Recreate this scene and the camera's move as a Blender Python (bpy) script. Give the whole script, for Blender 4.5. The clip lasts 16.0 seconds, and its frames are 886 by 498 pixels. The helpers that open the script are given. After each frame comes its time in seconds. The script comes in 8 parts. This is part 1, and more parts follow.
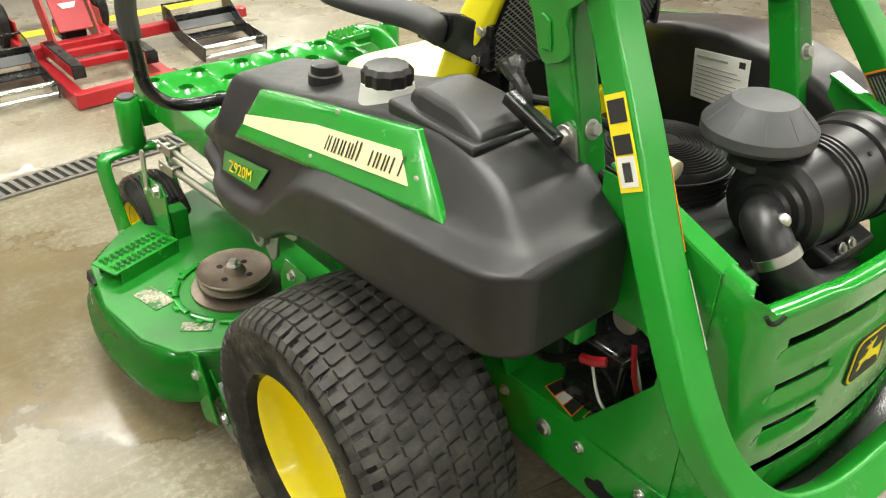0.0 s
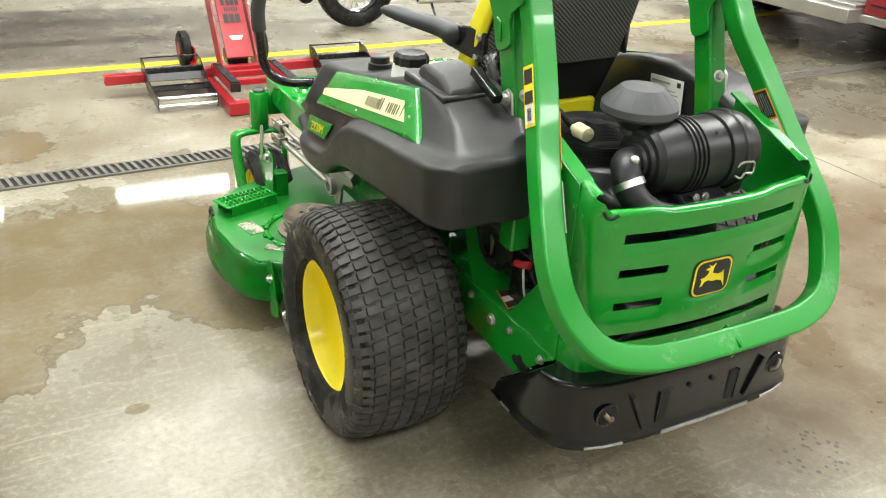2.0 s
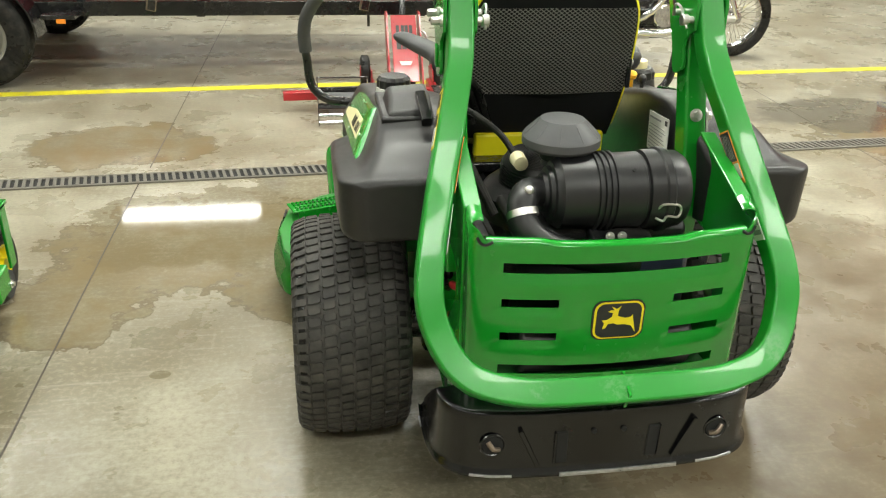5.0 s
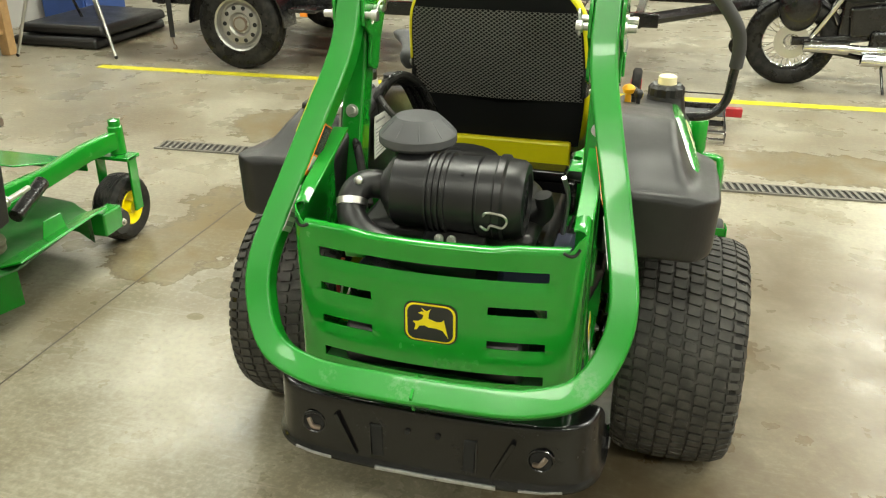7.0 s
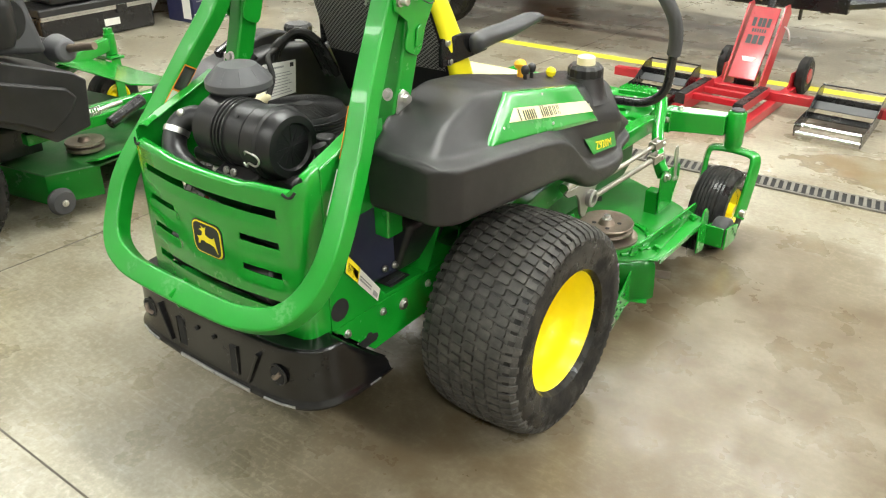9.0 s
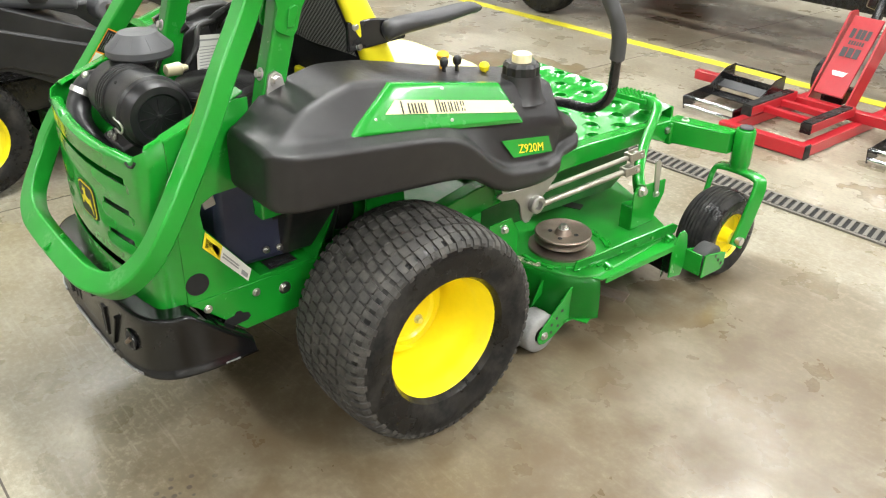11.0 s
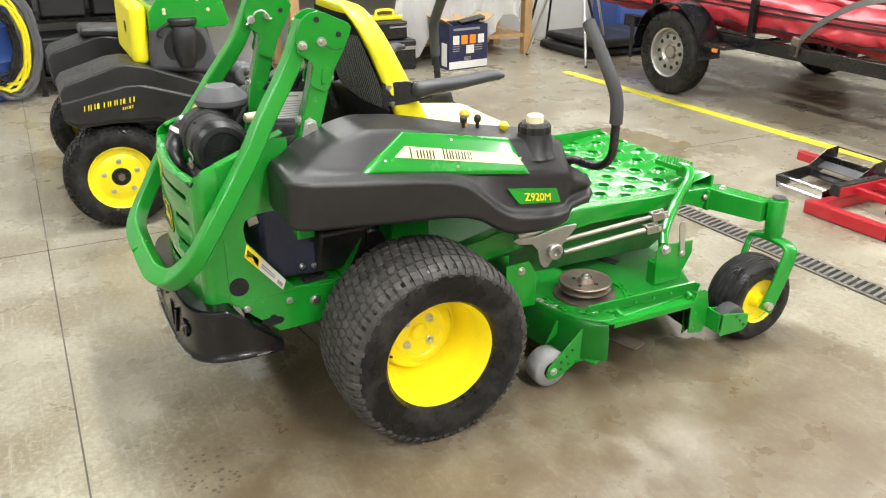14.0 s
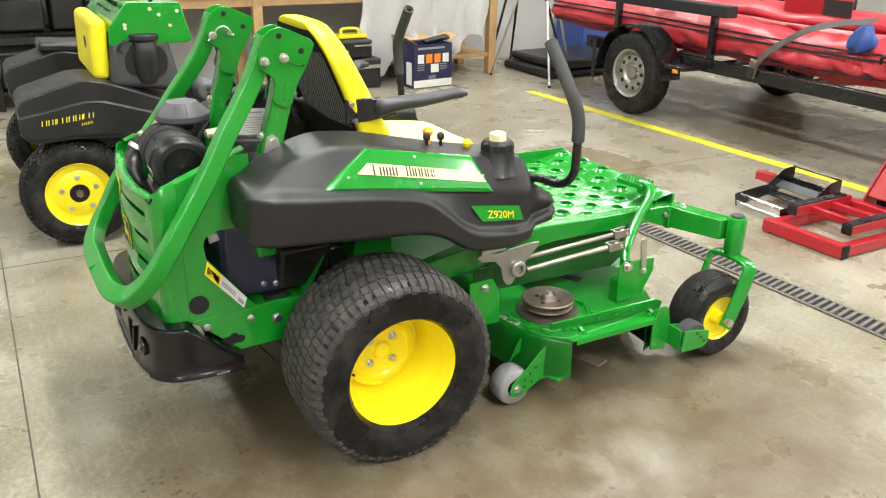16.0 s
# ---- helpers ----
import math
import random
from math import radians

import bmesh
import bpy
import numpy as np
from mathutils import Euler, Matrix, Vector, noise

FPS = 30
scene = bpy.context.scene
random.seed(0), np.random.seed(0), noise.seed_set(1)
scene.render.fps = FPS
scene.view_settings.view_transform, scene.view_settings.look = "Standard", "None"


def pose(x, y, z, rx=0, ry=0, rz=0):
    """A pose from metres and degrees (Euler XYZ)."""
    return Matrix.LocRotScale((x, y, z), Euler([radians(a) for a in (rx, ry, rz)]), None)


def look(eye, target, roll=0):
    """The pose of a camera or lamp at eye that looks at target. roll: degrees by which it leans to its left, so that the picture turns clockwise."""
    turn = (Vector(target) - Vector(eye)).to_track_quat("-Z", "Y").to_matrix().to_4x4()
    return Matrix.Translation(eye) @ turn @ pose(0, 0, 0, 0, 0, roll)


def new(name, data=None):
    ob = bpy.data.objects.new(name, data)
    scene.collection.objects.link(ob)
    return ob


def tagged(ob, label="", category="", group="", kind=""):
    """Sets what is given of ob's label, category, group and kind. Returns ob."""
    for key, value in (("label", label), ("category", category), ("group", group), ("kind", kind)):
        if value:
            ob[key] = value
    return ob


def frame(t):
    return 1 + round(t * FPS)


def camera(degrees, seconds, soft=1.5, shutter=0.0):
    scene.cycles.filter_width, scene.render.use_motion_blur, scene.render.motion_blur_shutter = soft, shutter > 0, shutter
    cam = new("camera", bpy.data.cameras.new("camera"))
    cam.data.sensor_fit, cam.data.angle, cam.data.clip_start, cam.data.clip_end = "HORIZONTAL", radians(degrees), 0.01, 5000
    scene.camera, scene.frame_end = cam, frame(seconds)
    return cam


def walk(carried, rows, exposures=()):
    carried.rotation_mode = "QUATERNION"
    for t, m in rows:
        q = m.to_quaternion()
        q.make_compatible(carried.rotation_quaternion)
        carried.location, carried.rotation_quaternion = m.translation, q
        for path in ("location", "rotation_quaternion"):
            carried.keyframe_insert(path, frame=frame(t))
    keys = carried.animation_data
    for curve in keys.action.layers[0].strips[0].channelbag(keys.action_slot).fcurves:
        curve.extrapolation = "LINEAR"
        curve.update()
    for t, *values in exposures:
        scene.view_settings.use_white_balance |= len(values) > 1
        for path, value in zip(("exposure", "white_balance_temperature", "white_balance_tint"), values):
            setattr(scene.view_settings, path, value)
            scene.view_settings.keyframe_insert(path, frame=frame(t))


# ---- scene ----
cam = camera(56.1, 16.0, soft=1.15)
PATH = [
    (0, (-1.204, -1.048, 1.505), (-0.118, 0.247, 0.435), 1.4),
    (0.5, (-1.252, -1.313, 1.53), (-0.247, 0.061, 0.48), 2.6),
    (1, (-1.21, -1.564, 1.531), (-0.298, -0.095, 0.525), 3.7),
    (1.5, (-1.247, -1.729, 1.532), (-0.386, -0.2, 0.572), 3.4),
    (2, (-1.344, -1.839, 1.536), (-0.473, -0.286, 0.625), 3.7),
    (2.5, (-1.367, -1.905, 1.558), (-0.495, -0.322, 0.701), 3.3),
    (3, (-1.334, -1.944, 1.566), (-0.401, -0.355, 0.791), 3.0),
    (3.5, (-1.235, -2.008, 1.563), (-0.384, -0.375, 0.783), 2.5),
    (3.7, (-1.182, -2.02, 1.569), (-0.396, -0.371, 0.756), 2.0),
    (5.8, (-0.214, -2.213, 1.558), (-0.252, -0.412, 0.69), 1.5),
    (6, (-0.116, -2.209, 1.549), (-0.231, -0.41, 0.683), 1.2),
    (6.5, (0.144, -2.147, 1.563), (-0.115, -0.364, 0.694), 1.2),
    (7, (0.424, -2.16, 1.554), (-0.039, -0.411, 0.702), 0.3),
    (7.5, (0.748, -2.174, 1.578), (0.11, -0.485, 0.717), -1.4),
    (8, (1.018, -2.052, 1.561), (0.204, -0.445, 0.691), -2.1),
    (8.5, (1.295, -1.937, 1.6), (0.361, -0.419, 0.693), -1.6),
    (9, (1.625, -1.801, 1.606), (0.539, -0.4, 0.68), -0.2),
    (9.5, (1.795, -1.601, 1.568), (0.558, -0.344, 0.625), -1.0),
    (10, (1.888, -1.377, 1.535), (0.604, -0.168, 0.592), -0.5),
    (10.2, (1.923, -1.335, 1.559), (0.659, -0.122, 0.594), 0.8),
    (12.3, (2.451, -1.077, 1.623), (0.895, -0.165, 0.76), 0.3),
    (12.5, (2.505, -1.053, 1.628), (0.924, -0.163, 0.785), 0.4),
    (13, (2.632, -0.997, 1.623), (1.005, -0.158, 0.817), 0.1),
    (13.5, (2.675, -1.007, 1.625), (1.028, -0.196, 0.831), -0.2),
    (14, (2.685, -1.02, 1.637), (1.044, -0.199, 0.84), -0.1),
    (14.5, (2.682, -1.015, 1.633), (1.052, -0.154, 0.856), 0.6),
    (15, (2.689, -1.016, 1.639), (1.066, -0.124, 0.884), 1.1),
    (15.5, (2.687, -1.011, 1.636), (1.064, -0.114, 0.887), 1.0),
    (16, (2.685, -1.012, 1.631), (1.068, -0.11, 0.876), 0.9),
]
EXPOSURES = ((0.0, 0.07, 6900, 10), (0.8, 0.07, 6850, 10), (1.5, 0.12, 6550, 10), (2.5, 0.12, 6500, 10), (3.5, 0.06, 6500, 10), (5.8, -0.16, 7050, 4), (6.8, -0.15, 7150, 3), (7.6, 0.06, 7000, 6), (8.4, 0.09, 6800, 8),
             (9.6, 0.17, 6500, 10), (12.5, 0.18, 6450, 15), (13.2, 0.17, 6450, 15), (14.2, 0.10, 6450, 14), (16.0, 0.04, 6500, 13))
walk(cam, [(t, look(eye, target, roll)) for t, eye, target, roll in PATH], exposures=EXPOSURES)

from mathutils.geometry import tessellate_polygon

# world and lamps
world = bpy.data.worlds.new("world")
scene.world = world
world.use_nodes = True
world.node_tree.nodes["Background"].inputs[0].default_value = (0.9, 0.95, 1.0, 1)
world.node_tree.nodes["Background"].inputs[1].default_value = 0.15

CEIL = 4.6
LAMP_W = 98.0
# relative power of each fitting, row by row, set to balance the light
TUBE_POWER = ((0.40, 0.90, 1.00, 0.95), (0.70, 1.60, 1.85, 1.70), (1.20, 1.25, 1.45), (0.40, 0.45, 1.20), (2.4,))



# ---- materials ----
def nodes_of(name):
    m = bpy.data.materials.new(name)
    m.use_nodes = True
    nt = m.node_tree
    return m, nt, nt.nodes["Principled BSDF"]


def noise_node(nt, vec, scale, detail=4.0, rough=0.55):
    n = nt.nodes.new("ShaderNodeTexNoise")
    n.inputs["Scale"].default_value = scale
    n.inputs["Detail"].default_value = detail
    n.inputs["Roughness"].default_value = rough
    nt.links.new(vec, n.inputs["Vector"])
    return n.outputs["Fac"]


def ramp(nt, fac, lo, hi, a=0.0, b=1.0):
    n = nt.nodes.new("ShaderNodeMapRange")
    n.inputs["From Min"].default_value, n.inputs["From Max"].default_value = lo, hi
    n.inputs["To Min"].default_value, n.inputs["To Max"].default_value = a, b
    nt.links.new(fac, n.inputs["Value"])
    return n.outputs["Result"]


def blend(nt, fac, a, b):
    n = nt.nodes.new("ShaderNodeMix")
    n.data_type = "RGBA"
    for sock, v in ((n.inputs["A"], a), (n.inputs["B"], b)):
        if isinstance(v, tuple):
            sock.default_value = (*v, 1) if len(v) == 3 else v
        else:
            nt.links.new(v, sock)
    if isinstance(fac, float):
        n.inputs["Factor"].default_value = fac
    else:
        nt.links.new(fac, n.inputs["Factor"])
    return n.outputs["Result"]


def arith(nt, op, a, b):
    n = nt.nodes.new("ShaderNodeMath")
    n.operation = op
    n.use_clamp = op in ("ADD", "SUBTRACT")
    for i, v in enumerate((a, b)):
        if isinstance(v, (int, float)):
            n.inputs[i].default_value = v
        else:
            nt.links.new(v, n.inputs[i])
    return n.outputs[0]


def coords(nt, world_space=False):
    if world_space:
        return nt.nodes.new("ShaderNodeNewGeometry").outputs["Position"]
    return nt.nodes.new("ShaderNodeTexCoord").outputs["Object"]


def pbr(name, col, rough=0.5, metal=0.0, var=0.12, scale=6.0, bump=0.0, bscale=300.0, coat=0.0,
        dust=0.0, dust_col=(0.25, 0.22, 0.18), rvar=0.08, spec=0.5):
    m, nt, p = nodes_of(name)
    v = coords(nt, True)
    big = noise_node(nt, v, scale)
    fine = noise_node(nt, v, scale * 9, 3)
    mixed = arith(nt, "MULTIPLY_ADD", big, 0.65)
    mixed.node.inputs[2].default_value = 0.0
    both = arith(nt, "ADD", mixed, arith(nt, "MULTIPLY", fine, 0.35))
    f = ramp(nt, both, 0.3, 0.7)
    c = blend(nt, f, tuple(x * (1 - var) for x in col), tuple(min(1.0, x * (1 + var)) for x in col))
    if dust:
        d = ramp(nt, noise_node(nt, v, scale * 2.3, 6, 0.65), 0.42, 0.72, 0.0, dust)
        c = blend(nt, d, c, dust_col)
    nt.links.new(c, p.inputs["Base Color"])
    nt.links.new(ramp(nt, both, 0.3, 0.7, max(0.02, rough - rvar), min(1.0, rough + rvar)), p.inputs["Roughness"])
    p.inputs["Metallic"].default_value = metal
    p.inputs["Specular IOR Level"].default_value = spec
    p.inputs["Coat Weight"].default_value = coat
    p.inputs["Coat Roughness"].default_value = 0.08
    if bump:
        b = nt.nodes.new("ShaderNodeBump")
        b.inputs["Strength"].default_value = bump
        b.inputs["Distance"].default_value = 0.002
        nt.links.new(noise_node(nt, v, bscale, 3), b.inputs["Height"])
        nt.links.new(b.outputs[0], p.inputs["Normal"])
    return m


GREEN = pbr("green_paint", (0.005, 0.255, 0.019), 0.24, var=0.08, scale=3.0, bump=0.07, bscale=45, coat=0.5, rvar=0.07, dust=0.05, dust_col=(0.05, 0.20, 0.05))
GREEN_DECK = pbr("dusty_green_deck_paint", (0.005, 0.210, 0.017), 0.36, var=0.15, scale=5, coat=0.12, bump=0.06, bscale=50, dust=0.22, dust_col=(0.045, 0.11, 0.03), rvar=0.1)
# green darkened to put shade into inner and under parts, with some dust
GREEN_SHADED = pbr("shaded_green_paint", (0.008, 0.10, 0.014), 0.45, var=0.15, dust=0.16, bump=0.05)


def glare_green():
    """The same green paint, with lamp glare painted on the bar as faint pale patches."""
    m, nt, q = nodes_of("green_paint_with_glare")
    v = coords(nt, True)
    worn = None
    # centres and radii of the painted glare
    for c, r in (((-0.02, -0.79, 0.560), 0.060), ((-0.19, -0.785, 0.56), 0.032), ((0.345, -0.745, 0.600), 0.050)):
        dist = nt.nodes.new("ShaderNodeVectorMath")
        dist.operation = "DISTANCE"
        dist.inputs[1].default_value = c
        nt.links.new(v, dist.inputs[0])
        g = ramp(nt, dist.outputs["Value"], r, r * 0.3)
        worn = g if worn is None else arith(nt, "MAXIMUM", worn, g)
    n = noise_node(nt, v, 70, 6, 0.7)
    mask = ramp(nt, arith(nt, "MULTIPLY", worn, ramp(nt, n, 0.40, 0.60)), 0.25, 0.75, 0.0, 0.12)
    tone = blend(nt, ramp(nt, noise_node(nt, v, 4, 4), 0.3, 0.7), (0.005, 0.240, 0.018), (0.006, 0.280, 0.022))
    nt.links.new(blend(nt, mask, tone, (0.50, 0.62, 0.46)), q.inputs["Base Color"])
    nt.links.new(ramp(nt, noise_node(nt, v, 9, 5), 0.3, 0.7, 0.30, 0.42), q.inputs["Roughness"])
    q.inputs["Coat Weight"].default_value = 0.2
    b = nt.nodes.new("ShaderNodeBump")
    b.inputs["Strength"].default_value = 0.10
    b.inputs["Distance"].default_value = 0.002
    nt.links.new(noise_node(nt, v, 45, 3), b.inputs["Height"])
    nt.links.new(b.outputs[0], q.inputs["Normal"])
    return m


GREEN_BAR = glare_green()
YELLOW = pbr("yellow_paint", (0.95, 0.79, 0.010), 0.34, var=0.05, coat=0.3, dust=0.04)
YELLOW_VINYL = pbr("yellow_vinyl", (0.84, 0.74, 0.015), 0.42, var=0.04, bump=0.1, bscale=600)
CREAM_VINYL = pbr("pale_yellow_vinyl", (0.9, 0.84, 0.34), 0.42, var=0.03, bump=0.1, bscale=600)
PLASTIC = pbr("black_moulded_plastic", (0.011, 0.0107, 0.0113), 0.42, var=0.18, bump=0.2, bscale=700, dust=0.22,
              dust_col=(0.046, 0.043, 0.041), spec=0.54, rvar=0.10)
PLASTIC_GREY = pbr("dark_grey_plastic", (0.045, 0.046, 0.050), 0.5, var=0.1, bump=0.15, bscale=600, dust=0.05)
AMBER = pbr("amber_plastic", (0.85, 0.42, 0.02), 0.4, var=0.05)
CAP_GREY = pbr("weathered_grey_plastic", (0.074, 0.075, 0.080), 0.5, var=0.12, bump=0.1, bscale=500, dust=0.05)
BLACK_PAINT = pbr("black_gloss_paint", (0.006, 0.006, 0.007), 0.25, var=0.2, coat=0.3, dust=0.02, bump=0.05)
CANISTER = pbr("satin_black_plastic", (0.0085, 0.0085, 0.0095), 0.40, var=0.2, bump=0.12, bscale=500, dust=0.10, dust_col=(0.045, 0.042, 0.040), spec=0.5)
BUMPER_PAINT = pbr("scuffed_black_paint", (0.0035, 0.0035, 0.004), 0.22, var=0.3, scale=9, dust=0.006, dust_col=(0.08, 0.07, 0.06), bump=0.04, bscale=50, rvar=0.08)
BLACK_CLOTH = pbr("black_fabric", (0.014, 0.014, 0.015), 0.8, var=0.2, bump=0.3, bscale=900)
def rubber_material():
    m, nt, q = nodes_of("dusty_rubber")
    v = coords(nt, True)
    big = noise_node(nt, v, 6.5, 6, 0.62)
    fine = noise_node(nt, v, 60, 4, 0.6)
    c = blend(nt, ramp(nt, fine, 0.3, 0.7), (0.005, 0.005, 0.005), (0.010, 0.0098, 0.0095))
    c = blend(nt, ramp(nt, noise_node(nt, v, 16, 6, 0.65), 0.42, 0.66, 0.0, 0.40), c, (0.075, 0.068, 0.057))
    damp = ramp(nt, big, 0.46, 0.56)
    c = blend(nt, arith(nt, "MULTIPLY", damp, 0.8), c, (0.007, 0.007, 0.007))
    nt.links.new(c, q.inputs["Base Color"])
    nt.links.new(ramp(nt, damp, 0.0, 1.0, 0.76, 0.26), q.inputs["Roughness"])
    q.inputs["Specular IOR Level"].default_value = 0.3
    b = nt.nodes.new("ShaderNodeBump")
    b.inputs["Strength"].default_value = 0.35
    b.inputs["Distance"].default_value = 0.002
    nt.links.new(noise_node(nt, v, 220, 3), b.inputs["Height"])
    nt.links.new(b.outputs[0], q.inputs["Normal"])
    return m


RUBBER = rubber_material()
TREAD = pbr("dusty_tread_rubber", (0.037, 0.035, 0.032), 0.66, var=0.4, scale=11, bump=0.4, bscale=240, dust=0.6, dust_col=(0.122, 0.114, 0.100), spec=0.45)
ROLLER_GREY = pbr("scuffed_grey_rubber", (0.27, 0.27, 0.265), 0.6, var=0.25, scale=14, bump=0.3, bscale=120, dust=0.2)
GRIP = pbr("foam_grip", (0.05, 0.05, 0.05), 0.8, var=0.12, bump=0.4, bscale=500)
STEEL = pbr("zinc_steel", (0.66, 0.65, 0.62), 0.33, 1.0, var=0.05, scale=20, rvar=0.04)
SCUFF = pbr("scuffed_bare_steel", (0.42, 0.42, 0.43), 0.38, 0.9, var=0.4, scale=60, bump=0.5, bscale=260, rvar=0.15)
CHROME = pbr("chrome", (0.75, 0.75, 0.76), 0.1, 1.0, var=0.04)
ROD = pbr("dull_zinc_plate", (0.40, 0.385, 0.33), 0.42, 0.9, var=0.15, scale=14, dust=0.15, dust_col=(0.16, 0.13, 0.09))
WORN_STEEL = pbr("rusty_pulley_steel", (0.27, 0.22, 0.18), 0.45, 0.8, var=0.25, scale=14, dust=0.35,
                 dust_col=(0.16, 0.07, 0.03), rvar=0.15)
ALU = pbr("cast_aluminium", (0.42, 0.41, 0.385), 0.42, 0.85, var=0.12, bump=0.1, bscale=300)
ENGINE = pbr("engine_black", (0.006, 0.0063, 0.008), 0.42, var=0.3, dust=0.1, bump=0.1)
BLUE_BLACK = pbr("blue_black_cover", (0.026, 0.030, 0.060), 0.42, var=0.2, dust=0.15, dust_col=(0.1, 0.1, 0.12))
RED = pbr("red_paint", (0.40, 0.009, 0.017), 0.35, var=0.1, coat=0.3, dust=0.06)
ENGINE_RED = pbr("dark_red_gloss_paint", (0.22, 0.006, 0.012), 0.25, var=0.1, coat=0.5, dust=0.04)
LENS_RED = pbr("red_lens", (0.26, 0.012, 0.02), 0.18, var=0.25, scale=30, coat=0.4)
# the pale pink dust layer paints the fabric's whitish sheen into the colour
RED_RUBBER = pbr("red_raft_fabric", (0.50, 0.030, 0.045), 0.36, var=0.2, scale=2.5, bump=0.4, bscale=22, dust=0.22,
                 dust_col=(0.66, 0.22, 0.22))
WHITE = pbr("white_label", (0.74, 0.73, 0.68), 0.5, var=0.06, scale=20)
CREAM = pbr("cream_label", (0.80, 0.75, 0.42), 0.42, var=0.04)
INK = pbr("dark_ink", (0.02, 0.02, 0.02), 0.5, var=0.1)
BAR_GREY = pbr("grey_print", (0.30, 0.30, 0.29), 0.5, var=0.1)
YELLOW_INK = pbr("yellow_print", (0.85, 0.68, 0.02), 0.45, var=0.05)
ORANGE = pbr("orange_plastic", (0.85, 0.26, 0.02), 0.4, var=0.08)
OFFWHITE = pbr("ivory_plastic", (0.78, 0.70, 0.45), 0.4, var=0.05)
WHITE_PLASTIC = pbr("translucent_white_plastic", (0.7, 0.7, 0.66), 0.35, var=0.05)
BLUE = pbr("blue_card", (0.014, 0.016, 0.060), 0.5, var=0.1, dust=0.06)
CARD = pbr("brown_cardboard", (0.48, 0.33, 0.17), 0.8, var=0.1)
WOOD = pbr("pine_wood", (0.50, 0.31, 0.14), 0.6, var=0.2, scale=12, bump=0.2, bscale=120)
CLOTH_WHITE = pbr("white_sheet", (0.88, 0.87, 0.85), 0.85, var=0.05, bump=0.3, bscale=40)
WALL = pbr("painted_wall", (0.50, 0.49, 0.46), 0.7, var=0.05, scale=1.2, bump=0.15, bscale=60)
CEILING = pbr("steel_ceiling", (0.14, 0.14, 0.137), 0.8, var=0.04, scale=1.5)
IRON = pbr("dusty_cast_iron", (0.15, 0.14, 0.12), 0.6, 0.2, var=0.25, scale=10, bump=0.2, bscale=200, dust=0.25, dust_col=(0.20, 0.16, 0.12))
JOINT = pbr("joint_dirt", (0.07, 0.058, 0.045), 0.8, var=0.3, scale=12)
def worn_label():
    """Paper label, mostly rubbed off the green paint below it."""
    m, nt, q = nodes_of("worn_paper_label")
    v = coords(nt, True)
    n = noise_node(nt, v, 42, 6, 0.7)
    c = blend(nt, ramp(nt, noise_node(nt, v, 120, 3), 0.45, 0.6), (0.50, 0.46, 0.36), (0.30, 0.28, 0.20))
    nt.links.new(blend(nt, ramp(nt, n, 0.46, 0.56), c, (0.03, 0.16, 0.035)), q.inputs["Base Color"])
    q.inputs["Roughness"].default_value = 0.55
    return m


WORN_LABEL = worn_label()
# near black for dark parts, and for shade painted into holes and slots
DARK = pbr("dark_part_and_shade", (0.008, 0.008, 0.008), 0.8, var=0.2)
BLUE_HOSE = pbr("blue_barrel", (0.03, 0.08, 0.30), 0.4, var=0.1)
STRAP = pbr("grey_webbing", (0.10, 0.095, 0.09), 0.8, var=0.15, bump=0.3, bscale=300)
GREY_HOSE = pbr("grey_hose", (0.11, 0.11, 0.115), 0.5, var=0.15)


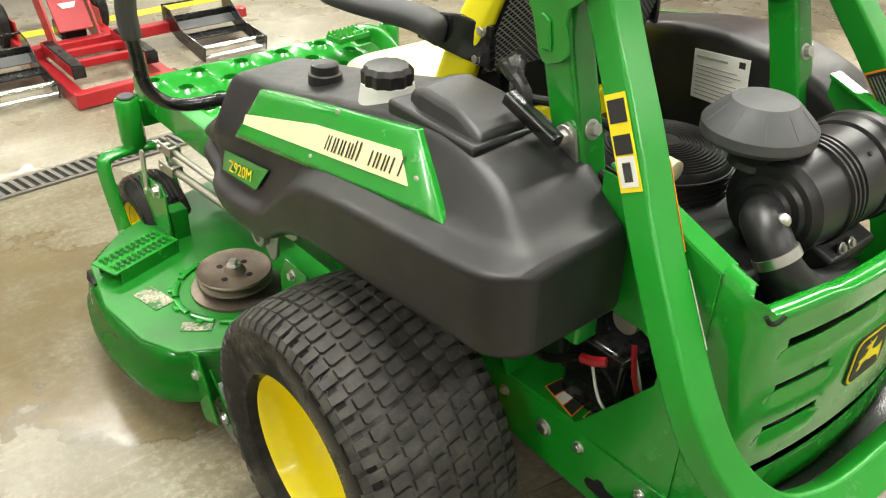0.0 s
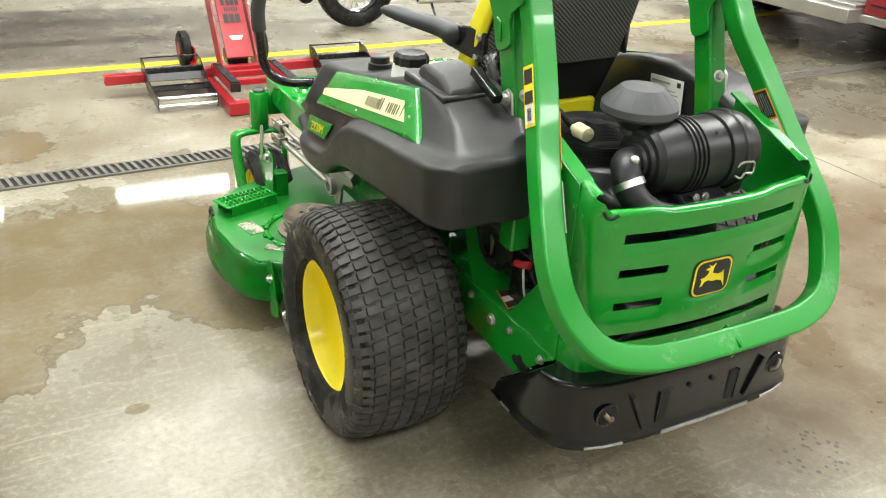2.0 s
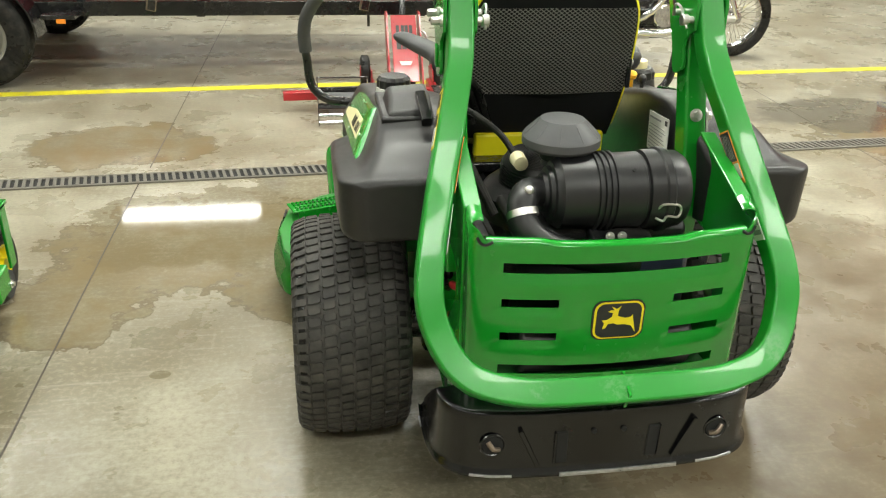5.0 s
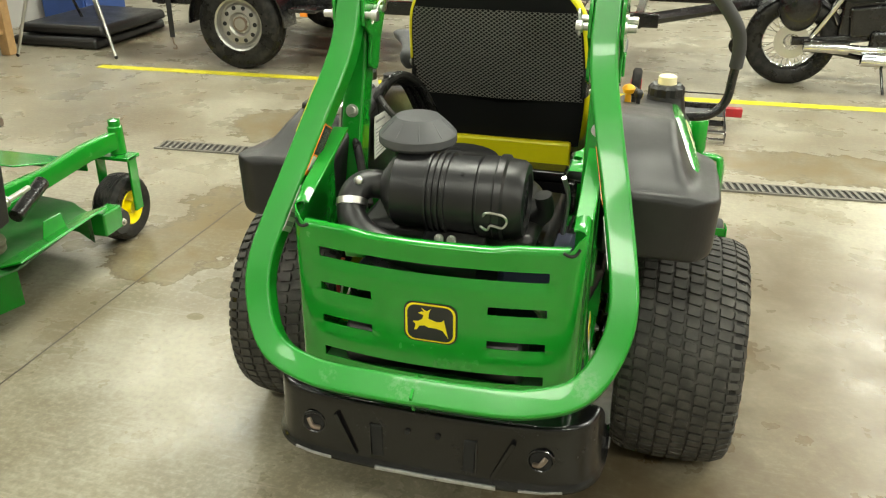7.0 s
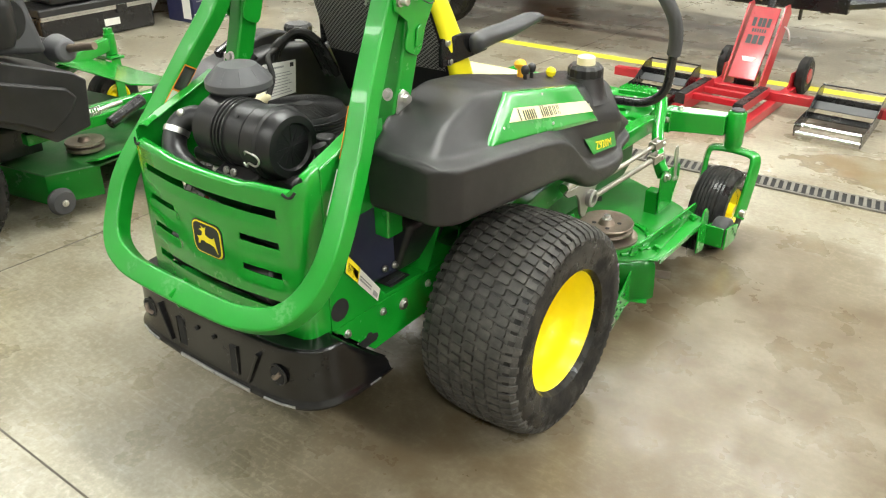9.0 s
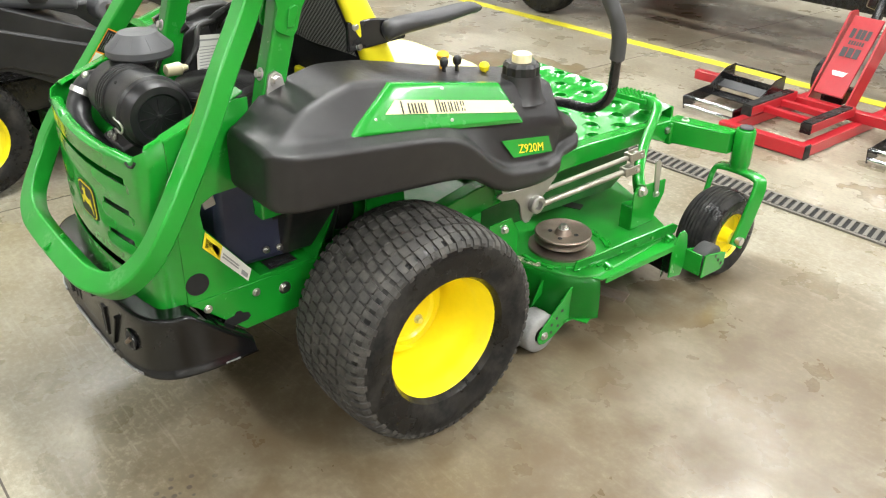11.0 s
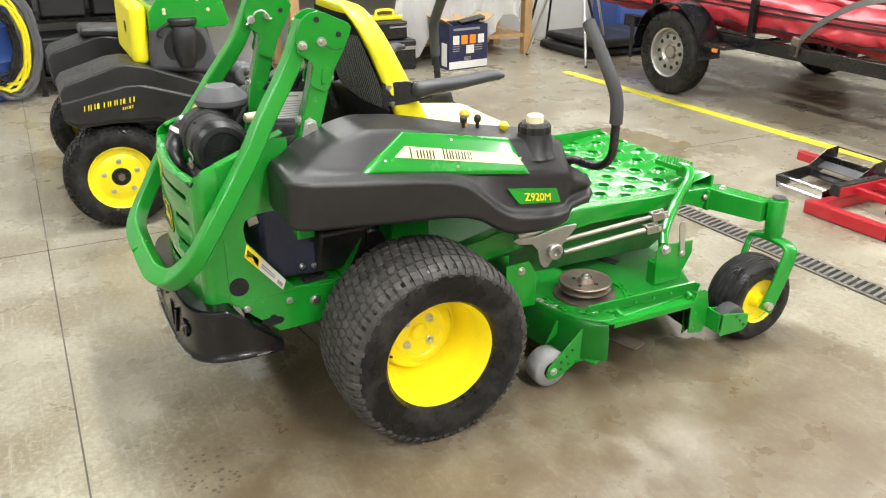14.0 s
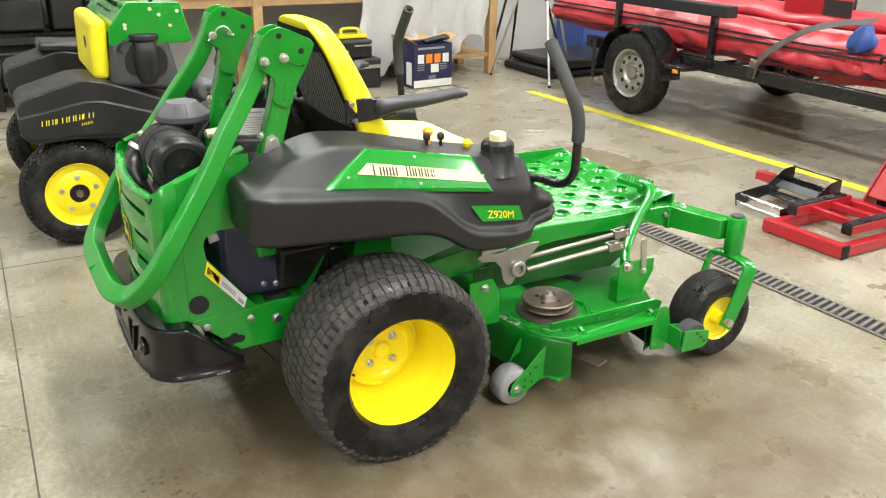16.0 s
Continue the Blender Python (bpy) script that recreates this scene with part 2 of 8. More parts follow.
def floor_material():
    m, nt, p = nodes_of("sealed_concrete")
    v = coords(nt, True)
    big = noise_node(nt, v, 0.75, 3, 0.5)
    mid = noise_node(nt, v, 2.2, 5, 0.56)
    fine = noise_node(nt, v, 24, 6, 0.62)
    speck = noise_node(nt, v, 120, 2)
    base = blend(nt, ramp(nt, mid, 0.30, 0.68), (0.226, 0.202, 0.146), (0.388, 0.362, 0.280))
    base = blend(nt, ramp(nt, big, 0.42, 0.68, 0.0, 0.65), base, (0.164, 0.138, 0.088))
    base = blend(nt, ramp(nt, fine, 0.52, 0.74, 0.0, 0.35), base, (0.21, 0.185, 0.145))
    base = blend(nt, ramp(nt, speck, 0.64, 0.78, 0.0, 0.35), base, (0.11, 0.095, 0.07))
    cloud = noise_node(nt, v, 1.5, 5, 0.58)
    base = blend(nt, ramp(nt, cloud, 0.45, 0.62, 0.0, 0.70), base, (0.176, 0.143, 0.086))
    grain = noise_node(nt, v, 46, 5, 0.7)
    base = blend(nt, ramp(nt, grain, 0.50, 0.70, 0.0, 0.58), base, (0.17, 0.15, 0.115))
    base = blend(nt, ramp(nt, grain, 0.50, 0.32, 0.0, 0.40), base, (0.46, 0.42, 0.335))
    rub = nt.nodes.new("ShaderNodeMapping")
    rub.inputs["Rotation"].default_value = (0, 0, radians(28))
    rub.inputs["Scale"].default_value = (2.4, 26.0, 1.0)
    nt.links.new(v, rub.inputs["Vector"])
    scratch = noise_node(nt, rub.outputs[0], 1.6, 5, 0.65)
    base = blend(nt, ramp(nt, scratch, 0.56, 0.74, 0.0, 0.42), base, (0.50, 0.46, 0.38))
    base = blend(nt, ramp(nt, scratch, 0.42, 0.28, 0.0, 0.40), base, (0.17, 0.14, 0.10))

    def region(x, y, rx, ry):
        """1 at the middle of an ellipse on the floor, falling to 0 at its rim."""
        mp = nt.nodes.new("ShaderNodeMapping")
        mp.inputs["Location"].default_value = (-x / rx, -y / ry, 0)
        mp.inputs["Scale"].default_value = (1 / rx, 1 / ry, 0)
        nt.links.new(v, mp.inputs["Vector"])
        ln = nt.nodes.new("ShaderNodeVectorMath")
        ln.operation = "LENGTH"
        nt.links.new(mp.outputs[0], ln.inputs[0])
        return ramp(nt, ln.outputs["Value"], 1.0, 0.2)

    def film(regions, scale, cut, soft, detail=8):
        """Water, stain or painted shade that collects where the noise is high, inside the regions."""
        r = None
        for q in regions:
            g = region(*q)
            r = g if r is None else arith(nt, "MAXIMUM", r, g)
        n = noise_node(nt, v, scale, detail, 0.62)
        n = arith(nt, "ADD", arith(nt, "MULTIPLY", n, 0.78), arith(nt, "MULTIPLY", noise_node(nt, v, scale * 4.5, 3, 0.5), 0.22))
        f = arith(nt, "ADD", arith(nt, "MULTIPLY", r, 0.45), n)
        f.node.use_clamp = False
        return ramp(nt, arith(nt, "MULTIPLY", f, ramp(nt, r, 0.0, 0.12)), cut - soft, cut + soft)
    # the last wet region also helps paint the fire engine's shadow
    wet = film(((-1.10, 1.45, 0.80, 0.70), (-0.60, 1.75, 0.55, 0.6), (0.70, 1.06, 0.24, 0.26), (-1.16, 0.21, 0.045, 0.03), (4.0, 3.2, 1.4, 0.8)), 3.0, 0.68, 0.014)
    stain = film(((-1.10, 1.25, 0.85, 0.65), (-0.70, 0.85, 0.42, 0.42), (-1.75, 2.6, 0.7, 0.5), (-1.55, 0.75, 0.35, 0.5), (1.3, 2.6, 0.9, 0.35), (3.2, 2.4, 1.0, 0.6)), 3.4, 0.655, 0.030)
    rim = arith(nt, "MULTIPLY", ramp(nt, stain, 0.05, 0.45), ramp(nt, stain, 0.95, 0.55))
    # brown stain, deepened to paint in the shade close to the mower
    brown = film(((0.95, 0.45, 1.3, 1.3), (0.80, -0.38, 0.80, 0.60), (1.9, -0.2, 1.2, 1.2)), 1.7, 0.55, 0.22)
    streak = ramp(nt, noise_node(nt, v, 5.5, 6, 0.6), 0.40, 0.62)
    base = blend(nt, arith(nt, "MULTIPLY", brown, ramp(nt, streak, 0.0, 1.0, 0.60, 0.95)), base, (0.112, 0.081, 0.045))
    base = blend(nt, arith(nt, "MULTIPLY", stain, ramp(nt, noise_node(nt, v, 4.2, 6, 0.6), 0.34, 0.62, 0.25, 0.95)), base, (0.190, 0.147, 0.080))
    base = blend(nt, arith(nt, "MULTIPLY", rim, 0.65), base, (0.12, 0.095, 0.06))
    # wet streaks plus the fire engine's shadow, painted as one dark film
    damp = film(((3.7, 1.7, 1.3, 0.7), (4.7, 2.7, 1.3, 1.0), (3.0, 2.9, 0.9, 0.5)), 2.6, 0.62, 0.07)
    base = blend(nt, arith(nt, "MULTIPLY", damp, 0.80), base, (0.085, 0.072, 0.050))
    dots = nt.nodes.new("ShaderNodeTexVoronoi")
    dots.inputs["Scale"].default_value = 38.0
    nt.links.new(v, dots.inputs["Vector"])
    drip = arith(nt, "MULTIPLY", ramp(nt, dots.outputs["Distance"], 0.34, 0.24), ramp(nt, region(0.52, -0.72, 0.16, 0.14), 0.1, 0.5))
    base = blend(nt, arith(nt, "MULTIPLY", drip, 0.90), base, (0.07, 0.058, 0.045))
    col = blend(nt, arith(nt, "MULTIPLY", wet, 0.30), base, (0.14, 0.11, 0.062))
    nt.links.new(col, p.inputs["Base Color"])
    p.inputs["Specular IOR Level"].default_value = 0.42
    dry = ramp(nt, noise_node(nt, v, 3.4, 5, 0.6), 0.3, 0.7, 0.20, 0.42)
    r = nt.nodes.new("ShaderNodeMix")
    nt.links.new(wet, r.inputs["Factor"])
    soaked = nt.nodes.new("ShaderNodeMix")
    nt.links.new(arith(nt, "MULTIPLY", stain, 0.75), soaked.inputs["Factor"])
    nt.links.new(dry, soaked.inputs["A"])
    soaked.inputs["B"].default_value = 0.10
    nt.links.new(soaked.outputs["Result"], r.inputs["A"])
    r.inputs["B"].default_value = 0.05
    nt.links.new(r.outputs["Result"], p.inputs["Roughness"])
    b = nt.nodes.new("ShaderNodeBump")
    b.inputs["Distance"].default_value = 0.003
    nt.links.new(ramp(nt, wet, 0.0, 1.0, 0.30, 0.02), b.inputs["Strength"])
    nt.links.new(fine, b.inputs["Height"])
    nt.links.new(b.outputs[0], p.inputs["Normal"])
    return m


FLOOR = floor_material()


def lamp_material():
    m, nt, p = nodes_of("lamp_diffuser")
    p.inputs["Base Color"].default_value = (0.9, 0.9, 0.88, 1)
    p.inputs["Emission Color"].default_value = (0.975, 1.0, 0.95, 1)
    p.inputs["Emission Strength"].default_value = 18.0
    return m


LAMP = lamp_material()


def line_paint():
    m, nt, p = nodes_of("worn_yellow_line")
    v = coords(nt, True)
    wear = ramp(nt, noise_node(nt, v, 14, 6, 0.65), 0.55, 0.75, 0.0, 0.6)
    nt.links.new(blend(nt, wear, (0.72, 0.65, 0.03), (0.42, 0.37, 0.16)), p.inputs["Base Color"])
    p.inputs["Roughness"].default_value = 0.45
    return m


LINE = line_paint()


# ---- mesh helpers ----
def part(name, bm, mat, parent=None, label="", bevel=0.0, angle=35, segs=2, weighted=False):
    bmesh.ops.recalc_face_normals(bm, faces=bm.faces)
    me = bpy.data.meshes.new(name)
    bm.to_mesh(me)
    bm.free()
    me.polygons.foreach_set("use_smooth", [True] * len(me.polygons))
    me.set_sharp_from_angle(angle=radians(angle))
    me.materials.append(mat)
    ob = new(name, me)
    ob.parent = parent
    if bevel:
        mod = ob.modifiers.new("bevel", "BEVEL")
        mod.width, mod.segments, mod.limit_method, mod.angle_limit = bevel, segs, "ANGLE", radians(32)
        mod.harden_normals = False
    if bevel or weighted:
        mod = ob.modifiers.new("normals", "WEIGHTED_NORMAL")
        mod.keep_sharp = True
    if label:
        ob["label"] = label
    return ob


def thing(name, label, category, at=(0, 0, 0), group="", turn=0.0):
    ob = new(name)
    ob.empty_display_size = 0.1
    ob.matrix_basis = pose(*at, 0, 0, turn)
    return tagged(ob, label, category, group)


def box(c, s, rot=(0, 0, 0), bm=None):
    bm = bm or bmesh.new()
    bmesh.ops.create_cube(bm, size=1, matrix=pose(*c, *rot) @ Matrix.Diagonal((*s, 1)))
    return bm


def cyl(p0, p1, r0, r1=None, seg=20, bm=None, cap=True):
    bm = bm or bmesh.new()
    p0, p1 = Vector(p0), Vector(p1)
    d = p1 - p0
    m = Matrix.Translation((p0 + p1) / 2) @ d.to_track_quat("Z", "Y").to_matrix().to_4x4()
    bmesh.ops.create_cone(bm, cap_ends=cap, segments=seg, radius1=r0, radius2=r0 if r1 is None else r1, depth=d.length, matrix=m)
    return bm


def ball(c, r, scale=(1, 1, 1), seg=16, bm=None):
    bm = bm or bmesh.new()
    bmesh.ops.create_uvsphere(bm, u_segments=seg, v_segments=max(6, seg // 2), radius=r,
                              matrix=Matrix.Translation(c) @ Matrix.Diagonal((*scale, 1)))
    return bm


def smooth_path(pts, n=6):
    """A Catmull-Rom curve through pts."""
    pts = [Vector(p) for p in pts]
    out = []
    for i in range(len(pts) - 1):
        a, b, c, d = pts[max(i - 1, 0)], pts[i], pts[i + 1], pts[min(i + 2, len(pts) - 1)]
        for k in range(n):
            t = k / n
            out.append(0.5 * (2 * b + (c - a) * t + (2 * a - 5 * b + 4 * c - d) * t * t + (3 * b - a - 3 * c + d) * t ** 3))
    out.append(pts[-1])
    return out


def sweep(pts, section, bm=None, closed=False, up=(0, 0, 1)):
    """A section (list of (u, v)) carried along pts."""
    bm = bm or bmesh.new()
    pts = [Vector(p) for p in pts]
    rings, prev = [], None
    n = len(pts)
    for i, p in enumerate(pts):
        if closed:
            t = (pts[(i + 1) % n] - pts[i - 1]).normalized()
        else:
            t = (pts[min(i + 1, n - 1)] - pts[max(i - 1, 0)]).normalized()
        if prev is None:
            u = Vector(up).cross(t)
            if u.length < 1e-4:
                u = Vector((1, 0, 0)).cross(t)
            u.normalize()
        else:
            u = (prev - t * prev.dot(t)).normalized()
        prev = u
        w = t.cross(u)
        rings.append([bm.verts.new(p + u * a + w * b) for a, b in section])
    k = len(section)
    for i in range(n if closed else n - 1):
        r0, r1 = rings[i], rings[(i + 1) % n]
        for j in range(k):
            bm.faces.new((r0[j], r0[(j + 1) % k], r1[(j + 1) % k], r1[j]))
    if not closed:
        bm.faces.new(rings[0][::-1])
        bm.faces.new(rings[-1])
    return bm


def ring(r, seg=12):
    return [(r * math.cos(2 * math.pi * i / seg), r * math.sin(2 * math.pi * i / seg)) for i in range(seg)]


def rect(w, h, c=0.0):
    if not c:
        return [(-w / 2, -h / 2), (w / 2, -h / 2), (w / 2, h / 2), (-w / 2, h / 2)]
    a, b = w / 2, h / 2
    out = []
    for sx, sy, a0 in ((1, 1, 0), (-1, 1, 90), (-1, -1, 180), (1, -1, 270)):
        for k in range(4):
            t = radians(a0 + k * 30)
            out.append((sx * (a - c) + c * math.cos(t), sy * (b - c) + c * math.sin(t)))
    return out


def tube(pts, r, seg=12, n=6, bm=None):
    return sweep(smooth_path(pts, n) if n else pts, ring(r, seg), bm)


def lathe(profile, centre=(0, 0, 0), axis="x", seg=40, closed=False, bm=None, caps=True):
    """profile: (along the axis, radius)."""
    bm = bm or bmesh.new()
    c = Vector(centre)
    rings = []
    for a, r in profile:
        row = []
        for i in range(seg):
            t = 2 * math.pi * i / seg
            u, w = r * math.cos(t), r * math.sin(t)
            row.append(bm.verts.new(c + Vector({"x": (a, u, w), "y": (u, a, w), "z": (u, w, a)}[axis])))
        rings.append(row)
    pairs = list(zip(rings, rings[1:] + ([rings[0]] if closed else [])))
    if not closed:
        pairs = pairs[:len(rings) - 1]
    for r0, r1 in pairs:
        for i in range(seg):
            bm.faces.new((r0[i], r0[(i + 1) % seg], r1[(i + 1) % seg], r1[i]))
    if not closed and caps:
        for row, rr in ((rings[0], profile[0][1]), (rings[-1], profile[-1][1])):
            if rr > 1e-4:
                bm.faces.new(row)
    return bm


def slab(outline, axis, at, thick, bm=None):
    """A flat outline, in the two axes other than axis, given thickness along axis from at."""
    bm = bm or bmesh.new()

    def spot(a, b, d):
        return {"x": (d, a, b), "y": (a, d, b), "z": (a, b, d)}[axis]
    lo = [bm.verts.new(spot(a, b, at)) for a, b in outline]
    hi = [bm.verts.new(spot(a, b, at + thick)) for a, b in outline]
    n = len(outline)
    for tri in tessellate_polygon([[Vector((a, b, 0)) for a, b in outline]]):
        bm.faces.new([lo[k] for k in tri[::-1]])
        bm.faces.new([hi[k] for k in tri])
    for i in range(n):
        bm.faces.new((lo[i], lo[(i + 1) % n], hi[(i + 1) % n], hi[i]))
    return bm


def disc_outline(a, b, r, seg=16):
    return [(a + r * math.cos(2 * math.pi * i / seg), b + r * math.sin(2 * math.pi * i / seg)) for i in range(seg)]


def mirrored(bm):
    bmesh.ops.scale(bm, vec=(-1, 1, 1), verts=bm.verts)
    bmesh.ops.reverse_faces(bm, faces=bm.faces)
    return bm


def side(s, bm):
    return mirrored(bm) if s < 0 else bm


def bolt(p, d, r=0.011, h=0.010, parent=None, mat=None, name="bolt"):
    """A hex head with a washer at p, along d."""
    d = Vector(d).normalized()
    p = Vector(p)
    bm = cyl(p - d * 0.004, p + d * 0.002, r * 1.5, seg=16)
    cyl(p, p + d * h, r, seg=6, bm=bm)
    return part(name, bm, mat or STEEL, parent, bevel=0.001)


def loft(sections, cap=True, bm=None):
    bm = bm or bmesh.new()
    rows = [[bm.verts.new(p) for p in s] for s in sections]
    k = len(rows[0])
    for r0, r1 in zip(rows, rows[1:]):
        for j in range(k):
            bm.faces.new((r0[j], r0[(j + 1) % k], r1[(j + 1) % k], r1[j]))
    if cap:
        bm.faces.new(rows[0][::-1])
        bm.faces.new(rows[-1])
    return bm


def subdivided(ob, levels=2):
    mod = ob.modifiers.new("round", "SUBSURF")
    mod.levels = mod.render_levels = levels
    return ob


def text_mesh(body, size, depth=0.0006):
    """The words as a thin mesh about the origin, in the x-y plane."""
    cu = bpy.data.curves.new("words", "FONT")
    cu.body, cu.size, cu.extrude, cu.resolution_u = body, size, depth, 3
    cu.align_x = cu.align_y = "CENTER"
    ob = bpy.data.objects.new("words", cu)
    scene.collection.objects.link(ob)
    me = bpy.data.meshes.new_from_object(ob.evaluated_get(bpy.context.evaluated_depsgraph_get()))
    bm = bmesh.new()
    bm.from_mesh(me)
    bpy.data.objects.remove(ob)
    bpy.data.curves.remove(cu)
    bpy.data.meshes.remove(me)
    return bm


# ---- the hall ----
X0, X1, Y0, Y1 = -5.85, 9.5, -7.5, 13.5
SLOPE = 0.056          # the markings run a little off the mower's axis
def yline(x):
    return 3.885 + SLOPE * x
def ydrain(x):
    return 2.115 + SLOPE * x


floor = part("floor", slab([(X0, Y0), (X1, Y0), (X1, Y1), (X0, Y1)], "z", -0.2, 0.2), FLOOR)
tagged(floor, "mottled grey-brown sealed concrete floor with damp patches", "floor", kind="structure")
for nm, c, s in (("wall_west", (X0 - 0.1, 3, 2.3), (0.2, 21.4, 4.6)), ("wall_east", (X1 + 0.1, 3, 2.3), (0.2, 21.4, 4.6)),
                 ("wall_south", (1.6, Y0 - 0.1, 2.3), (15.8, 0.2, 4.6)), ("wall_north", (1.6, Y1 + 0.1, 2.3), (15.8, 0.2, 4.6))):
    tagged(part(nm, box(c, s), WALL), "off-white painted block wall of the hall", "wall", kind="structure")
tagged(part("ceiling", box((1.6, 3, CEIL + 0.1), (16.2, 21.4, 0.2)), CEILING), "plain grey metal ceiling of the hall", "ceiling", kind="structure")

# last row: one unseen fitting, added to brighten the floor before the fire engine
LAMP_ROWS = ((-4.0, (-4.5, -0.3, 3.9, 7.9)), (0.6, (-4.5, -0.3, 3.9, 7.9)), (5.2, (-4.5, -0.3, 3.9)), (12.3, (-2.9, 1.3, 5.5)), (8.6, (4.3,)))
for j, (ly, xs_) in enumerate(LAMP_ROWS):
    for i, lx in enumerate(xs_):
        lampt = thing("ceiling_light", "long white fluorescent ceiling light fitting", "ceiling light", (lx, ly, CEIL), "ceiling lights in rows")
        part("housing", box((0, 0, -0.03), (2.5, 0.5, 0.056)), CEILING, lampt, bevel=0.004)
        part("diffuser", box((0, 0, -0.066), (2.4, 0.42, 0.014)), LAMP, lampt, "bright frosted diffuser")
        ld = bpy.data.lights.new("tube_light", "AREA")
        ld.shape, ld.size, ld.size_y, ld.energy, ld.color = "RECTANGLE", 2.4, 0.42, LAMP_W * TUBE_POWER[j][i], (0.975, 1.0, 0.95)
        lo = new("tube_light", ld)
        lo.matrix_basis = pose(lx, ly, CEIL - 0.09)

# joints in the slab, the painted line and the drain
def strip_on_floor(name, p, q, w, z, mat, label, cat, h=0.003):
    p, q = Vector((*p, 0)), Vector((*q, 0))
    d = q - p
    ang = math.degrees(math.atan2(d.y, d.x))
    c = (p + q) / 2
    ob = part(name, box((c.x, c.y, z), (d.length, w, h), (0, 0, ang)), mat)
    return tagged(ob, label, cat, kind="structure")


for p, q in (((X0, -1.09), (X1, -1.05)), ((-1.6, Y0), (-1.52, 2.0)), ((-1.5, 2.2), (-1.33, Y1)), ((2.6, 2.4), (2.9, Y1)), ((2.5, Y0), (2.6, 2.2))):
    strip_on_floor("floor_joint", p, q, 0.006, 0.0, JOINT, "narrow saw-cut joint in the concrete floor", "floor joint", 0.002)
strip_on_floor("floor_line", (-4.02, yline(-4.02)), (X1 - 0.4, yline(X1 - 0.4)), 0.10, 0.001, LINE, "worn yellow line painted on the concrete floor", "floor marking")

drain = thing("floor_drain", "long dark cast-iron trench drain grate with cross slots", "drain", (0, 0, 0))
drain["kind"] = "structure"
DX0, DX1 = -2.42, 7.2
dang = math.degrees(math.atan(SLOPE))
dmid = (DX0 + DX1) / 2
part("channel", box((dmid, ydrain(dmid), 0.0015), (DX1 - DX0, 0.135, 0.003), (0, 0, dang)), DARK, drain)
for sgn in (-1, 1):
    part("edge_bar", box((dmid, ydrain(dmid) + sgn * 0.062, 0.004), (DX1 - DX0, 0.016, 0.010), (0, 0, dang)), IRON, drain)
barmesh = None
rung_bm = bmesh.new()
x = DX0 + 0.02
i = 0
while x < DX1:
    if -2.42 < x < 3.2 and i < 298:
        if barmesh is None:
            ob = part("grate_bar", box((0, 0, 0), (0.016, 0.112, 0.008)), IRON, drain)
            barmesh = ob.data
        else:
            ob = new("grate_bar", barmesh)
            ob.parent = drain
        ob.matrix_basis = pose(x, ydrain(x), 0.0065, 0, 0, dang + 8)
        i += 1
    else:
        box((x, ydrain(x), 0.0065), (0.017, 0.112, 0.008), (0, 0, dang + 8), rung_bm)
    x += 0.036
tagged(part("far_grate_bars", rung_bm, IRON, drain), kind="stuff")


# ---- the zero-turn mower ----
mower = thing("zero_turn_mower", "green zero-turn riding mower with black fender tanks and yellow seat", "riding mower")


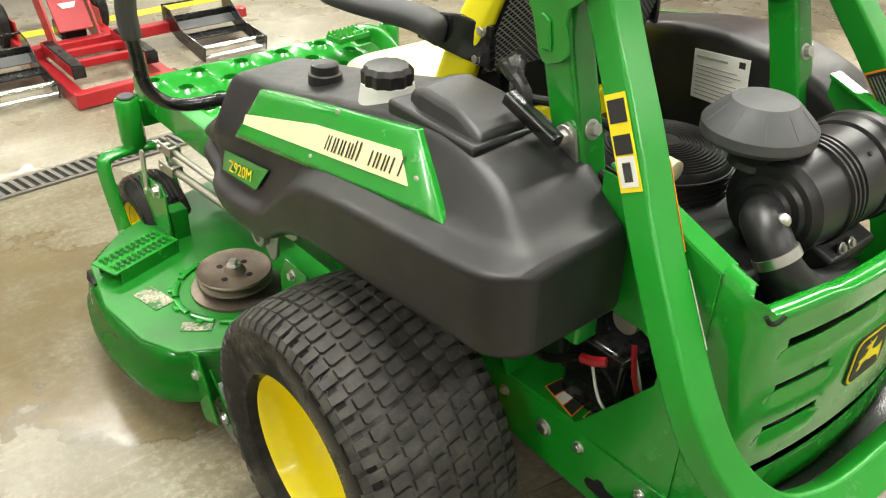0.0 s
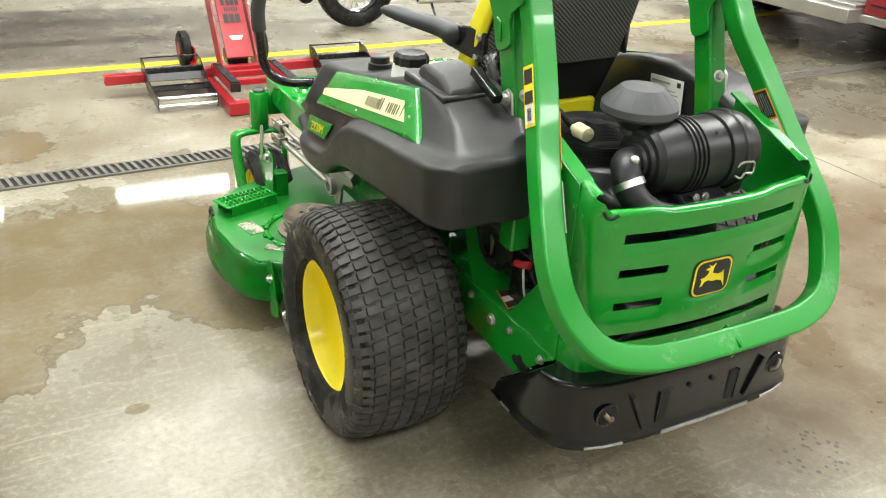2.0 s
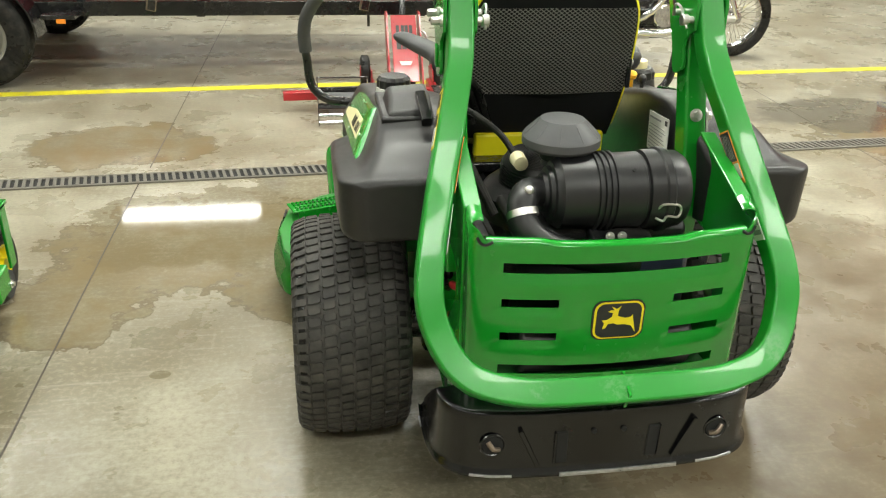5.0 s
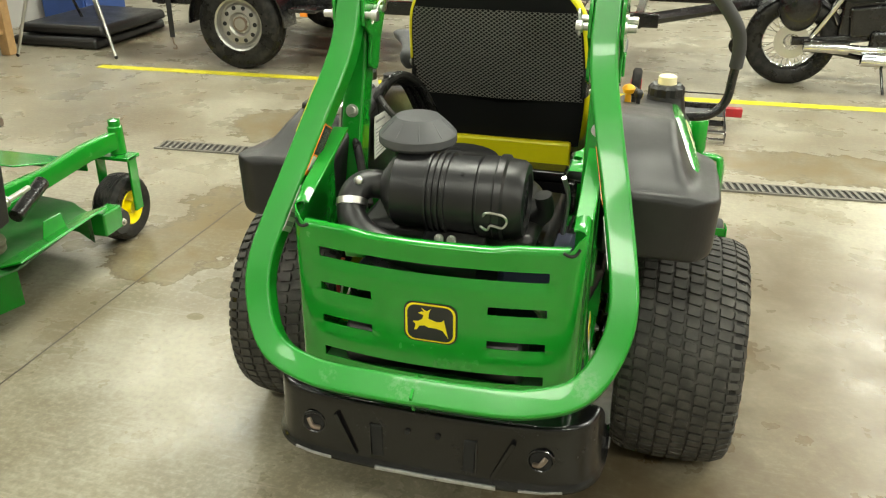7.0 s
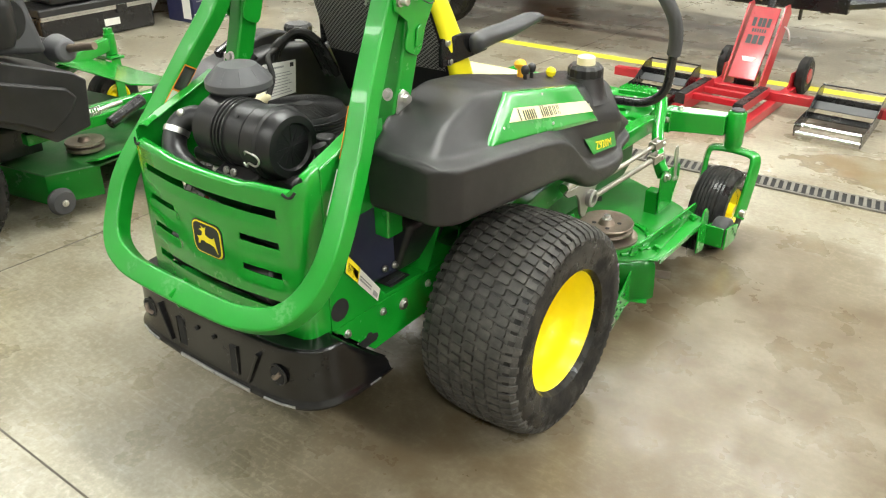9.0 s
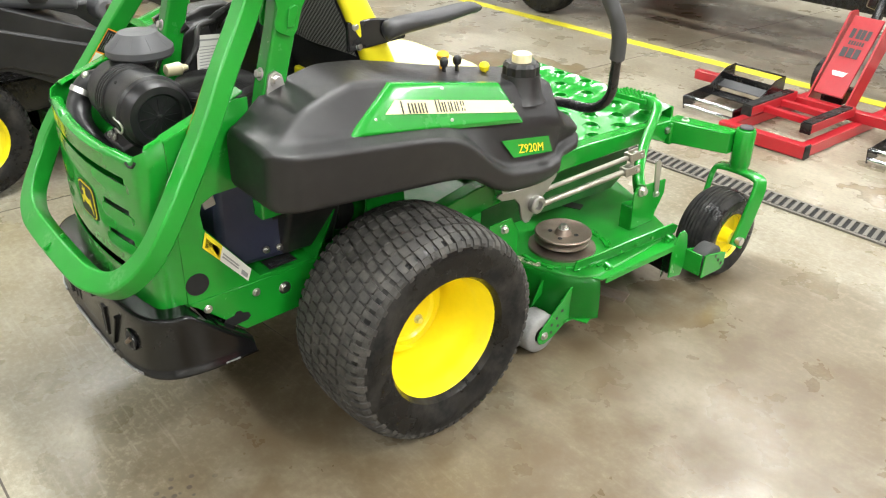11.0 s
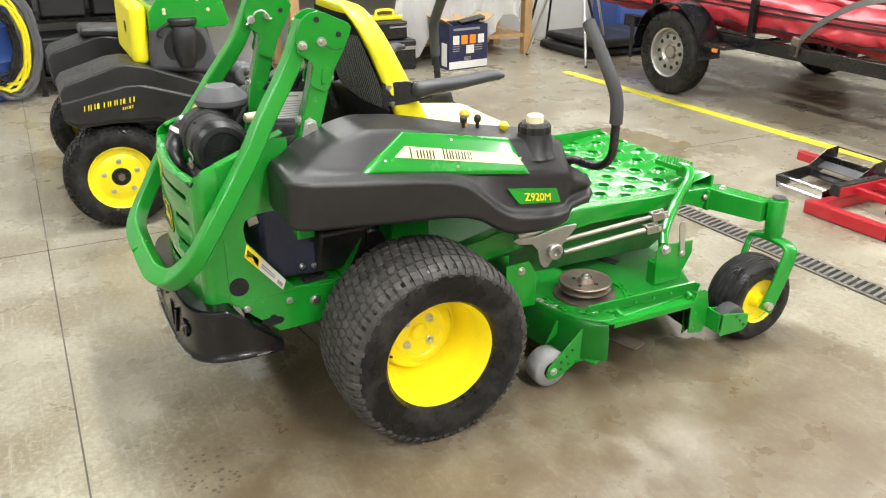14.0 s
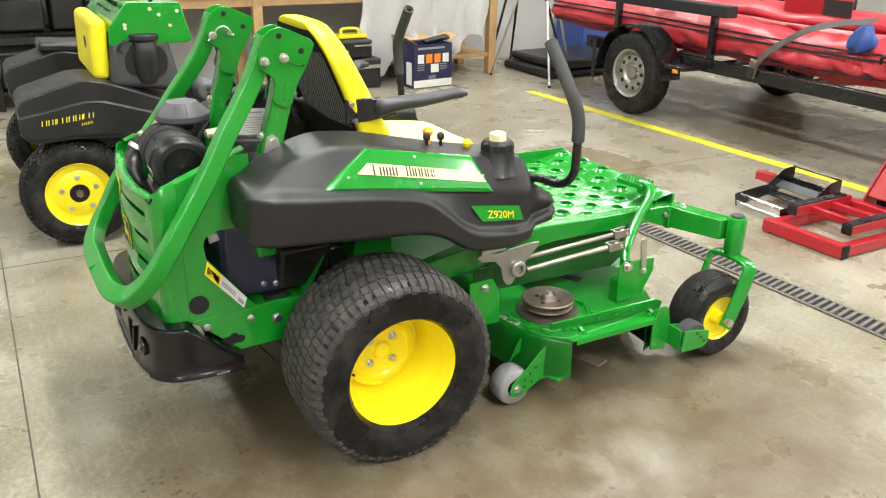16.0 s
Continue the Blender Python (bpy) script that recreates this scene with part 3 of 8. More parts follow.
def tyre_mesh(w, R, rim, lug=0.0075, rows=6, count=64, ribs=False, seg=72, tread_only=False):
    """A tyre on the x axis at the origin, of width w and radius R; turf blocks in staggered columns, or plain ribs."""
    h = w / 2
    Rc = R - lug
    prof = [(-h * 0.80, rim), (-h * 0.93, rim + 0.012), (-h, rim + (Rc - rim) * 0.48), (-h * 0.985, rim + (Rc - rim) * 0.74), (-h * 0.935, Rc - 0.022),
            (-h * 0.86, Rc - 0.012), (-h * 0.66, Rc - 0.005), (-h * 0.35, Rc), (0, Rc + 0.001)]
    prof = prof + [(-a, r) for a, r in prof[-2::-1]]
    inner = [(h * 0.7, rim - 0.004), (-h * 0.7, rim - 0.004)]

    crown = [q for q in prof if q[1] > rim + (Rc - rim) * 0.6]

    def radius(a):
        return float(np.interp(a, [q[0] for q in crown], [q[1] for q in crown]))
    if ribs:
        tread = []
        for k in range(-3, 4):
            a = k * h * 0.2
            tread += [(a - h * 0.085, radius(a)), (a - h * 0.065, radius(a) + 0.003), (a + h * 0.065, radius(a) + 0.003), (a + h * 0.085, radius(a))]
        keep = [q for q in prof if q[0] < -h * 0.7] + tread + [q for q in prof if q[0] > h * 0.7]
        return lathe(keep + inner, axis="x", seg=seg, closed=True)
    if not tread_only:
        return lathe(prof + inner, axis="x", seg=seg, closed=True)
    rng = random.Random(4)
    span = 2 * h * 0.74
    cw = span / rows
    step = 2 * math.pi / count
    # the groove floor carries the same dust as the blocks
    floor_a = [-h * 0.972, -h * 0.95, -h * 0.93] + [a for a in np.linspace(-h * 0.90, h * 0.90, 13)] + [h * 0.93, h * 0.95, h * 0.972]
    bm = lathe([(a, radius(a) + 0.0008) for a in floor_a], axis="x", seg=seg, caps=False)

    def block(quad, lift, taper):
        """A raised block over (x, angle) corners given round."""
        n = len(quad)
        cx = sum(q[0] for q in quad) / n
        ct = sum(q[1] for q in quad) / n
        lo, hi = [], []
        for xx, tt in quad:
            r0 = radius(xx) - 0.002
            lo.append(bm.verts.new((xx, r0 * math.cos(tt), r0 * math.sin(tt))))
            x1, t1 = cx + (xx - cx) * taper, ct + (tt - ct) * taper
            r1 = radius(x1) + lift
            hi.append(bm.verts.new((x1, r1 * math.cos(t1), r1 * math.sin(t1))))
        bm.faces.new(hi)
        for i in range(n):
            bm.faces.new((lo[i], lo[(i + 1) % n], hi[(i + 1) % n], hi[i]))
    for r in range(rows):
        a0 = -h * 0.74 + r * cw
        for k in range(count):
            t0 = step * (k + 0.37 * r + rng.uniform(-0.03, 0.03))
            lean = step * 0.22
            x0, x1 = a0 + cw * 0.055, a0 + cw * 0.945
            c = cw * 0.13
            hgt = step * (0.80 + rng.uniform(-0.03, 0.03))

            def q(xx, f):
                return xx, t0 + lean * (xx - a0) / cw + f * hgt
            block((q(x0 + c, 0), q(x1, 0.0), q(x1, 0.80), q(x1 - c, 1.0), q(x0, 1.0), q(x0, 0.20)), lug + rng.uniform(-0.0010, 0.0006), 0.90)
    for sg in (-1, 1):
        for k in range(count):
            t0 = step * (k + 0.2 + rng.uniform(-0.04, 0.04))
            hgt = step * (0.70 if k % 2 else 0.62)
            xa, xb, xc = sg * h * 0.735, sg * h * 0.925, sg * h * (0.988 if k % 2 else 0.972)
            for (xp, xq), lift, tw in (((xa, xb), lug * 1.12, 0.0), ((xb, xc), lug * 1.25, 0.08)):
                q4 = ((xp, t0 + step * tw), (xq, t0 + step * (tw + 0.08)), (xq, t0 + step * (tw + 0.08) + hgt * 0.92), (xp, t0 + step * tw + hgt))
                block(q4 if sg > 0 else q4[::-1], lift, 0.93)
    return bm


def flattened(bm, z):
    """The tyre settles where it meets the floor."""
    for v in bm.verts:
        if v.co.z < -z:
            v.co.x *= 1.0 + (-z - v.co.z) * 1.5
            v.co.z = -z - (v.co.z + z) * -0.04
    return bm


WX, WY, WR, WW, RIMR = 0.549, -0.022, 0.320, 0.316, 0.180


def rear_wheel(s):
    hub = part("rear_wheel", side(s, cyl((0.30, 0, 0), (0.47, 0, 0), 0.045)), GREEN, mower, "drive wheel with turf tyre on a yellow rim")
    hub.matrix_basis = pose(0, WY, 0.302)
    ob = part("tyre", side(s, flattened(tyre_mesh(WW, WR, RIMR, 0.0072), 0.300)), RUBBER, hub, "dusty black turf tyre with block tread", angle=40)
    ob.matrix_basis = pose(s * WX, 0, 0)
    tr = tagged(part("tread", side(s, flattened(tyre_mesh(WW, WR, RIMR, 0.0072, count=66, tread_only=True), 0.300)), TREAD, hub, angle=30), kind="stuff")
    tr.matrix_basis = pose(s * WX, 0, 0)
    # deep outer barrel with a rolled lip, a stepped well and the pressed centre disc
    rim = [(0.118, 0.188), (0.126, 0.190), (0.130, 0.187), (0.128, 0.180), (0.118, 0.174), (0.104, 0.171), (0.096, 0.165), (0.070, 0.161), (0.030, 0.155), (0.022, 0.149), (-0.030, 0.146),
           (-0.050, 0.143), (-0.060, 0.137), (-0.062, 0.128), (-0.046, 0.124), (-0.040, 0.118), (-0.036, 0.092), (-0.044, 0.084), (-0.044, 0.040), (-0.041, 0.032), (-0.031, 0.028), (-0.027, 0.022), (-0.026, 0.0001)]
    back = [(-0.07, 0.0001), (-0.07, 0.14), (-0.12, 0.17), (-0.126, 0.188), (-0.10, 0.178), (0.10, 0.180)]
    bm = lathe(rim, axis="x", seg=72, caps=False)
    lathe(back, axis="x", seg=48, bm=bm, caps=False)
    ob = part("rim", side(s, bm), YELLOW, hub, "bright yellow steel rim", angle=40)
    ob.matrix_basis = pose(s * WX, 0, 0)
    # the centre disc is cut flat between the bolts
    for k in range(2):
        t = radians(62 + 180 * k)
        ob = part("disc_flat", side(s, slab([(0.128 * math.cos(t + a), 0.128 * math.sin(t + a)) for a in (-0.62, -0.31, 0.0, 0.31, 0.62)], "x", WX - 0.0415, 0.004)), YELLOW, hub, bevel=0.001)
    for k in range(4):
        t = radians(45 + 90 * k)
        bolt((s * (WX - 0.043), 0.058 * math.cos(t), 0.058 * math.sin(t)), (s, 0, 0), 0.010, 0.013, hub, STEEL, "wheel_bolt")
    t = radians(-60 if s < 0 else 200)
    part("valve", cyl((s * (WX - 0.03), 0.140 * math.cos(t), 0.140 * math.sin(t)), (s * (WX + 0.005), 0.122 * math.cos(t), 0.122 * math.sin(t)), 0.006, 0.004, seg=8), INK, hub)
    return hub


for s in (-1, 1):
    rear_wheel(s)

# side panels, rails and floor plates
PANEL = [(-0.578, 0.452), (-0.578, 0.888), (-0.40, 0.955), (-0.36, 0.955), (-0.36, 0.735), (-0.475, 0.728), (-0.508, 0.712), (-0.516, 0.690), (-0.512, 0.645), (-0.398, 0.495),
         (-0.372, 0.462), (-0.06, 0.462), (-0.03, 0.56), (-0.02, 0.70), (0.10, 0.70), (0.12, 0.36), (-0.44, 0.352), (-0.57, 0.44)]
for s in (-1, 1):
    sp = part("side_panel", side(s, slab(PANEL, "x", 0.318, 0.005)), GREEN, mower, bevel=0.001)
    part("top_flange", side(s, loft([[(0.286, -0.580, 0.885), (0.322, -0.580, 0.885), (0.322, -0.580, 0.891), (0.286, -0.580, 0.893)],
                                     [(0.284, -0.37, 0.966), (0.322, -0.37, 0.966), (0.322, -0.37, 0.972), (0.284, -0.37, 0.974)]])), GREEN, mower, bevel=0.002)
    # round and slotted holes shown as dark recessed discs
    if s > 0:
        part("access_hole", side(s, slab(disc_outline(-0.547, 0.499, 0.031, 24), "x", 0.3185, 0.006)), DARK, sp)
    part("frame_hole", side(s, slab([(y + 0.016, z - 0.030) for y, z in ((-0.51, 0.385), (-0.50, 0.400), (-0.478, 0.402), (-0.47, 0.412), (-0.458, 0.411), (-0.452, 0.402), (-0.436, 0.398), (-0.43, 0.386),
                                     (-0.44, 0.376), (-0.49, 0.372))], "x", 0.3235, 0.005)), DARK, sp)
    part("lower_rail", side(s, slab([(-0.575, 0.450), (-0.46, 0.345), (-0.43, 0.318), (0.15, 0.345), (0.15, 0.455), (-0.30, 0.452)], "x", 0.3235, 0.004)), GREEN, mower, bevel=0.001)
    part("front_rail", side(s, slab([(0.08, 0.38), (0.35, 0.44), (0.75, 0.490), (1.22, 0.490), (1.30, 0.46), (1.33, 0.545), (0.70, 0.56), (0.35, 0.53), (0.08, 0.47)], "x", 0.315, 0.052)),
         GREEN, mower, bevel=0.004)
    # added sheet: its dark green stands in for shade between rail and deck
    part("rail_shade_sheet", side(s, slab([(0.46, 0.30), (1.12, 0.29), (1.20, 0.34), (1.20, 0.510), (0.75, 0.510), (0.46, 0.470)], "x", 0.275, 0.005)), GREEN_SHADED, mower, bevel=0.001)
    part("floor_plate", side(s, box((0.262, -0.235, 0.457), (0.115, 0.39, 0.005))), GREEN, mower)
    for y, z, r in ((-0.53, 0.420, 0.008), (-0.392, 0.420, 0.008), (-0.307, 0.403, 0.012), (-0.20, 0.42, 0.008)):
        bolt((s * 0.3275, y, z), (s, 0, 0), r, 0.009, mower)
    part("wheel_guard", side(s, loft([[(0.215, -0.205, 0.459), (0.330, -0.205, 0.459), (0.330, -0.200, 0.461), (0.215, -0.200, 0.461)], [(0.215, -0.185, 0.50), (0.330, -0.185, 0.50), (0.330, -0.180, 0.50), (0.215, -0.180, 0.50)],
                                      [(0.215, -0.095, 0.69), (0.330, -0.095, 0.69), (0.330, -0.090, 0.69), (0.215, -0.090, 0.69)]])), GREEN, mower, "sloping green wheel guard", bevel=0.0)
    part("support_plate", side(s, slab([(-0.06, 0.45), (0.12, 0.44), (0.10, 0.70), (-0.0, 0.70)], "x", 0.21, 0.006)), GREEN, mower)
part("bulkhead", box((0, 0.10, 0.58), (0.62, 0.006, 0.26)), GREEN, mower)
part("engine_floor", box((0, -0.29, 0.44), (0.60, 0.76, 0.006)), GREEN_SHADED, mower)
part("cross_member", box((0, -0.60, 0.405), (0.63, 0.06, 0.09)), GREEN, mower, bevel=0.004)
part("panel_foot", box((0, -0.655, 0.450), (0.60, 0.05, 0.006)), GREEN, mower, bevel=0.002)

# drive units, axle and frame below the engine, added to block light passing under
for s in (-1, 1):
    tm = part("drive_unit", side(s, box((0.235, 0.02, 0.305), (0.21, 0.26, 0.16))), BLACK_PAINT, mower, "black hydrostatic drive unit", bevel=0.02)
    part("drive_fan", side(s, cyl((0.235, 0.02, 0.385), (0.235, 0.02, 0.41), 0.075, seg=24)), BLACK_PAINT, tm, bevel=0.003)
    part("axle_tube", side(s, cyl((0.33, -0.022, 0.302), (0.41, -0.022, 0.302), 0.06, seg=24)), BLACK_PAINT, mower, bevel=0.005)
part("frame_tray", box((0, -0.24, 0.350), (0.60, 0.56, 0.012)), BLACK_PAINT, mower, bevel=0.002)
part("front_tray", box((0, 0.32, 0.400), (0.58, 0.42, 0.012)), GREEN_SHADED, mower, bevel=0.002)

# rear panel with cooling slots
def rear_panel():
    """Pressed sheet, bowed in plan and wrapped round both corners, with scooped cooling slots."""
    half = [0.012 * k for k in range(1, 8)] + [0.098, 0.108, 0.118, 0.128, 0.134, 0.150, 0.165, 0.18, 0.195, 0.21, 0.225, 0.238, 0.244, 0.250, 0.262, 0.274]
    wrap = [(0.286, 0.0), (0.296, 0.003), (0.305, 0.008), (0.312, 0.016), (0.317, 0.026), (0.319, 0.038), (0.3195, 0.056), (0.3195, 0.075)]

    def bow(x):
        return -0.684 + 0.034 * (x / 0.30) ** 2
    plan = [(x, bow(x)) for x in [0.0] + half] + [(x, bow(0.286) + d) for x, d in wrap]
    plan = [(-x, y) for x, y in plan[:0:-1]] + plan
    zs = sorted({round(z, 4) for z in list(np.arange(0.452, 0.8351, 0.0085)) + [0.835]})
    rows = [(0.770, 0.796, 0.0, 0.250), (0.688, 0.711, 0.128, 0.250), (0.606, 0.629, 0.128, 0.250), (0.523, 0.547, 0.0, 0.250)]
    for lo_, hi_, _a, _b in rows:
        zs = [z for z in zs if not lo_ - 0.004 < z < hi_ + 0.004] + [lo_, lo_ + 0.006, (lo_ + hi_) / 2, hi_ - 0.006, hi_]
    zs.sort()

    def hole(xa, xb, za, zb):
        x, z = abs(xa + xb) / 2, (za + zb) / 2
        for lo_, hi_, a, b in rows:
            if a <= x <= b and lo_ < z < hi_:
                return True
        return False

    def push(x, z):
        x = abs(x)
        p = 0.0
        for lo_, hi_, a, b in rows[:3]:
            e = min(1.0, max(0.0, (b + 0.012 - x) / 0.014)) * (1.0 if a == 0.0 else min(1.0, max(0.0, (x - a + 0.012) / 0.014)))
            f = 1 - (lo_ - z) / 0.028 if z <= lo_ else max(0.0, 1 - (z - lo_) / 0.004)
            f = min(1.0, max(0.0, f))
            p = max(p, e * f * f * (3 - 2 * f))
        # a shallow pad behind the badge
        g = min(1.0, max(0.0, (0.074 - x) / 0.012)) * min(1.0, max(0.0, (0.058 - abs(z - 0.658)) / 0.012))
        return max(0.006 * p, 0.002 * g)
    bm = bmesh.new()
    grid = {(i, z): bm.verts.new((x, y + push(x, z), z)) for i, (x, y) in enumerate(plan) for z in zs}
    for i in range(len(plan) - 1):
        for za, zb in zip(zs, zs[1:]):
            if not hole(plan[i][0], plan[i + 1][0], za, zb):
                bm.faces.new((grid[i, za], grid[i + 1, za], grid[i + 1, zb], grid[i, zb]))
    # rolled top edge, climbing along the flanks
    top = []
    for i, (x, y) in enumerate(plan):
        f = min(1.0, max(0.0, (abs(x) - 0.13) / 0.05))
        rise = 0.002 + 0.006 * f * f * (3 - 2 * f)
        if abs(x) > 0.29:
            k = min(1.0, (abs(x) - 0.290) / 0.016)
            rise += k * (0.868 + 0.386 * (y + 0.64) - 0.835 - rise)
        nx, ny = (0.0, 1.0) if abs(x) < 0.29 else (-0.9 if x > 0 else 0.9, 0.45) if abs(x) < 0.318 else (-1.0 if x > 0 else 1.0, 0.0)
        ring_ = [grid[i, zs[-1]]]
        for d, u in ((0.002, rise), (0.008, rise + 0.005), (0.020, rise + 0.005), (0.032, rise - 0.001)):
            ring_.append(bm.verts.new((x + nx * d, y + ny * d, 0.835 + u)))
        top.append(ring_)
    for a, b in zip(top, top[1:]):
        notch = 0.287 < (abs(a[0].co.x) + abs(b[0].co.x)) / 2 < 0.3155
        for k in range(1 if notch else 4):
            bm.faces.new((a[k], b[k], b[k + 1], a[k + 1]))
    loose = [v for v in bm.verts if not v.link_faces]
    bmesh.ops.delete(bm, geom=loose, context="VERTS")
    bmesh.ops.recalc_face_normals(bm, faces=bm.faces)
    bmesh.ops.solidify(bm, geom=bm.faces, thickness=0.003)
    return part("rear_panel", bm, GREEN, mower, "pressed green rear panel with cooling slots", angle=60)


panel = rear_panel()

part("exhaust_pipe", tube([(0.125, -0.640, 0.722), (0.165, -0.636, 0.700), (0.215, -0.632, 0.704), (0.236, -0.625, 0.665), (0.200, -0.632, 0.622), (0.140, -0.638, 0.616)], 0.009, 10), ROD, mower, "bare steel exhaust pipe")
# badge on the rear panel: plain shapes only
def rounded(w, h, c, n=5, bulge=0.0):
    out = []
    for sx, sy, a0 in ((1, 1, 0), (-1, 1, 90), (-1, -1, 180), (1, -1, 270)):
        for k in range(n + 1):
            t = radians(a0 + 90 * k / n)
            out.append((sx * (w / 2 - c) + c * math.cos(t), sy * (h / 2 - c) + c * math.sin(t)))
    return out


def emblem(parent, cx, y, cz, w, h, face=-1):
    def sl(outline, y0, mat, name):
        return part(name, slab([(cx + a, cz + b) for a, b in outline], "y", y0, 0.0025), mat, parent)
    sl(rounded(w, h, 0.022), y, INK, "badge_back")
    sl(rounded(w * 0.94, h * 0.94, 0.021), y - 0.0012, YELLOW_INK, "badge_border")
    sl(rounded(w * 0.85, h * 0.86, 0.018), y - 0.0024, INK, "badge_field")
    fig = [(-0.32, 0.02), (-0.22, 0.03), (-0.14, 0.10), (-0.12, 0.20), (-0.22, 0.24), (-0.16, 0.28), (-0.10, 0.27), (-0.16, 0.37), (-0.06, 0.30), (0.02, 0.37), (-0.02, 0.26), (-0.03, 0.12),
           (0.12, 0.06), (0.22, 0.08), (0.26, 0.14), (0.27, 0.06), (0.34, -0.32), (0.24, -0.14), (0.12, -0.10), (-0.02, -0.10), (-0.10, -0.06), (-0.20, -0.08), (-0.24, -0.18), (-0.30, -0.20), (-0.27, -0.06)]
    sl([(a * w, b * h) for a, b in fig], y - 0.0036, YELLOW_INK, "badge_shape")


for s in (-1, 1):
    part("corner_slit", tube([(s * 0.274, -0.6556, 0.843), (s * 0.286, -0.6535, 0.836), (s * 0.298, -0.6500, 0.838), (s * 0.306, -0.6450, 0.850)], 0.0034, 8), DARK, panel)
emblem(panel, 0.006, -0.6835, 0.657, 0.118, 0.096)

# roll bar
RB = [(0.294, -0.272, 1.283), (0.299, -0.333, 1.15), (0.330, -0.422, 1.02), (0.363, -0.501, 0.90), (0.401, -0.622, 0.735), (0.386, -0.682, 0.640), (0.335, -0.735, 0.575), (0.25, -0.765, 0.550), (0.14, -0.776, 0.543)]
rb_path = smooth_path(RB + [(-x, y, z) for x, y, z in RB[::-1]], 6)
rollbar = part("roll_bar", sweep(rb_path, rect(0.059, 0.050, 0.007), up=(0, 1, 0)), GREEN_BAR, mower, "folded U-shaped green roll bar", angle=70, weighted=True)
part("weld_seam", box((0.0, -0.777, 0.542), (0.006, 0.060, 0.050), (25, 0, 0)), GREEN, mower)
for s in (-1, 1):
    plate = [(-0.312, 1.258), (-0.296, 1.290), (-0.272, 1.309), (-0.246, 1.315), (-0.222, 1.309), (-0.152, 1.276), (-0.143, 1.262), (-0.149, 1.243), (-0.171, 1.195), (-0.201, 1.146),
             (-0.217, 1.096), (-0.226, 1.085), (-0.240, 1.083), (-0.264, 1.093), (-0.277, 1.106), (-0.277, 1.124), (-0.266, 1.150), (-0.271, 1.172), (-0.290, 1.186), (-0.312, 1.200)]
    for xx in (0.256, 0.326):
        pl = part("hinge_plate", side(s, slab(plate, "x", xx, 0.008)), GREEN, mower, bevel=0.002)
        for y, z in ((-0.249, 1.291), (-0.184, 1.245)):
            part("hinge_hole", cyl((s * (xx - 0.002), y, z), (s * (xx + 0.010), y, z), 0.0085, seg=16), DARK, pl)
    part("pressed_tab", side(s, slab([(-0.246, 1.105), (-0.228, 1.105), (-0.212, 1.150), (-0.224, 1.158), (-0.240, 1.150)], "x", 0.3335, 0.006)), GREEN, mower, bevel=0.0025)
    for y, z in ((-0.296, 1.222), (-0.238, 1.229)):
        part("hinge_pin", cyl((s * 0.234, y, z), (s * 0.348, y, z), 0.0085, seg=14), STEEL, mower)
        ph = part("pin_head", cyl((s * 0.334, y, z), (s * 0.339, y, z), 0.0135, seg=18), STEEL, mower)
        part("pin_knob", cyl((s * 0.340, y, z), (s * 0.360, y, z), 0.0095, seg=6), STEEL, ph, bevel=0.002)
    clip_pts = [(s * 0.238, -0.312, 1.205), (s * 0.236, -0.292, 1.226), (s * 0.232, -0.278, 1.246), (s * 0.230, -0.258, 1.252), (s * 0.232, -0.242, 1.242), (s * 0.236, -0.234, 1.224), (s * 0.240, -0.222, 1.222)]
    part("pin_clip", tube(clip_pts, 0.0032, 6, 4), STEEL, mower, "bright wire retaining clip")
    part("pin_collar", cyl((s * 0.228, -0.296, 1.222), (s * 0.244, -0.296, 1.222), 0.0135, seg=14), STEEL, mower, bevel=0.002)
    part("pin_lanyard", tube([(s * 0.345, -0.238, 1.222), (s * 0.350, -0.205, 1.205), (s * 0.345, -0.180, 1.206)], 0.0016, 6, 4), RUBBER, mower)
    post = smooth_path([(s * 0.296, -0.226, 1.19), (s * 0.297, -0.248, 1.09), (s * 0.297, -0.288, 0.95), (s * 0.296, -0.318, 0.80), (s * 0.292, -0.318, 0.62)], 5)
    part("roll_bar_post", sweep(post, rect(0.055, 0.062, 0.008), up=(0, 1, 0)), GREEN, mower, angle=70, weighted=True)
    bolt((s * 0.297, -0.307, 0.995), (0, -1, 0.35), 0.011, 0.012, mower)
    part("bracket_tab", side(s, slab([(-0.315, 0.945), (-0.255, 0.940), (-0.268, 0.995), (-0.285, 1.008), (-0.302, 1.000)], "x", 0.326, 0.006)), STEEL, mower)
    bolt((s * 0.332, -0.284, 0.985), (s, 0, 0), 0.012, 0.014, mower)

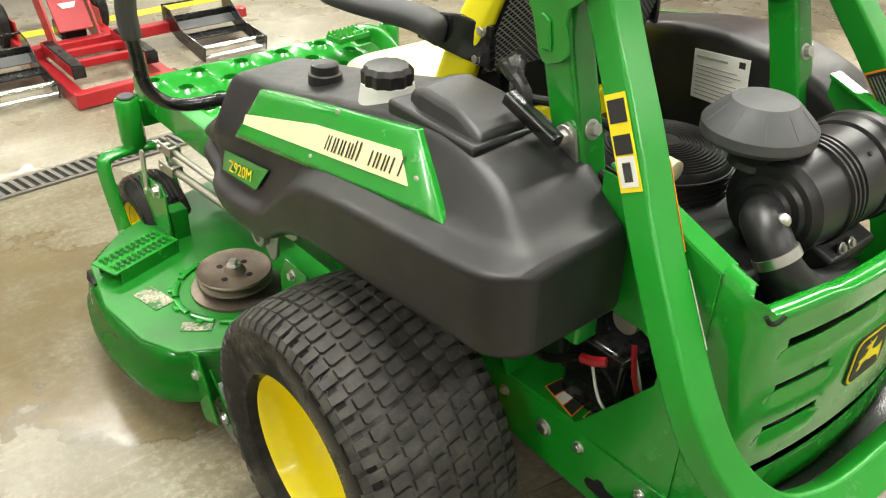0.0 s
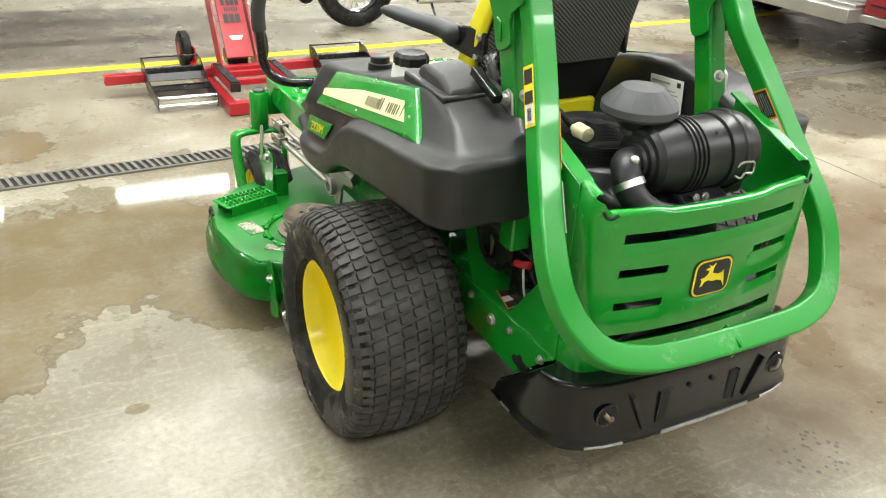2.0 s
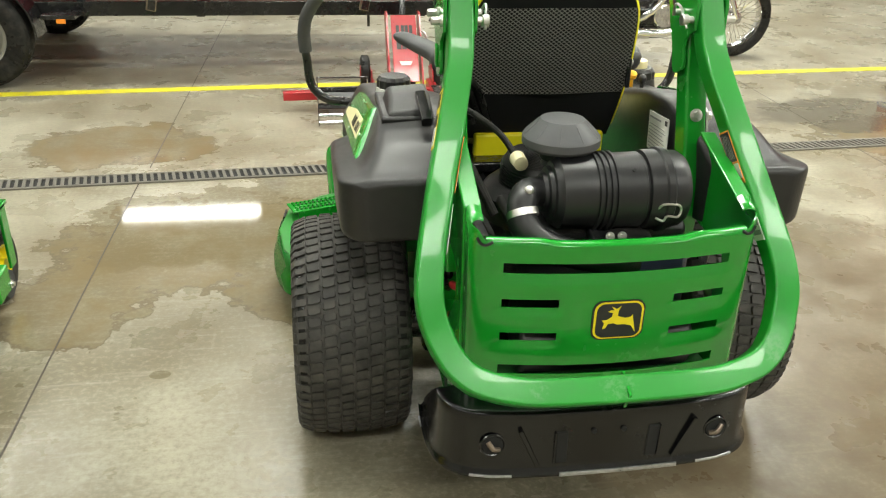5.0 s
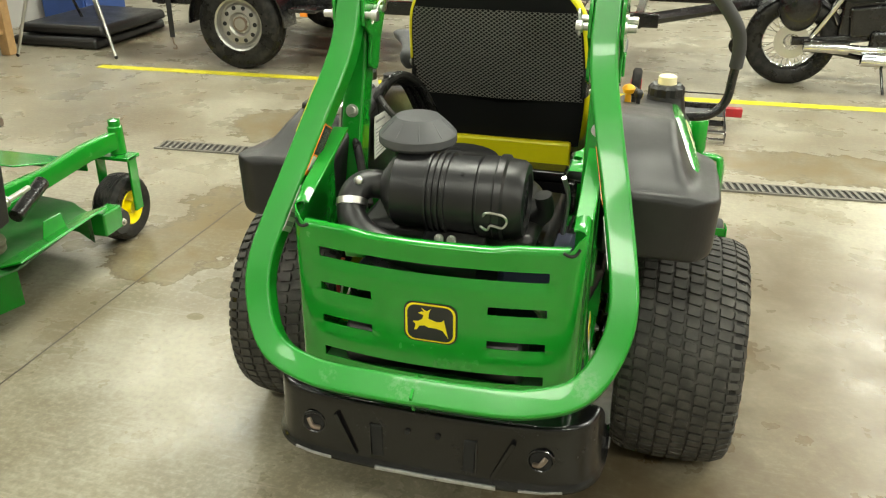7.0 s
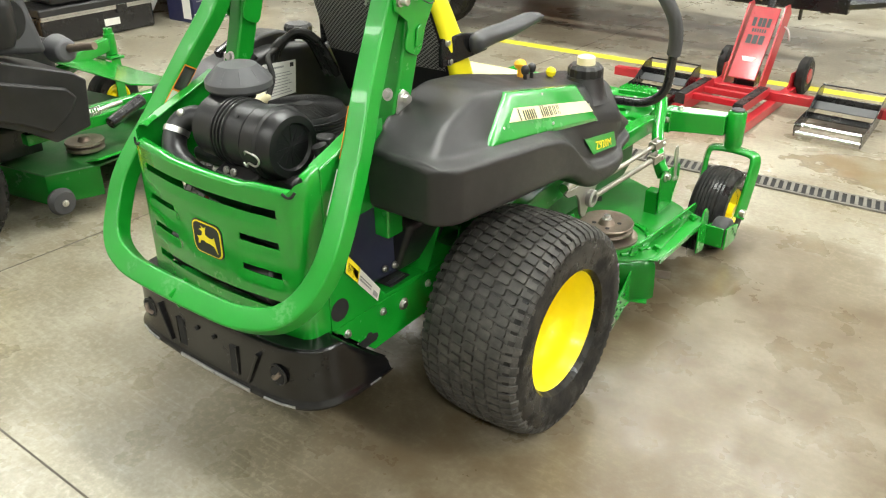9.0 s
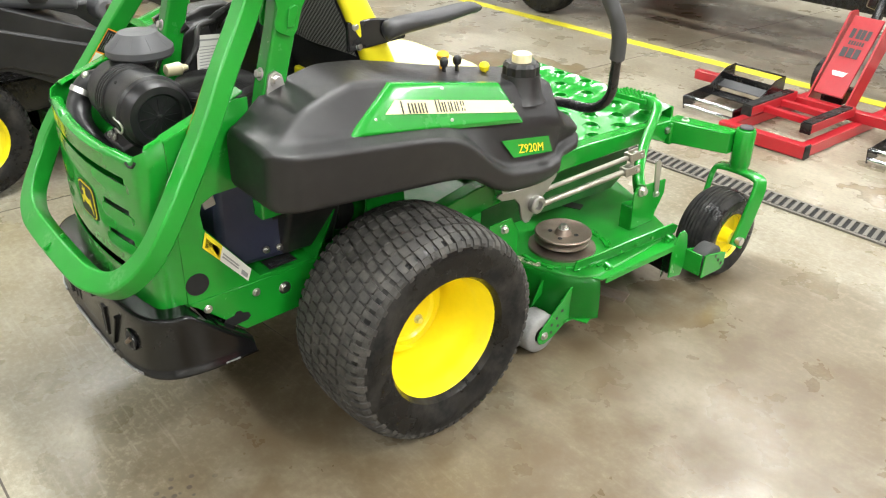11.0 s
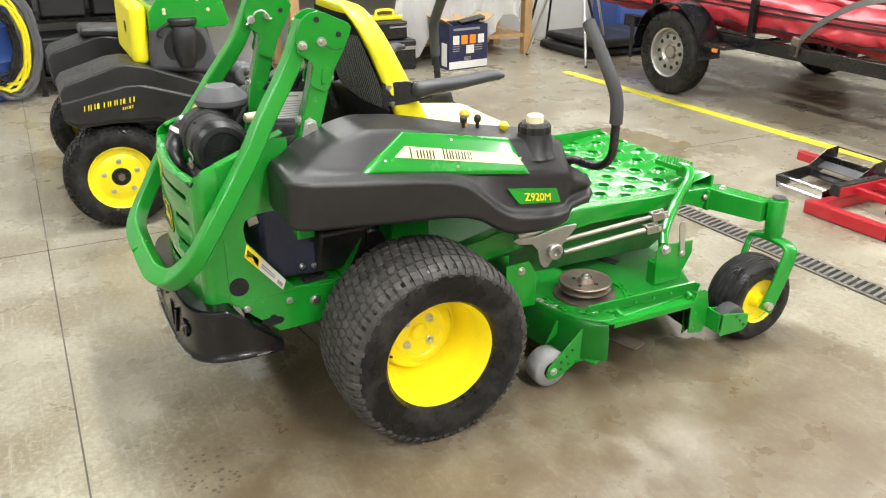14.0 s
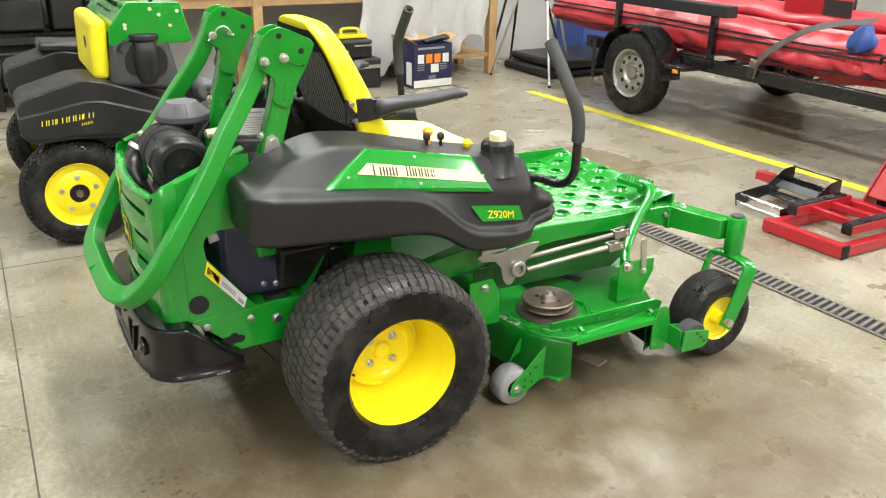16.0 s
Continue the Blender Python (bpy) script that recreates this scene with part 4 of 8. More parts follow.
# warning labels on the roll bar
def sticker(parent, name, corners, lift, mat, bars=(), bar_mat=None, thick=0.0012):
    """A flat label on four corners (given round), with print bars in its own unit square."""
    a, b, c, d = [Vector(p) for p in corners]
    n = (b - a).cross(d - a).normalized()

    def spot(u, v, h):
        return a * (1 - u) * (1 - v) + b * u * (1 - v) + c * u * v + d * (1 - u) * v + n * h

    def plate(u0, v0, u1, v1, h0, h1, nm, mt, par):
        bm = bmesh.new()
        lo = [bm.verts.new(spot(u, v, h0)) for u, v in ((u0, v0), (u1, v0), (u1, v1), (u0, v1))]
        hi = [bm.verts.new(spot(u, v, h1)) for u, v in ((u0, v0), (u1, v0), (u1, v1), (u0, v1))]
        bm.faces.new(hi)
        bm.faces.new(lo[::-1])
        for i in range(4):
            bm.faces.new((lo[i], lo[(i + 1) % 4], hi[(i + 1) % 4], hi[i]))
        return part(nm, bm, mt, par)
    ob = plate(0, 0, 1, 1, lift, lift + thick, name, mat, parent)
    for u0, v0, u1, v1, mt in bars:
        plate(u0, v0, u1, v1, lift + thick, lift + thick + 0.0008, "print", mt, ob)
    return ob


def along_bar(s, z0, z1, dx):
    pts = [p for p in rb_path if p.x * s > 0.25]
    pts.sort(key=lambda p: p.z)
    zs = [p.z for p in pts]
    return [Vector((s * abs(float(np.interp(z, zs, [p.x for p in pts]))), float(np.interp(z, zs, [p.y for p in pts])), z)) for z in (z0, z1)]


# fender tanks
TANK = [  # y, inner, outer, shelf x, top x, bottom, fender top, shelf, top, inner top
    (-0.430, 0.335, 0.578, 0.520, 0.500, 0.742, 0.888, 0.893, 0.896, 0.898),
    (-0.385, 0.315, 0.580, 0.522, 0.495, 0.740, 0.887, 0.896, 0.901, 0.906),
    (-0.355, 0.308, 0.581, 0.523, 0.486, 0.738, 0.884, 0.896, 0.922, 0.932),
    (-0.30, 0.295, 0.583, 0.524, 0.478, 0.734, 0.876, 0.892, 0.950, 0.962),
    (-0.22, 0.285, 0.585, 0.522, 0.470, 0.728, 0.868, 0.884, 0.972, 0.984),
    (-0.15, 0.28, 0.586, 0.520, 0.465, 0.722, 0.860, 0.876, 0.986, 0.996),
    (-0.03, 0.28, 0.586, 0.518, 0.465, 0.712, 0.846, 0.862, 0.972, 0.985),
    (0.07, 0.28, 0.585, 0.518, 0.465, 0.704, 0.826, 0.848, 0.950, 0.965),
    (0.13, 0.28, 0.584, 0.518, 0.465, 0.693, 0.798, 0.836, 0.936, 0.950),
    (0.19, 0.28, 0.582, 0.518, 0.465, 0.668, 0.748, 0.822, 0.924, 0.936),
    (0.24, 0.28, 0.580, 0.518, 0.465, 0.630, 0.702, 0.812, 0.912, 0.925),
    (0.30, 0.28, 0.579, 0.518, 0.465, 0.604, 0.668, 0.800, 0.900, 0.912),
    (0.40, 0.29, 0.577, 0.522, 0.468, 0.596, 0.652, 0.785, 0.886, 0.895),
    (0.47, 0.30, 0.572, 0.528, 0.47, 0.598, 0.648, 0.775, 0.880, 0.885),
    (0.515, 0.31, 0.560, 0.535, 0.475, 0.606, 0.650, 0.765, 0.875, 0.880),
    (0.530, 0.32, 0.545, 0.535, 0.478, 0.622, 0.660, 0.760, 0.862, 0.872),
    (0.545, 0.33, 0.540, 0.534, 0.480, 0.640, 0.665, 0.745, 0.790, 0.795),
    (0.62, 0.36, 0.528, 0.522, 0.480, 0.645, 0.675, 0.715, 0.745, 0.750),
    (0.650, 0.39, 0.500, 0.496, 0.470, 0.655, 0.680, 0.700, 0.722, 0.726),
]


def filleted(corners, n=5):
    """A closed outline whose corners (a, b, radius) are rounded off, with the same count of points each time."""
    out = []
    k = len(corners)
    for i in range(k):
        c = Vector(corners[i][:2])
        d0, d1 = Vector(corners[i - 1][:2]) - c, Vector(corners[(i + 1) % k][:2]) - c
        p0 = c + d0.normalized() * min(corners[i][2], d0.length * 0.48)
        p1 = c + d1.normalized() * min(corners[i][2], d1.length * 0.48)
        for j in range(n + 1):
            t = j / n
            out.append(p0 * (1 - t) ** 2 + c * 2 * t * (1 - t) + p1 * t * t)
    return out


def tank_row(y):
    """Sizes of the tank at y, eased between the rows of the table."""
    ys = [r[0] for r in TANK]
    ease = 0.022 if -0.40 < y < 0.49 else 0.0
    return [sum(float(np.interp(y + d * ease, ys, [r[k] for r in TANK])) for d in (-1, -0.5, 0, 0.5, 1)) / 5 for k in range(1, 10)]


def inset_corner(y, xo, zf, xs, zs):
    """Where the recess above the wheel arch begins: on the shelf at the rear, close behind the arch's lip at the front."""
    g = min(1.0, max(0.0, (y - 0.02) / 0.16))
    return (xo + (xs - xo) * 0.45) * (1 - g) + (xo - 0.030) * g, (zf + (zs - zf) * 0.45) * (1 - g) + (zf + 0.016) * g


def tank_mesh():
    rear, R, edge = -0.430, 0.070, 0.018
    ys = [rear + R * (1 - math.cos(radians(a))) for a in range(0, 90, 7)]
    ys = sorted(set(ys) | {rear + edge * (1 - math.cos(radians(a))) for a in range(0, 90, 15)})
    y = ys[-1] + 0.015
    while y < 0.645:
        ys.append(y)
        y += 0.012
    ys.append(0.650)
    sections = []
    for y in ys:
        xi, xo, xs, xt, zb, zf, zs, zt, zi = tank_row(y)
        d = y - rear
        if d < R:
            pull = R - math.sqrt(max(0.0, R * R - (R - d) ** 2))
            xo -= pull
            xs = min(xs, xo - 0.03)
            xt = min(xt, xs - 0.02)
        if d < edge:
            dz = edge - math.sqrt(max(0.0, edge * edge - (edge - d) ** 2))
            zb += dz
            zf, zs, zt, zi = zf - dz, zs - dz, zt - dz, zi - dz
        sections.append([(a, y, b) for a, b in filleted([(xi, zb, 0.012), (xo - 0.006, zb, 0.024), (xo, zf, 0.014), (*inset_corner(y, xo, zf, xs, zs), 0.012), (xs, zs, 0.018), (xt, zt, 0.018), (xi, zi, 0.025)])])
    return loft(sections)


def fender_tank(s):
    ob = part("fender_tank", side(s, tank_mesh()), PLASTIC, mower, "black moulded plastic fender tank with green side trim", angle=75, weighted=True)

    def face(y, z, off):
        """A point of the slanted upper side."""
        row = [y] + tank_row(y)
        f = (z - row[7]) / max(0.01, row[8] - row[7])
        return Vector((s * (row[3] + (row[4] - row[3]) * min(1, max(0, f)) + off), y, z))
    # raised green trim panel
    bm = bmesh.new()

    def at(y, z, off):
        return bm.verts.new(face(y, z, off))
    if s > 0:
        outer = [(-0.212, 0.876), (0.375, 0.790), (0.320, 0.902), (-0.050, 0.970)]
        inner = [(-0.168, 0.882), (0.355, 0.805), (0.308, 0.892), (-0.040, 0.957)]
    else:
        outer = [(-0.248, 0.884), (0.425, 0.778), (0.392, 0.878), (-0.115, 0.974)]
        inner = [(-0.200, 0.888), (0.408, 0.792), (0.380, 0.868), (-0.100, 0.961)]
    a = [at(y, z, -0.004) for y, z in outer]
    b = [at(y, z, 0.010) for y, z in outer]
    c = [at(y, z, 0.018) for y, z in inner]
    for i in range(4):
        j = (i + 1) % 4
        bm.faces.new((a[i], a[j], b[j], b[i]))
        bm.faces.new((b[i], b[j], c[j], c[i]))
    bm.faces.new(c)
    trim = part("trim_panel", bm, GREEN, ob, "green plastic trim panel with a cream stripe", bevel=0.002)

    def decal(name, pts, off, mat, parent, th=0.0015):
        bm = bmesh.new()
        lo = [bm.verts.new(face(y, z, off)) for y, z in pts]
        hi = [bm.verts.new(face(y, z, off + th)) for y, z in pts]
        bm.faces.new(hi)
        bm.faces.new(lo)
        for i in range(len(pts)):
            j = (i + 1) % len(pts)
            bm.faces.new((lo[i], lo[j], hi[j], hi[i]))
        return part(name, bm, mat, parent)
    stripe = decal("stripe", [(-0.094, 0.910), (0.352, 0.824), (0.330, 0.858), (0.15, 0.894), (-0.055, 0.935)] if s > 0 else [(-0.150, 0.905), (0.395, 0.815), (0.398, 0.832), (0.15, 0.895), (-0.105, 0.942)], 0.0185, CREAM, trim)
    # brand lettering as plain hollow bars
    x0, x1 = (-0.042, 0.178) if s > 0 else (-0.122, 0.108)
    cell = (x1 - x0) / 10.4
    for k in range(10):
        if k == 4:
            continue
        ya = x0 + cell * (k + (0.2 if k > 4 else 0.0))
        hh = 0.0150 if k in (0, 5) else 0.0118
        wd = cell * (0.50 if k == 0 else 0.74)

        def zline(y):
            return 0.9065 - (0.172 if s > 0 else 0.165) * (y + 0.035) + (0.004 if s > 0 else -0.001)
        th = 0.0044 if s > 0 else 0.0034
        bars = [(ya, ya + th, 0.0, 1.0)]
        if k not in (0,):
            bars.append((ya + wd - th, ya + wd, 0.0, 1.0) if k in (1, 2, 3, 5) else (ya + wd * 0.55, ya + wd * 0.55 + th, 0.0, 1.0))
        for y0, y1, f0, f1 in bars:
            b0, b1 = zline(y0) - 0.0105, zline(y1) - 0.0105
            decal("print", [(y0, b0 + 2 * hh * f0), (y1, b1 + 2 * hh * f0), (y1, b1 + 2 * hh * f1), (y0, b0 + 2 * hh * f1)], 0.0202, INK, stripe, 0.0008)
    for y, z in ((0.112, 0.853), (0.108, 0.928), (-0.125, 0.902), (0.345, 0.842)) if s > 0 else ((0.13, 0.846), (0.10, 0.932), (-0.16, 0.918)):
        p = face(y, z, 0.016)
        part("screw", ball(p, 0.006, (0.5, 1, 1), 10), STEEL, trim)

    # model plate: green with yellow bars
    def plate_pt(y, z, off):
        row = [y] + tank_row(y)
        a, b = inset_corner(y, row[2], row[6], row[3], row[7])
        f = (z - b) / (row[7] - b)
        return Vector((s * (a + (row[3] - a) * f + off), y, z))

    def plate(name, pts, off, mat, parent, th=0.002):
        bm = bmesh.new()
        lo = [bm.verts.new(plate_pt(y, z, off)) for y, z in pts]
        hi = [bm.verts.new(plate_pt(y, z, off + th)) for y, z in pts]
        bm.faces.new(hi)
        bm.faces.new(lo)
        for i in range(len(pts)):
            j = (i + 1) % len(pts)
            bm.faces.new((lo[i], lo[j], hi[j], hi[i]))
        return part(name, bm, mat, parent)
    mp = plate("model_plate", [(0.285, 0.758), (0.325, 0.702), (0.490, 0.680), (0.470, 0.732)], 0.004, GREEN, ob)
    bm = text_mesh("Z920M", 0.035)
    for v in bm.verts:
        u = v.co.x if s > 0 else -v.co.x
        y = 0.398 + u
        z = 0.7125 - 0.145 * (y - 0.398) + v.co.y
        p = plate_pt(y, z, 0.0062 + v.co.z)
        v.co = p
    part("model_print", bm, YELLOW_INK, mp, "yellow model number")
    return ob


tanks = {s: fender_tank(s) for s in (-1, 1)}


def fuel_cap(parent, c, top, r=0.047, h=0.034, mat=PLASTIC, neck=PLASTIC):
    part("filler_neck", lathe([(0.0, r * 1.05), (-0.055, r * 1.25), (-0.075, r * 1.5)], c, "z", 32), neck, parent)
    bm = bmesh.new()
    rows = []
    for z, k in ((0.0, 1.0), (h * 0.7, 1.0), (h, 0.84)):
        row = []
        for i in range(48):
            t = 2 * math.pi * i / 48
            rr = r * k * (1 + 0.05 * math.cos(12 * t))
            row.append((c[0] + rr * math.cos(t), c[1] + rr * math.sin(t), c[2] + z))
        rows.append(row)
    loft(rows, bm=bm)
    cap = part("fuel_cap", bm, mat, parent, "black ribbed screw cap")
    if top:
        part("cap_top", lathe([(h, r * 0.55), (h + 0.022, r * 0.52), (h + 0.026, r * 0.4)], c, "z", 24), top, cap, "ivory plastic knob on the cap")
    return cap


fuel_cap(tanks[1], (0.440, 0.440, 0.900), OFFWHITE, 0.052)
fuel_cap(tanks[-1], (-0.408, 0.060, 0.982), None, 0.044, 0.030, PLASTIC, WHITE_PLASTIC)
part("vent_cap", lathe([(0.0, 0.034), (0.02, 0.033), (0.022, 0.028), (0.038, 0.027), (0.040, 0.023)], (-0.392, 0.290, 0.905), "z", 24), PLASTIC, tanks[-1])
part("control_cover", loft([[(-0.452, -0.225, 0.968), (-0.34, -0.225, 0.978), (-0.34, -0.225, 0.998), (-0.447, -0.225, 0.990)],
                            [(-0.458, -0.16, 0.964), (-0.34, -0.16, 0.974), (-0.34, -0.16, 1.022), (-0.440, -0.16, 1.012)],
                            [(-0.458, -0.08, 0.962), (-0.34, -0.08, 0.972), (-0.34, -0.08, 1.026), (-0.440, -0.08, 1.018)],
                            [(-0.445, -0.035, 0.960), (-0.35, -0.035, 0.970), (-0.35, -0.035, 1.012), (-0.430, -0.035, 1.004)]]), PLASTIC, tanks[-1], bevel=0.012, segs=3)
part("cover_ledge", box((-0.402, -0.125, 0.974), (0.128, 0.215, 0.026), (2, 0, 0)), PLASTIC, tanks[-1], bevel=0.006)
part("prop_bar", sweep([(-0.37, -0.20, 1.03), (-0.365, -0.30, 0.99)], rect(0.024, 0.022, 0.004)), BLACK_PAINT, tanks[-1])
# controls beside the seat
for nm, c, mat, r in (("choke_knob", (0.365, 0.215, 0.950), PLASTIC, 0.013), ("throttle_knob", (0.335, 0.235, 0.958), AMBER, 0.019), ("ignition_key", (0.350, 0.275, 0.942), PLASTIC, 0.013),
                      ("blade_switch", (0.360, 0.37, 0.910), YELLOW, 0.016)):
    k = part(nm, lathe([(-0.045, r * 0.5), (-0.012, r * 0.45), (-0.008, r * 0.8), (0.004, r), (0.012, r * 0.75), (0.016, r * 0.3)], c, "z", 18), mat, tanks[1])

# seat
back = []
NB = 14
for k in range(NB + 1):
    t = k / NB
    z = 0.825 + 0.478 * t
    y = 0.085 - 0.185 * t
    half = 0.232 + 0.014 * math.sin(math.pi * min(1, t * 1.3)) - (0.0 if t < 0.70 else 0.105 * ((t - 0.70) / 0.30) ** 2.6)
    d = 0.125 - 0.05 * t
    back.append((t, half, y, z, d))


def back_ring(half, y, z, d, n=6):
    pts = []
    rr = min(0.04, half * 0.5)
    for sx, sy, a0 in ((1, 1, 0), (-1, 1, 90), (-1, -1, 180), (1, -1, 270)):
        for k in range(n):
            a = radians(a0 + 90 * k / (n - 1))
            r2 = rr if sy > 0 else rr * 0.5
            pts.append((sx * (half - r2) + r2 * math.cos(a), y + d * (0.5 + sy * 0.5) + (-sy) * r2 + r2 * math.sin(a), z))
    return pts


seat = part("seat_back", loft([back_ring(h, y, z, d) for t, h, y, z, d in back]), YELLOW_VINYL, mower, "bright yellow vinyl high-back seat with black rear cover", angle=55)
subdivided(seat, 1)
# black rear cover, inset from the yellow edge, with a net pocket
def back_cover(inset, off, t0, t1, name, mat, label="", wave=0.0):
    bm = bmesh.new()
    rows = []
    for k in range(19):
        t = t0 + (t1 - t0) * k / 18
        h = float(np.interp(t, [b[0] for b in back], [b[1] for b in back])) - inset
        y = float(np.interp(t, [b[0] for b in back], [b[2] for b in back]))
        z = float(np.interp(t, [b[0] for b in back], [b[3] for b in back]))
        row = []
        for i in range(17):
            u = -1 + 2 * i / 16
            sag = wave * (math.sin(3 * u + 5 * t) * 0.5 + math.cos(5 * u - 3 * t) * 0.3) * (1 - u * u)
            row.append(bm.verts.new((u * h, y - off - 0.010 * (1 - u ** 4) - sag, z)))
        rows.append(row)
    for r0, r1 in zip(rows, rows[1:]):
        for i in range(16):
            bm.faces.new((r0[i], r0[i + 1], r1[i + 1], r1[i]))
    bmesh.ops.solidify(bm, geom=bm.faces, thickness=0.003)
    return part(name, bm, mat, seat, label, angle=60)


def net_material():
    m, nt, p = nodes_of("net_pocket")
    v = coords(nt, True)
    # a diamond mesh of thin pale threads over black cloth, in the plane of the back
    sep = nt.nodes.new("ShaderNodeSeparateXYZ")
    nt.links.new(v, sep.inputs[0])
    d1 = arith(nt, "ADD", sep.outputs["X"], 3.0)
    d1.node.use_clamp = False
    zz = arith(nt, "MULTIPLY", sep.outputs["Z"], 1.35)
    lines = None
    for op in ("ADD", "SUBTRACT"):
        q = arith(nt, op, d1, zz)
        q.node.use_clamp = False
        w = arith(nt, "FRACT", arith(nt, "MULTIPLY", q, 72.0), 0.0)
        tri = arith(nt, "ABSOLUTE", arith(nt, "MULTIPLY_ADD", w, 2.0), 0.0)
        tri.node.inputs[0].links[0].from_node.inputs[2].default_value = -1.0
        ln = ramp(nt, tri, 0.66, 0.84)
        lines = ln if lines is None else arith(nt, "MAXIMUM", lines, ln)
    nt.links.new(blend(nt, lines, (0.010, 0.010, 0.010), (0.46, 0.45, 0.42)), p.inputs["Base Color"])
    p.inputs["Roughness"].default_value = 0.75
    b = nt.nodes.new("ShaderNodeBump")
    b.inputs["Distance"].default_value = 0.002
    b.inputs["Strength"].default_value = 0.6
    nt.links.new(lines, b.inputs["Height"])
    nt.links.new(b.outputs[0], p.inputs["Normal"])
    return m


back_cover(0.014, 0.004, 0.0, 0.945, "rear_cover", BLACK_CLOTH, "black fabric rear cover")
back_cover(0.018, 0.010, 0.30, 0.81, "net_pocket", net_material(), "black and grey net storage pocket", 0.010)
cush = []
for k in range(11):
    t = k / 10
    y = 0.12 + 0.48 * t
    half = 0.235 - 0.12 * max(0, t - 0.65) ** 2 / 0.12
    top = 0.90 - 0.05 * t - 0.10 * max(0, t - 0.8) ** 1.5 / 0.09
    cush.append([(half * a, y, 0.775 + (top - 0.775) * b) for a, b in ((-0.9, 0), (-1, 0.2), (-1, 0.7), (-0.92, 0.95), (-0.6, 1.0), (0, 0.94), (0.6, 1.0), (0.92, 0.95), (1, 0.7), (1, 0.2), (0.9, 0))])
cu = part("seat_cushion", loft(cush), CREAM_VINYL, mower, "pale yellow vinyl seat cushion", angle=60)
subdivided(cu, 2)
part("seat_base", box((0, 0.20, 0.765), (0.40, 0.42, 0.03)), BLACK_PAINT, mower, bevel=0.006)
part("seat_skirt", box((0.01, 0.065, 0.800), (0.38, 0.03, 0.085)), YELLOW_VINYL, mower, bevel=0.008)
for s in (-1, 1):
    tipx, tipy = (0.285, 0.40) if s > 0 else (0.355, 0.33)
    pad = [(s * 0.275, 0.08, 1.045), (s * 0.278, 0.14, 1.055), (s * (0.14 + tipx * 0.5), 0.25, 1.060), (s * tipx, tipy - 0.04, 1.070), (s * (tipx + 0.003), tipy, 1.066)]
    rows = []
    for i, q in enumerate(smooth_path(pad, 4)):
        t = i / (len(smooth_path(pad, 4)) - 1)
        w = 0.024 + 0.012 * math.sin(math.pi * min(1, t * 1.1))
        h = 0.038 - 0.020 * t
        if t < 0.04:
            w, h = w * 0.6, h * 0.55
        if t > 0.93:
            w, h = w * 0.8, h * 0.75
        rows.append([(q.x + w * math.cos(a), q.y, q.z + h * math.sin(a) * (1.0 if math.sin(a) < 0 else 0.5)) for a in [2 * math.pi * k / 14 for k in range(14)]])
    arm = part("armrest", loft(rows), PLASTIC_GREY, mower, "dark grey moulded armrest", angle=60)
    part("arm_bracket", side(s, loft([[(0.222, -0.01, 0.985), (0.236, -0.01, 0.985), (0.236, -0.01, 1.065), (0.222, -0.01, 1.065)],
                                      [(0.240, 0.06, 0.995), (0.254, 0.06, 0.995), (0.254, 0.06, 1.07), (0.240, 0.06, 1.07)],
                                      [(0.262, 0.15, 1.01), (0.276, 0.15, 1.01), (0.276, 0.15, 1.06), (0.262, 0.15, 1.06)]])), BLACK_PAINT, mower, bevel=0.003)
    for y, z in ((0.012, 1.052), (0.022, 0.998)):
        bolt((s * 0.240, y, z), (s, 0, 0), 0.008, 0.006, mower)
    # steering lever
    lev = [(s * 0.40, 0.60, 0.770), (s * 0.47, 0.592, 0.790), (s * 0.575, 0.605, 0.798), (s * 0.628, 0.615, 0.845), (s * 0.640, 0.612, 0.93), (s * 0.645, 0.605, 1.03), (s * 0.615, 0.592, 1.11), (s * 0.50, 0.585, 1.25)]
    path = smooth_path(lev, 7)
    lv = part("steering_lever", sweep(path, ring(0.0145, 14)), BLACK_PAINT, mower, "bent black steel steering lever")
    part("grip", sweep([p for i, p in enumerate(path) if p.z > 0.945], ring(0.021, 16)), GRIP, lv, "grey foam lever grip")
    part("lever_boot", cyl((s * 0.37, 0.615, 0.735), (s * 0.41, 0.60, 0.775), 0.024, 0.018), PLASTIC, mower)

# engine, air cleaner and pre-cleaner
eng = part("engine_block", box((0.02, -0.25, 0.60), (0.40, 0.36, 0.30)), ENGINE, mower, "black V-twin engine", bevel=0.02)
part("engine_shroud", lathe([(0.745, 0.20), (0.80, 0.195), (0.82, 0.17), (0.83, 0.13)], (-0.02, -0.27, 0), "z", 40), ENGINE, eng, bevel=0.0)
scr = part("fan_screen", lathe([(0.80, 0.126), (0.872, 0.120), (0.884, 0.112), (0.892, 0.07), (0.897, 0.03), (0.897, 0.0001)], (-0.05, -0.27, 0), "z", 40), ENGINE, eng, "dusty black cooling fan screen")
for k in range(13):
    r = 0.026 + 0.0068 * k
    z = 0.8965 - 0.0125 * (r / 0.112) ** 2
    part("screen_ring", lathe([(z - 0.001, r), (z + 0.0035, r + 0.001), (z + 0.0035, r + 0.0026), (z - 0.001, r + 0.0036)], (-0.05, -0.27, 0), "z", 40, caps=False), PLASTIC, scr)
for k in range(9):
    z = 0.807 + 0.0075 * k
    r = 0.1255 - 0.0055 * k / 8
    part("screen_ring", lathe([(z, r - 0.001), (z + 0.0008, r + 0.003), (z + 0.0030, r + 0.003), (z + 0.0038, r - 0.001)], (-0.05, -0.27, 0), "z", 40, caps=False), PLASTIC, scr)
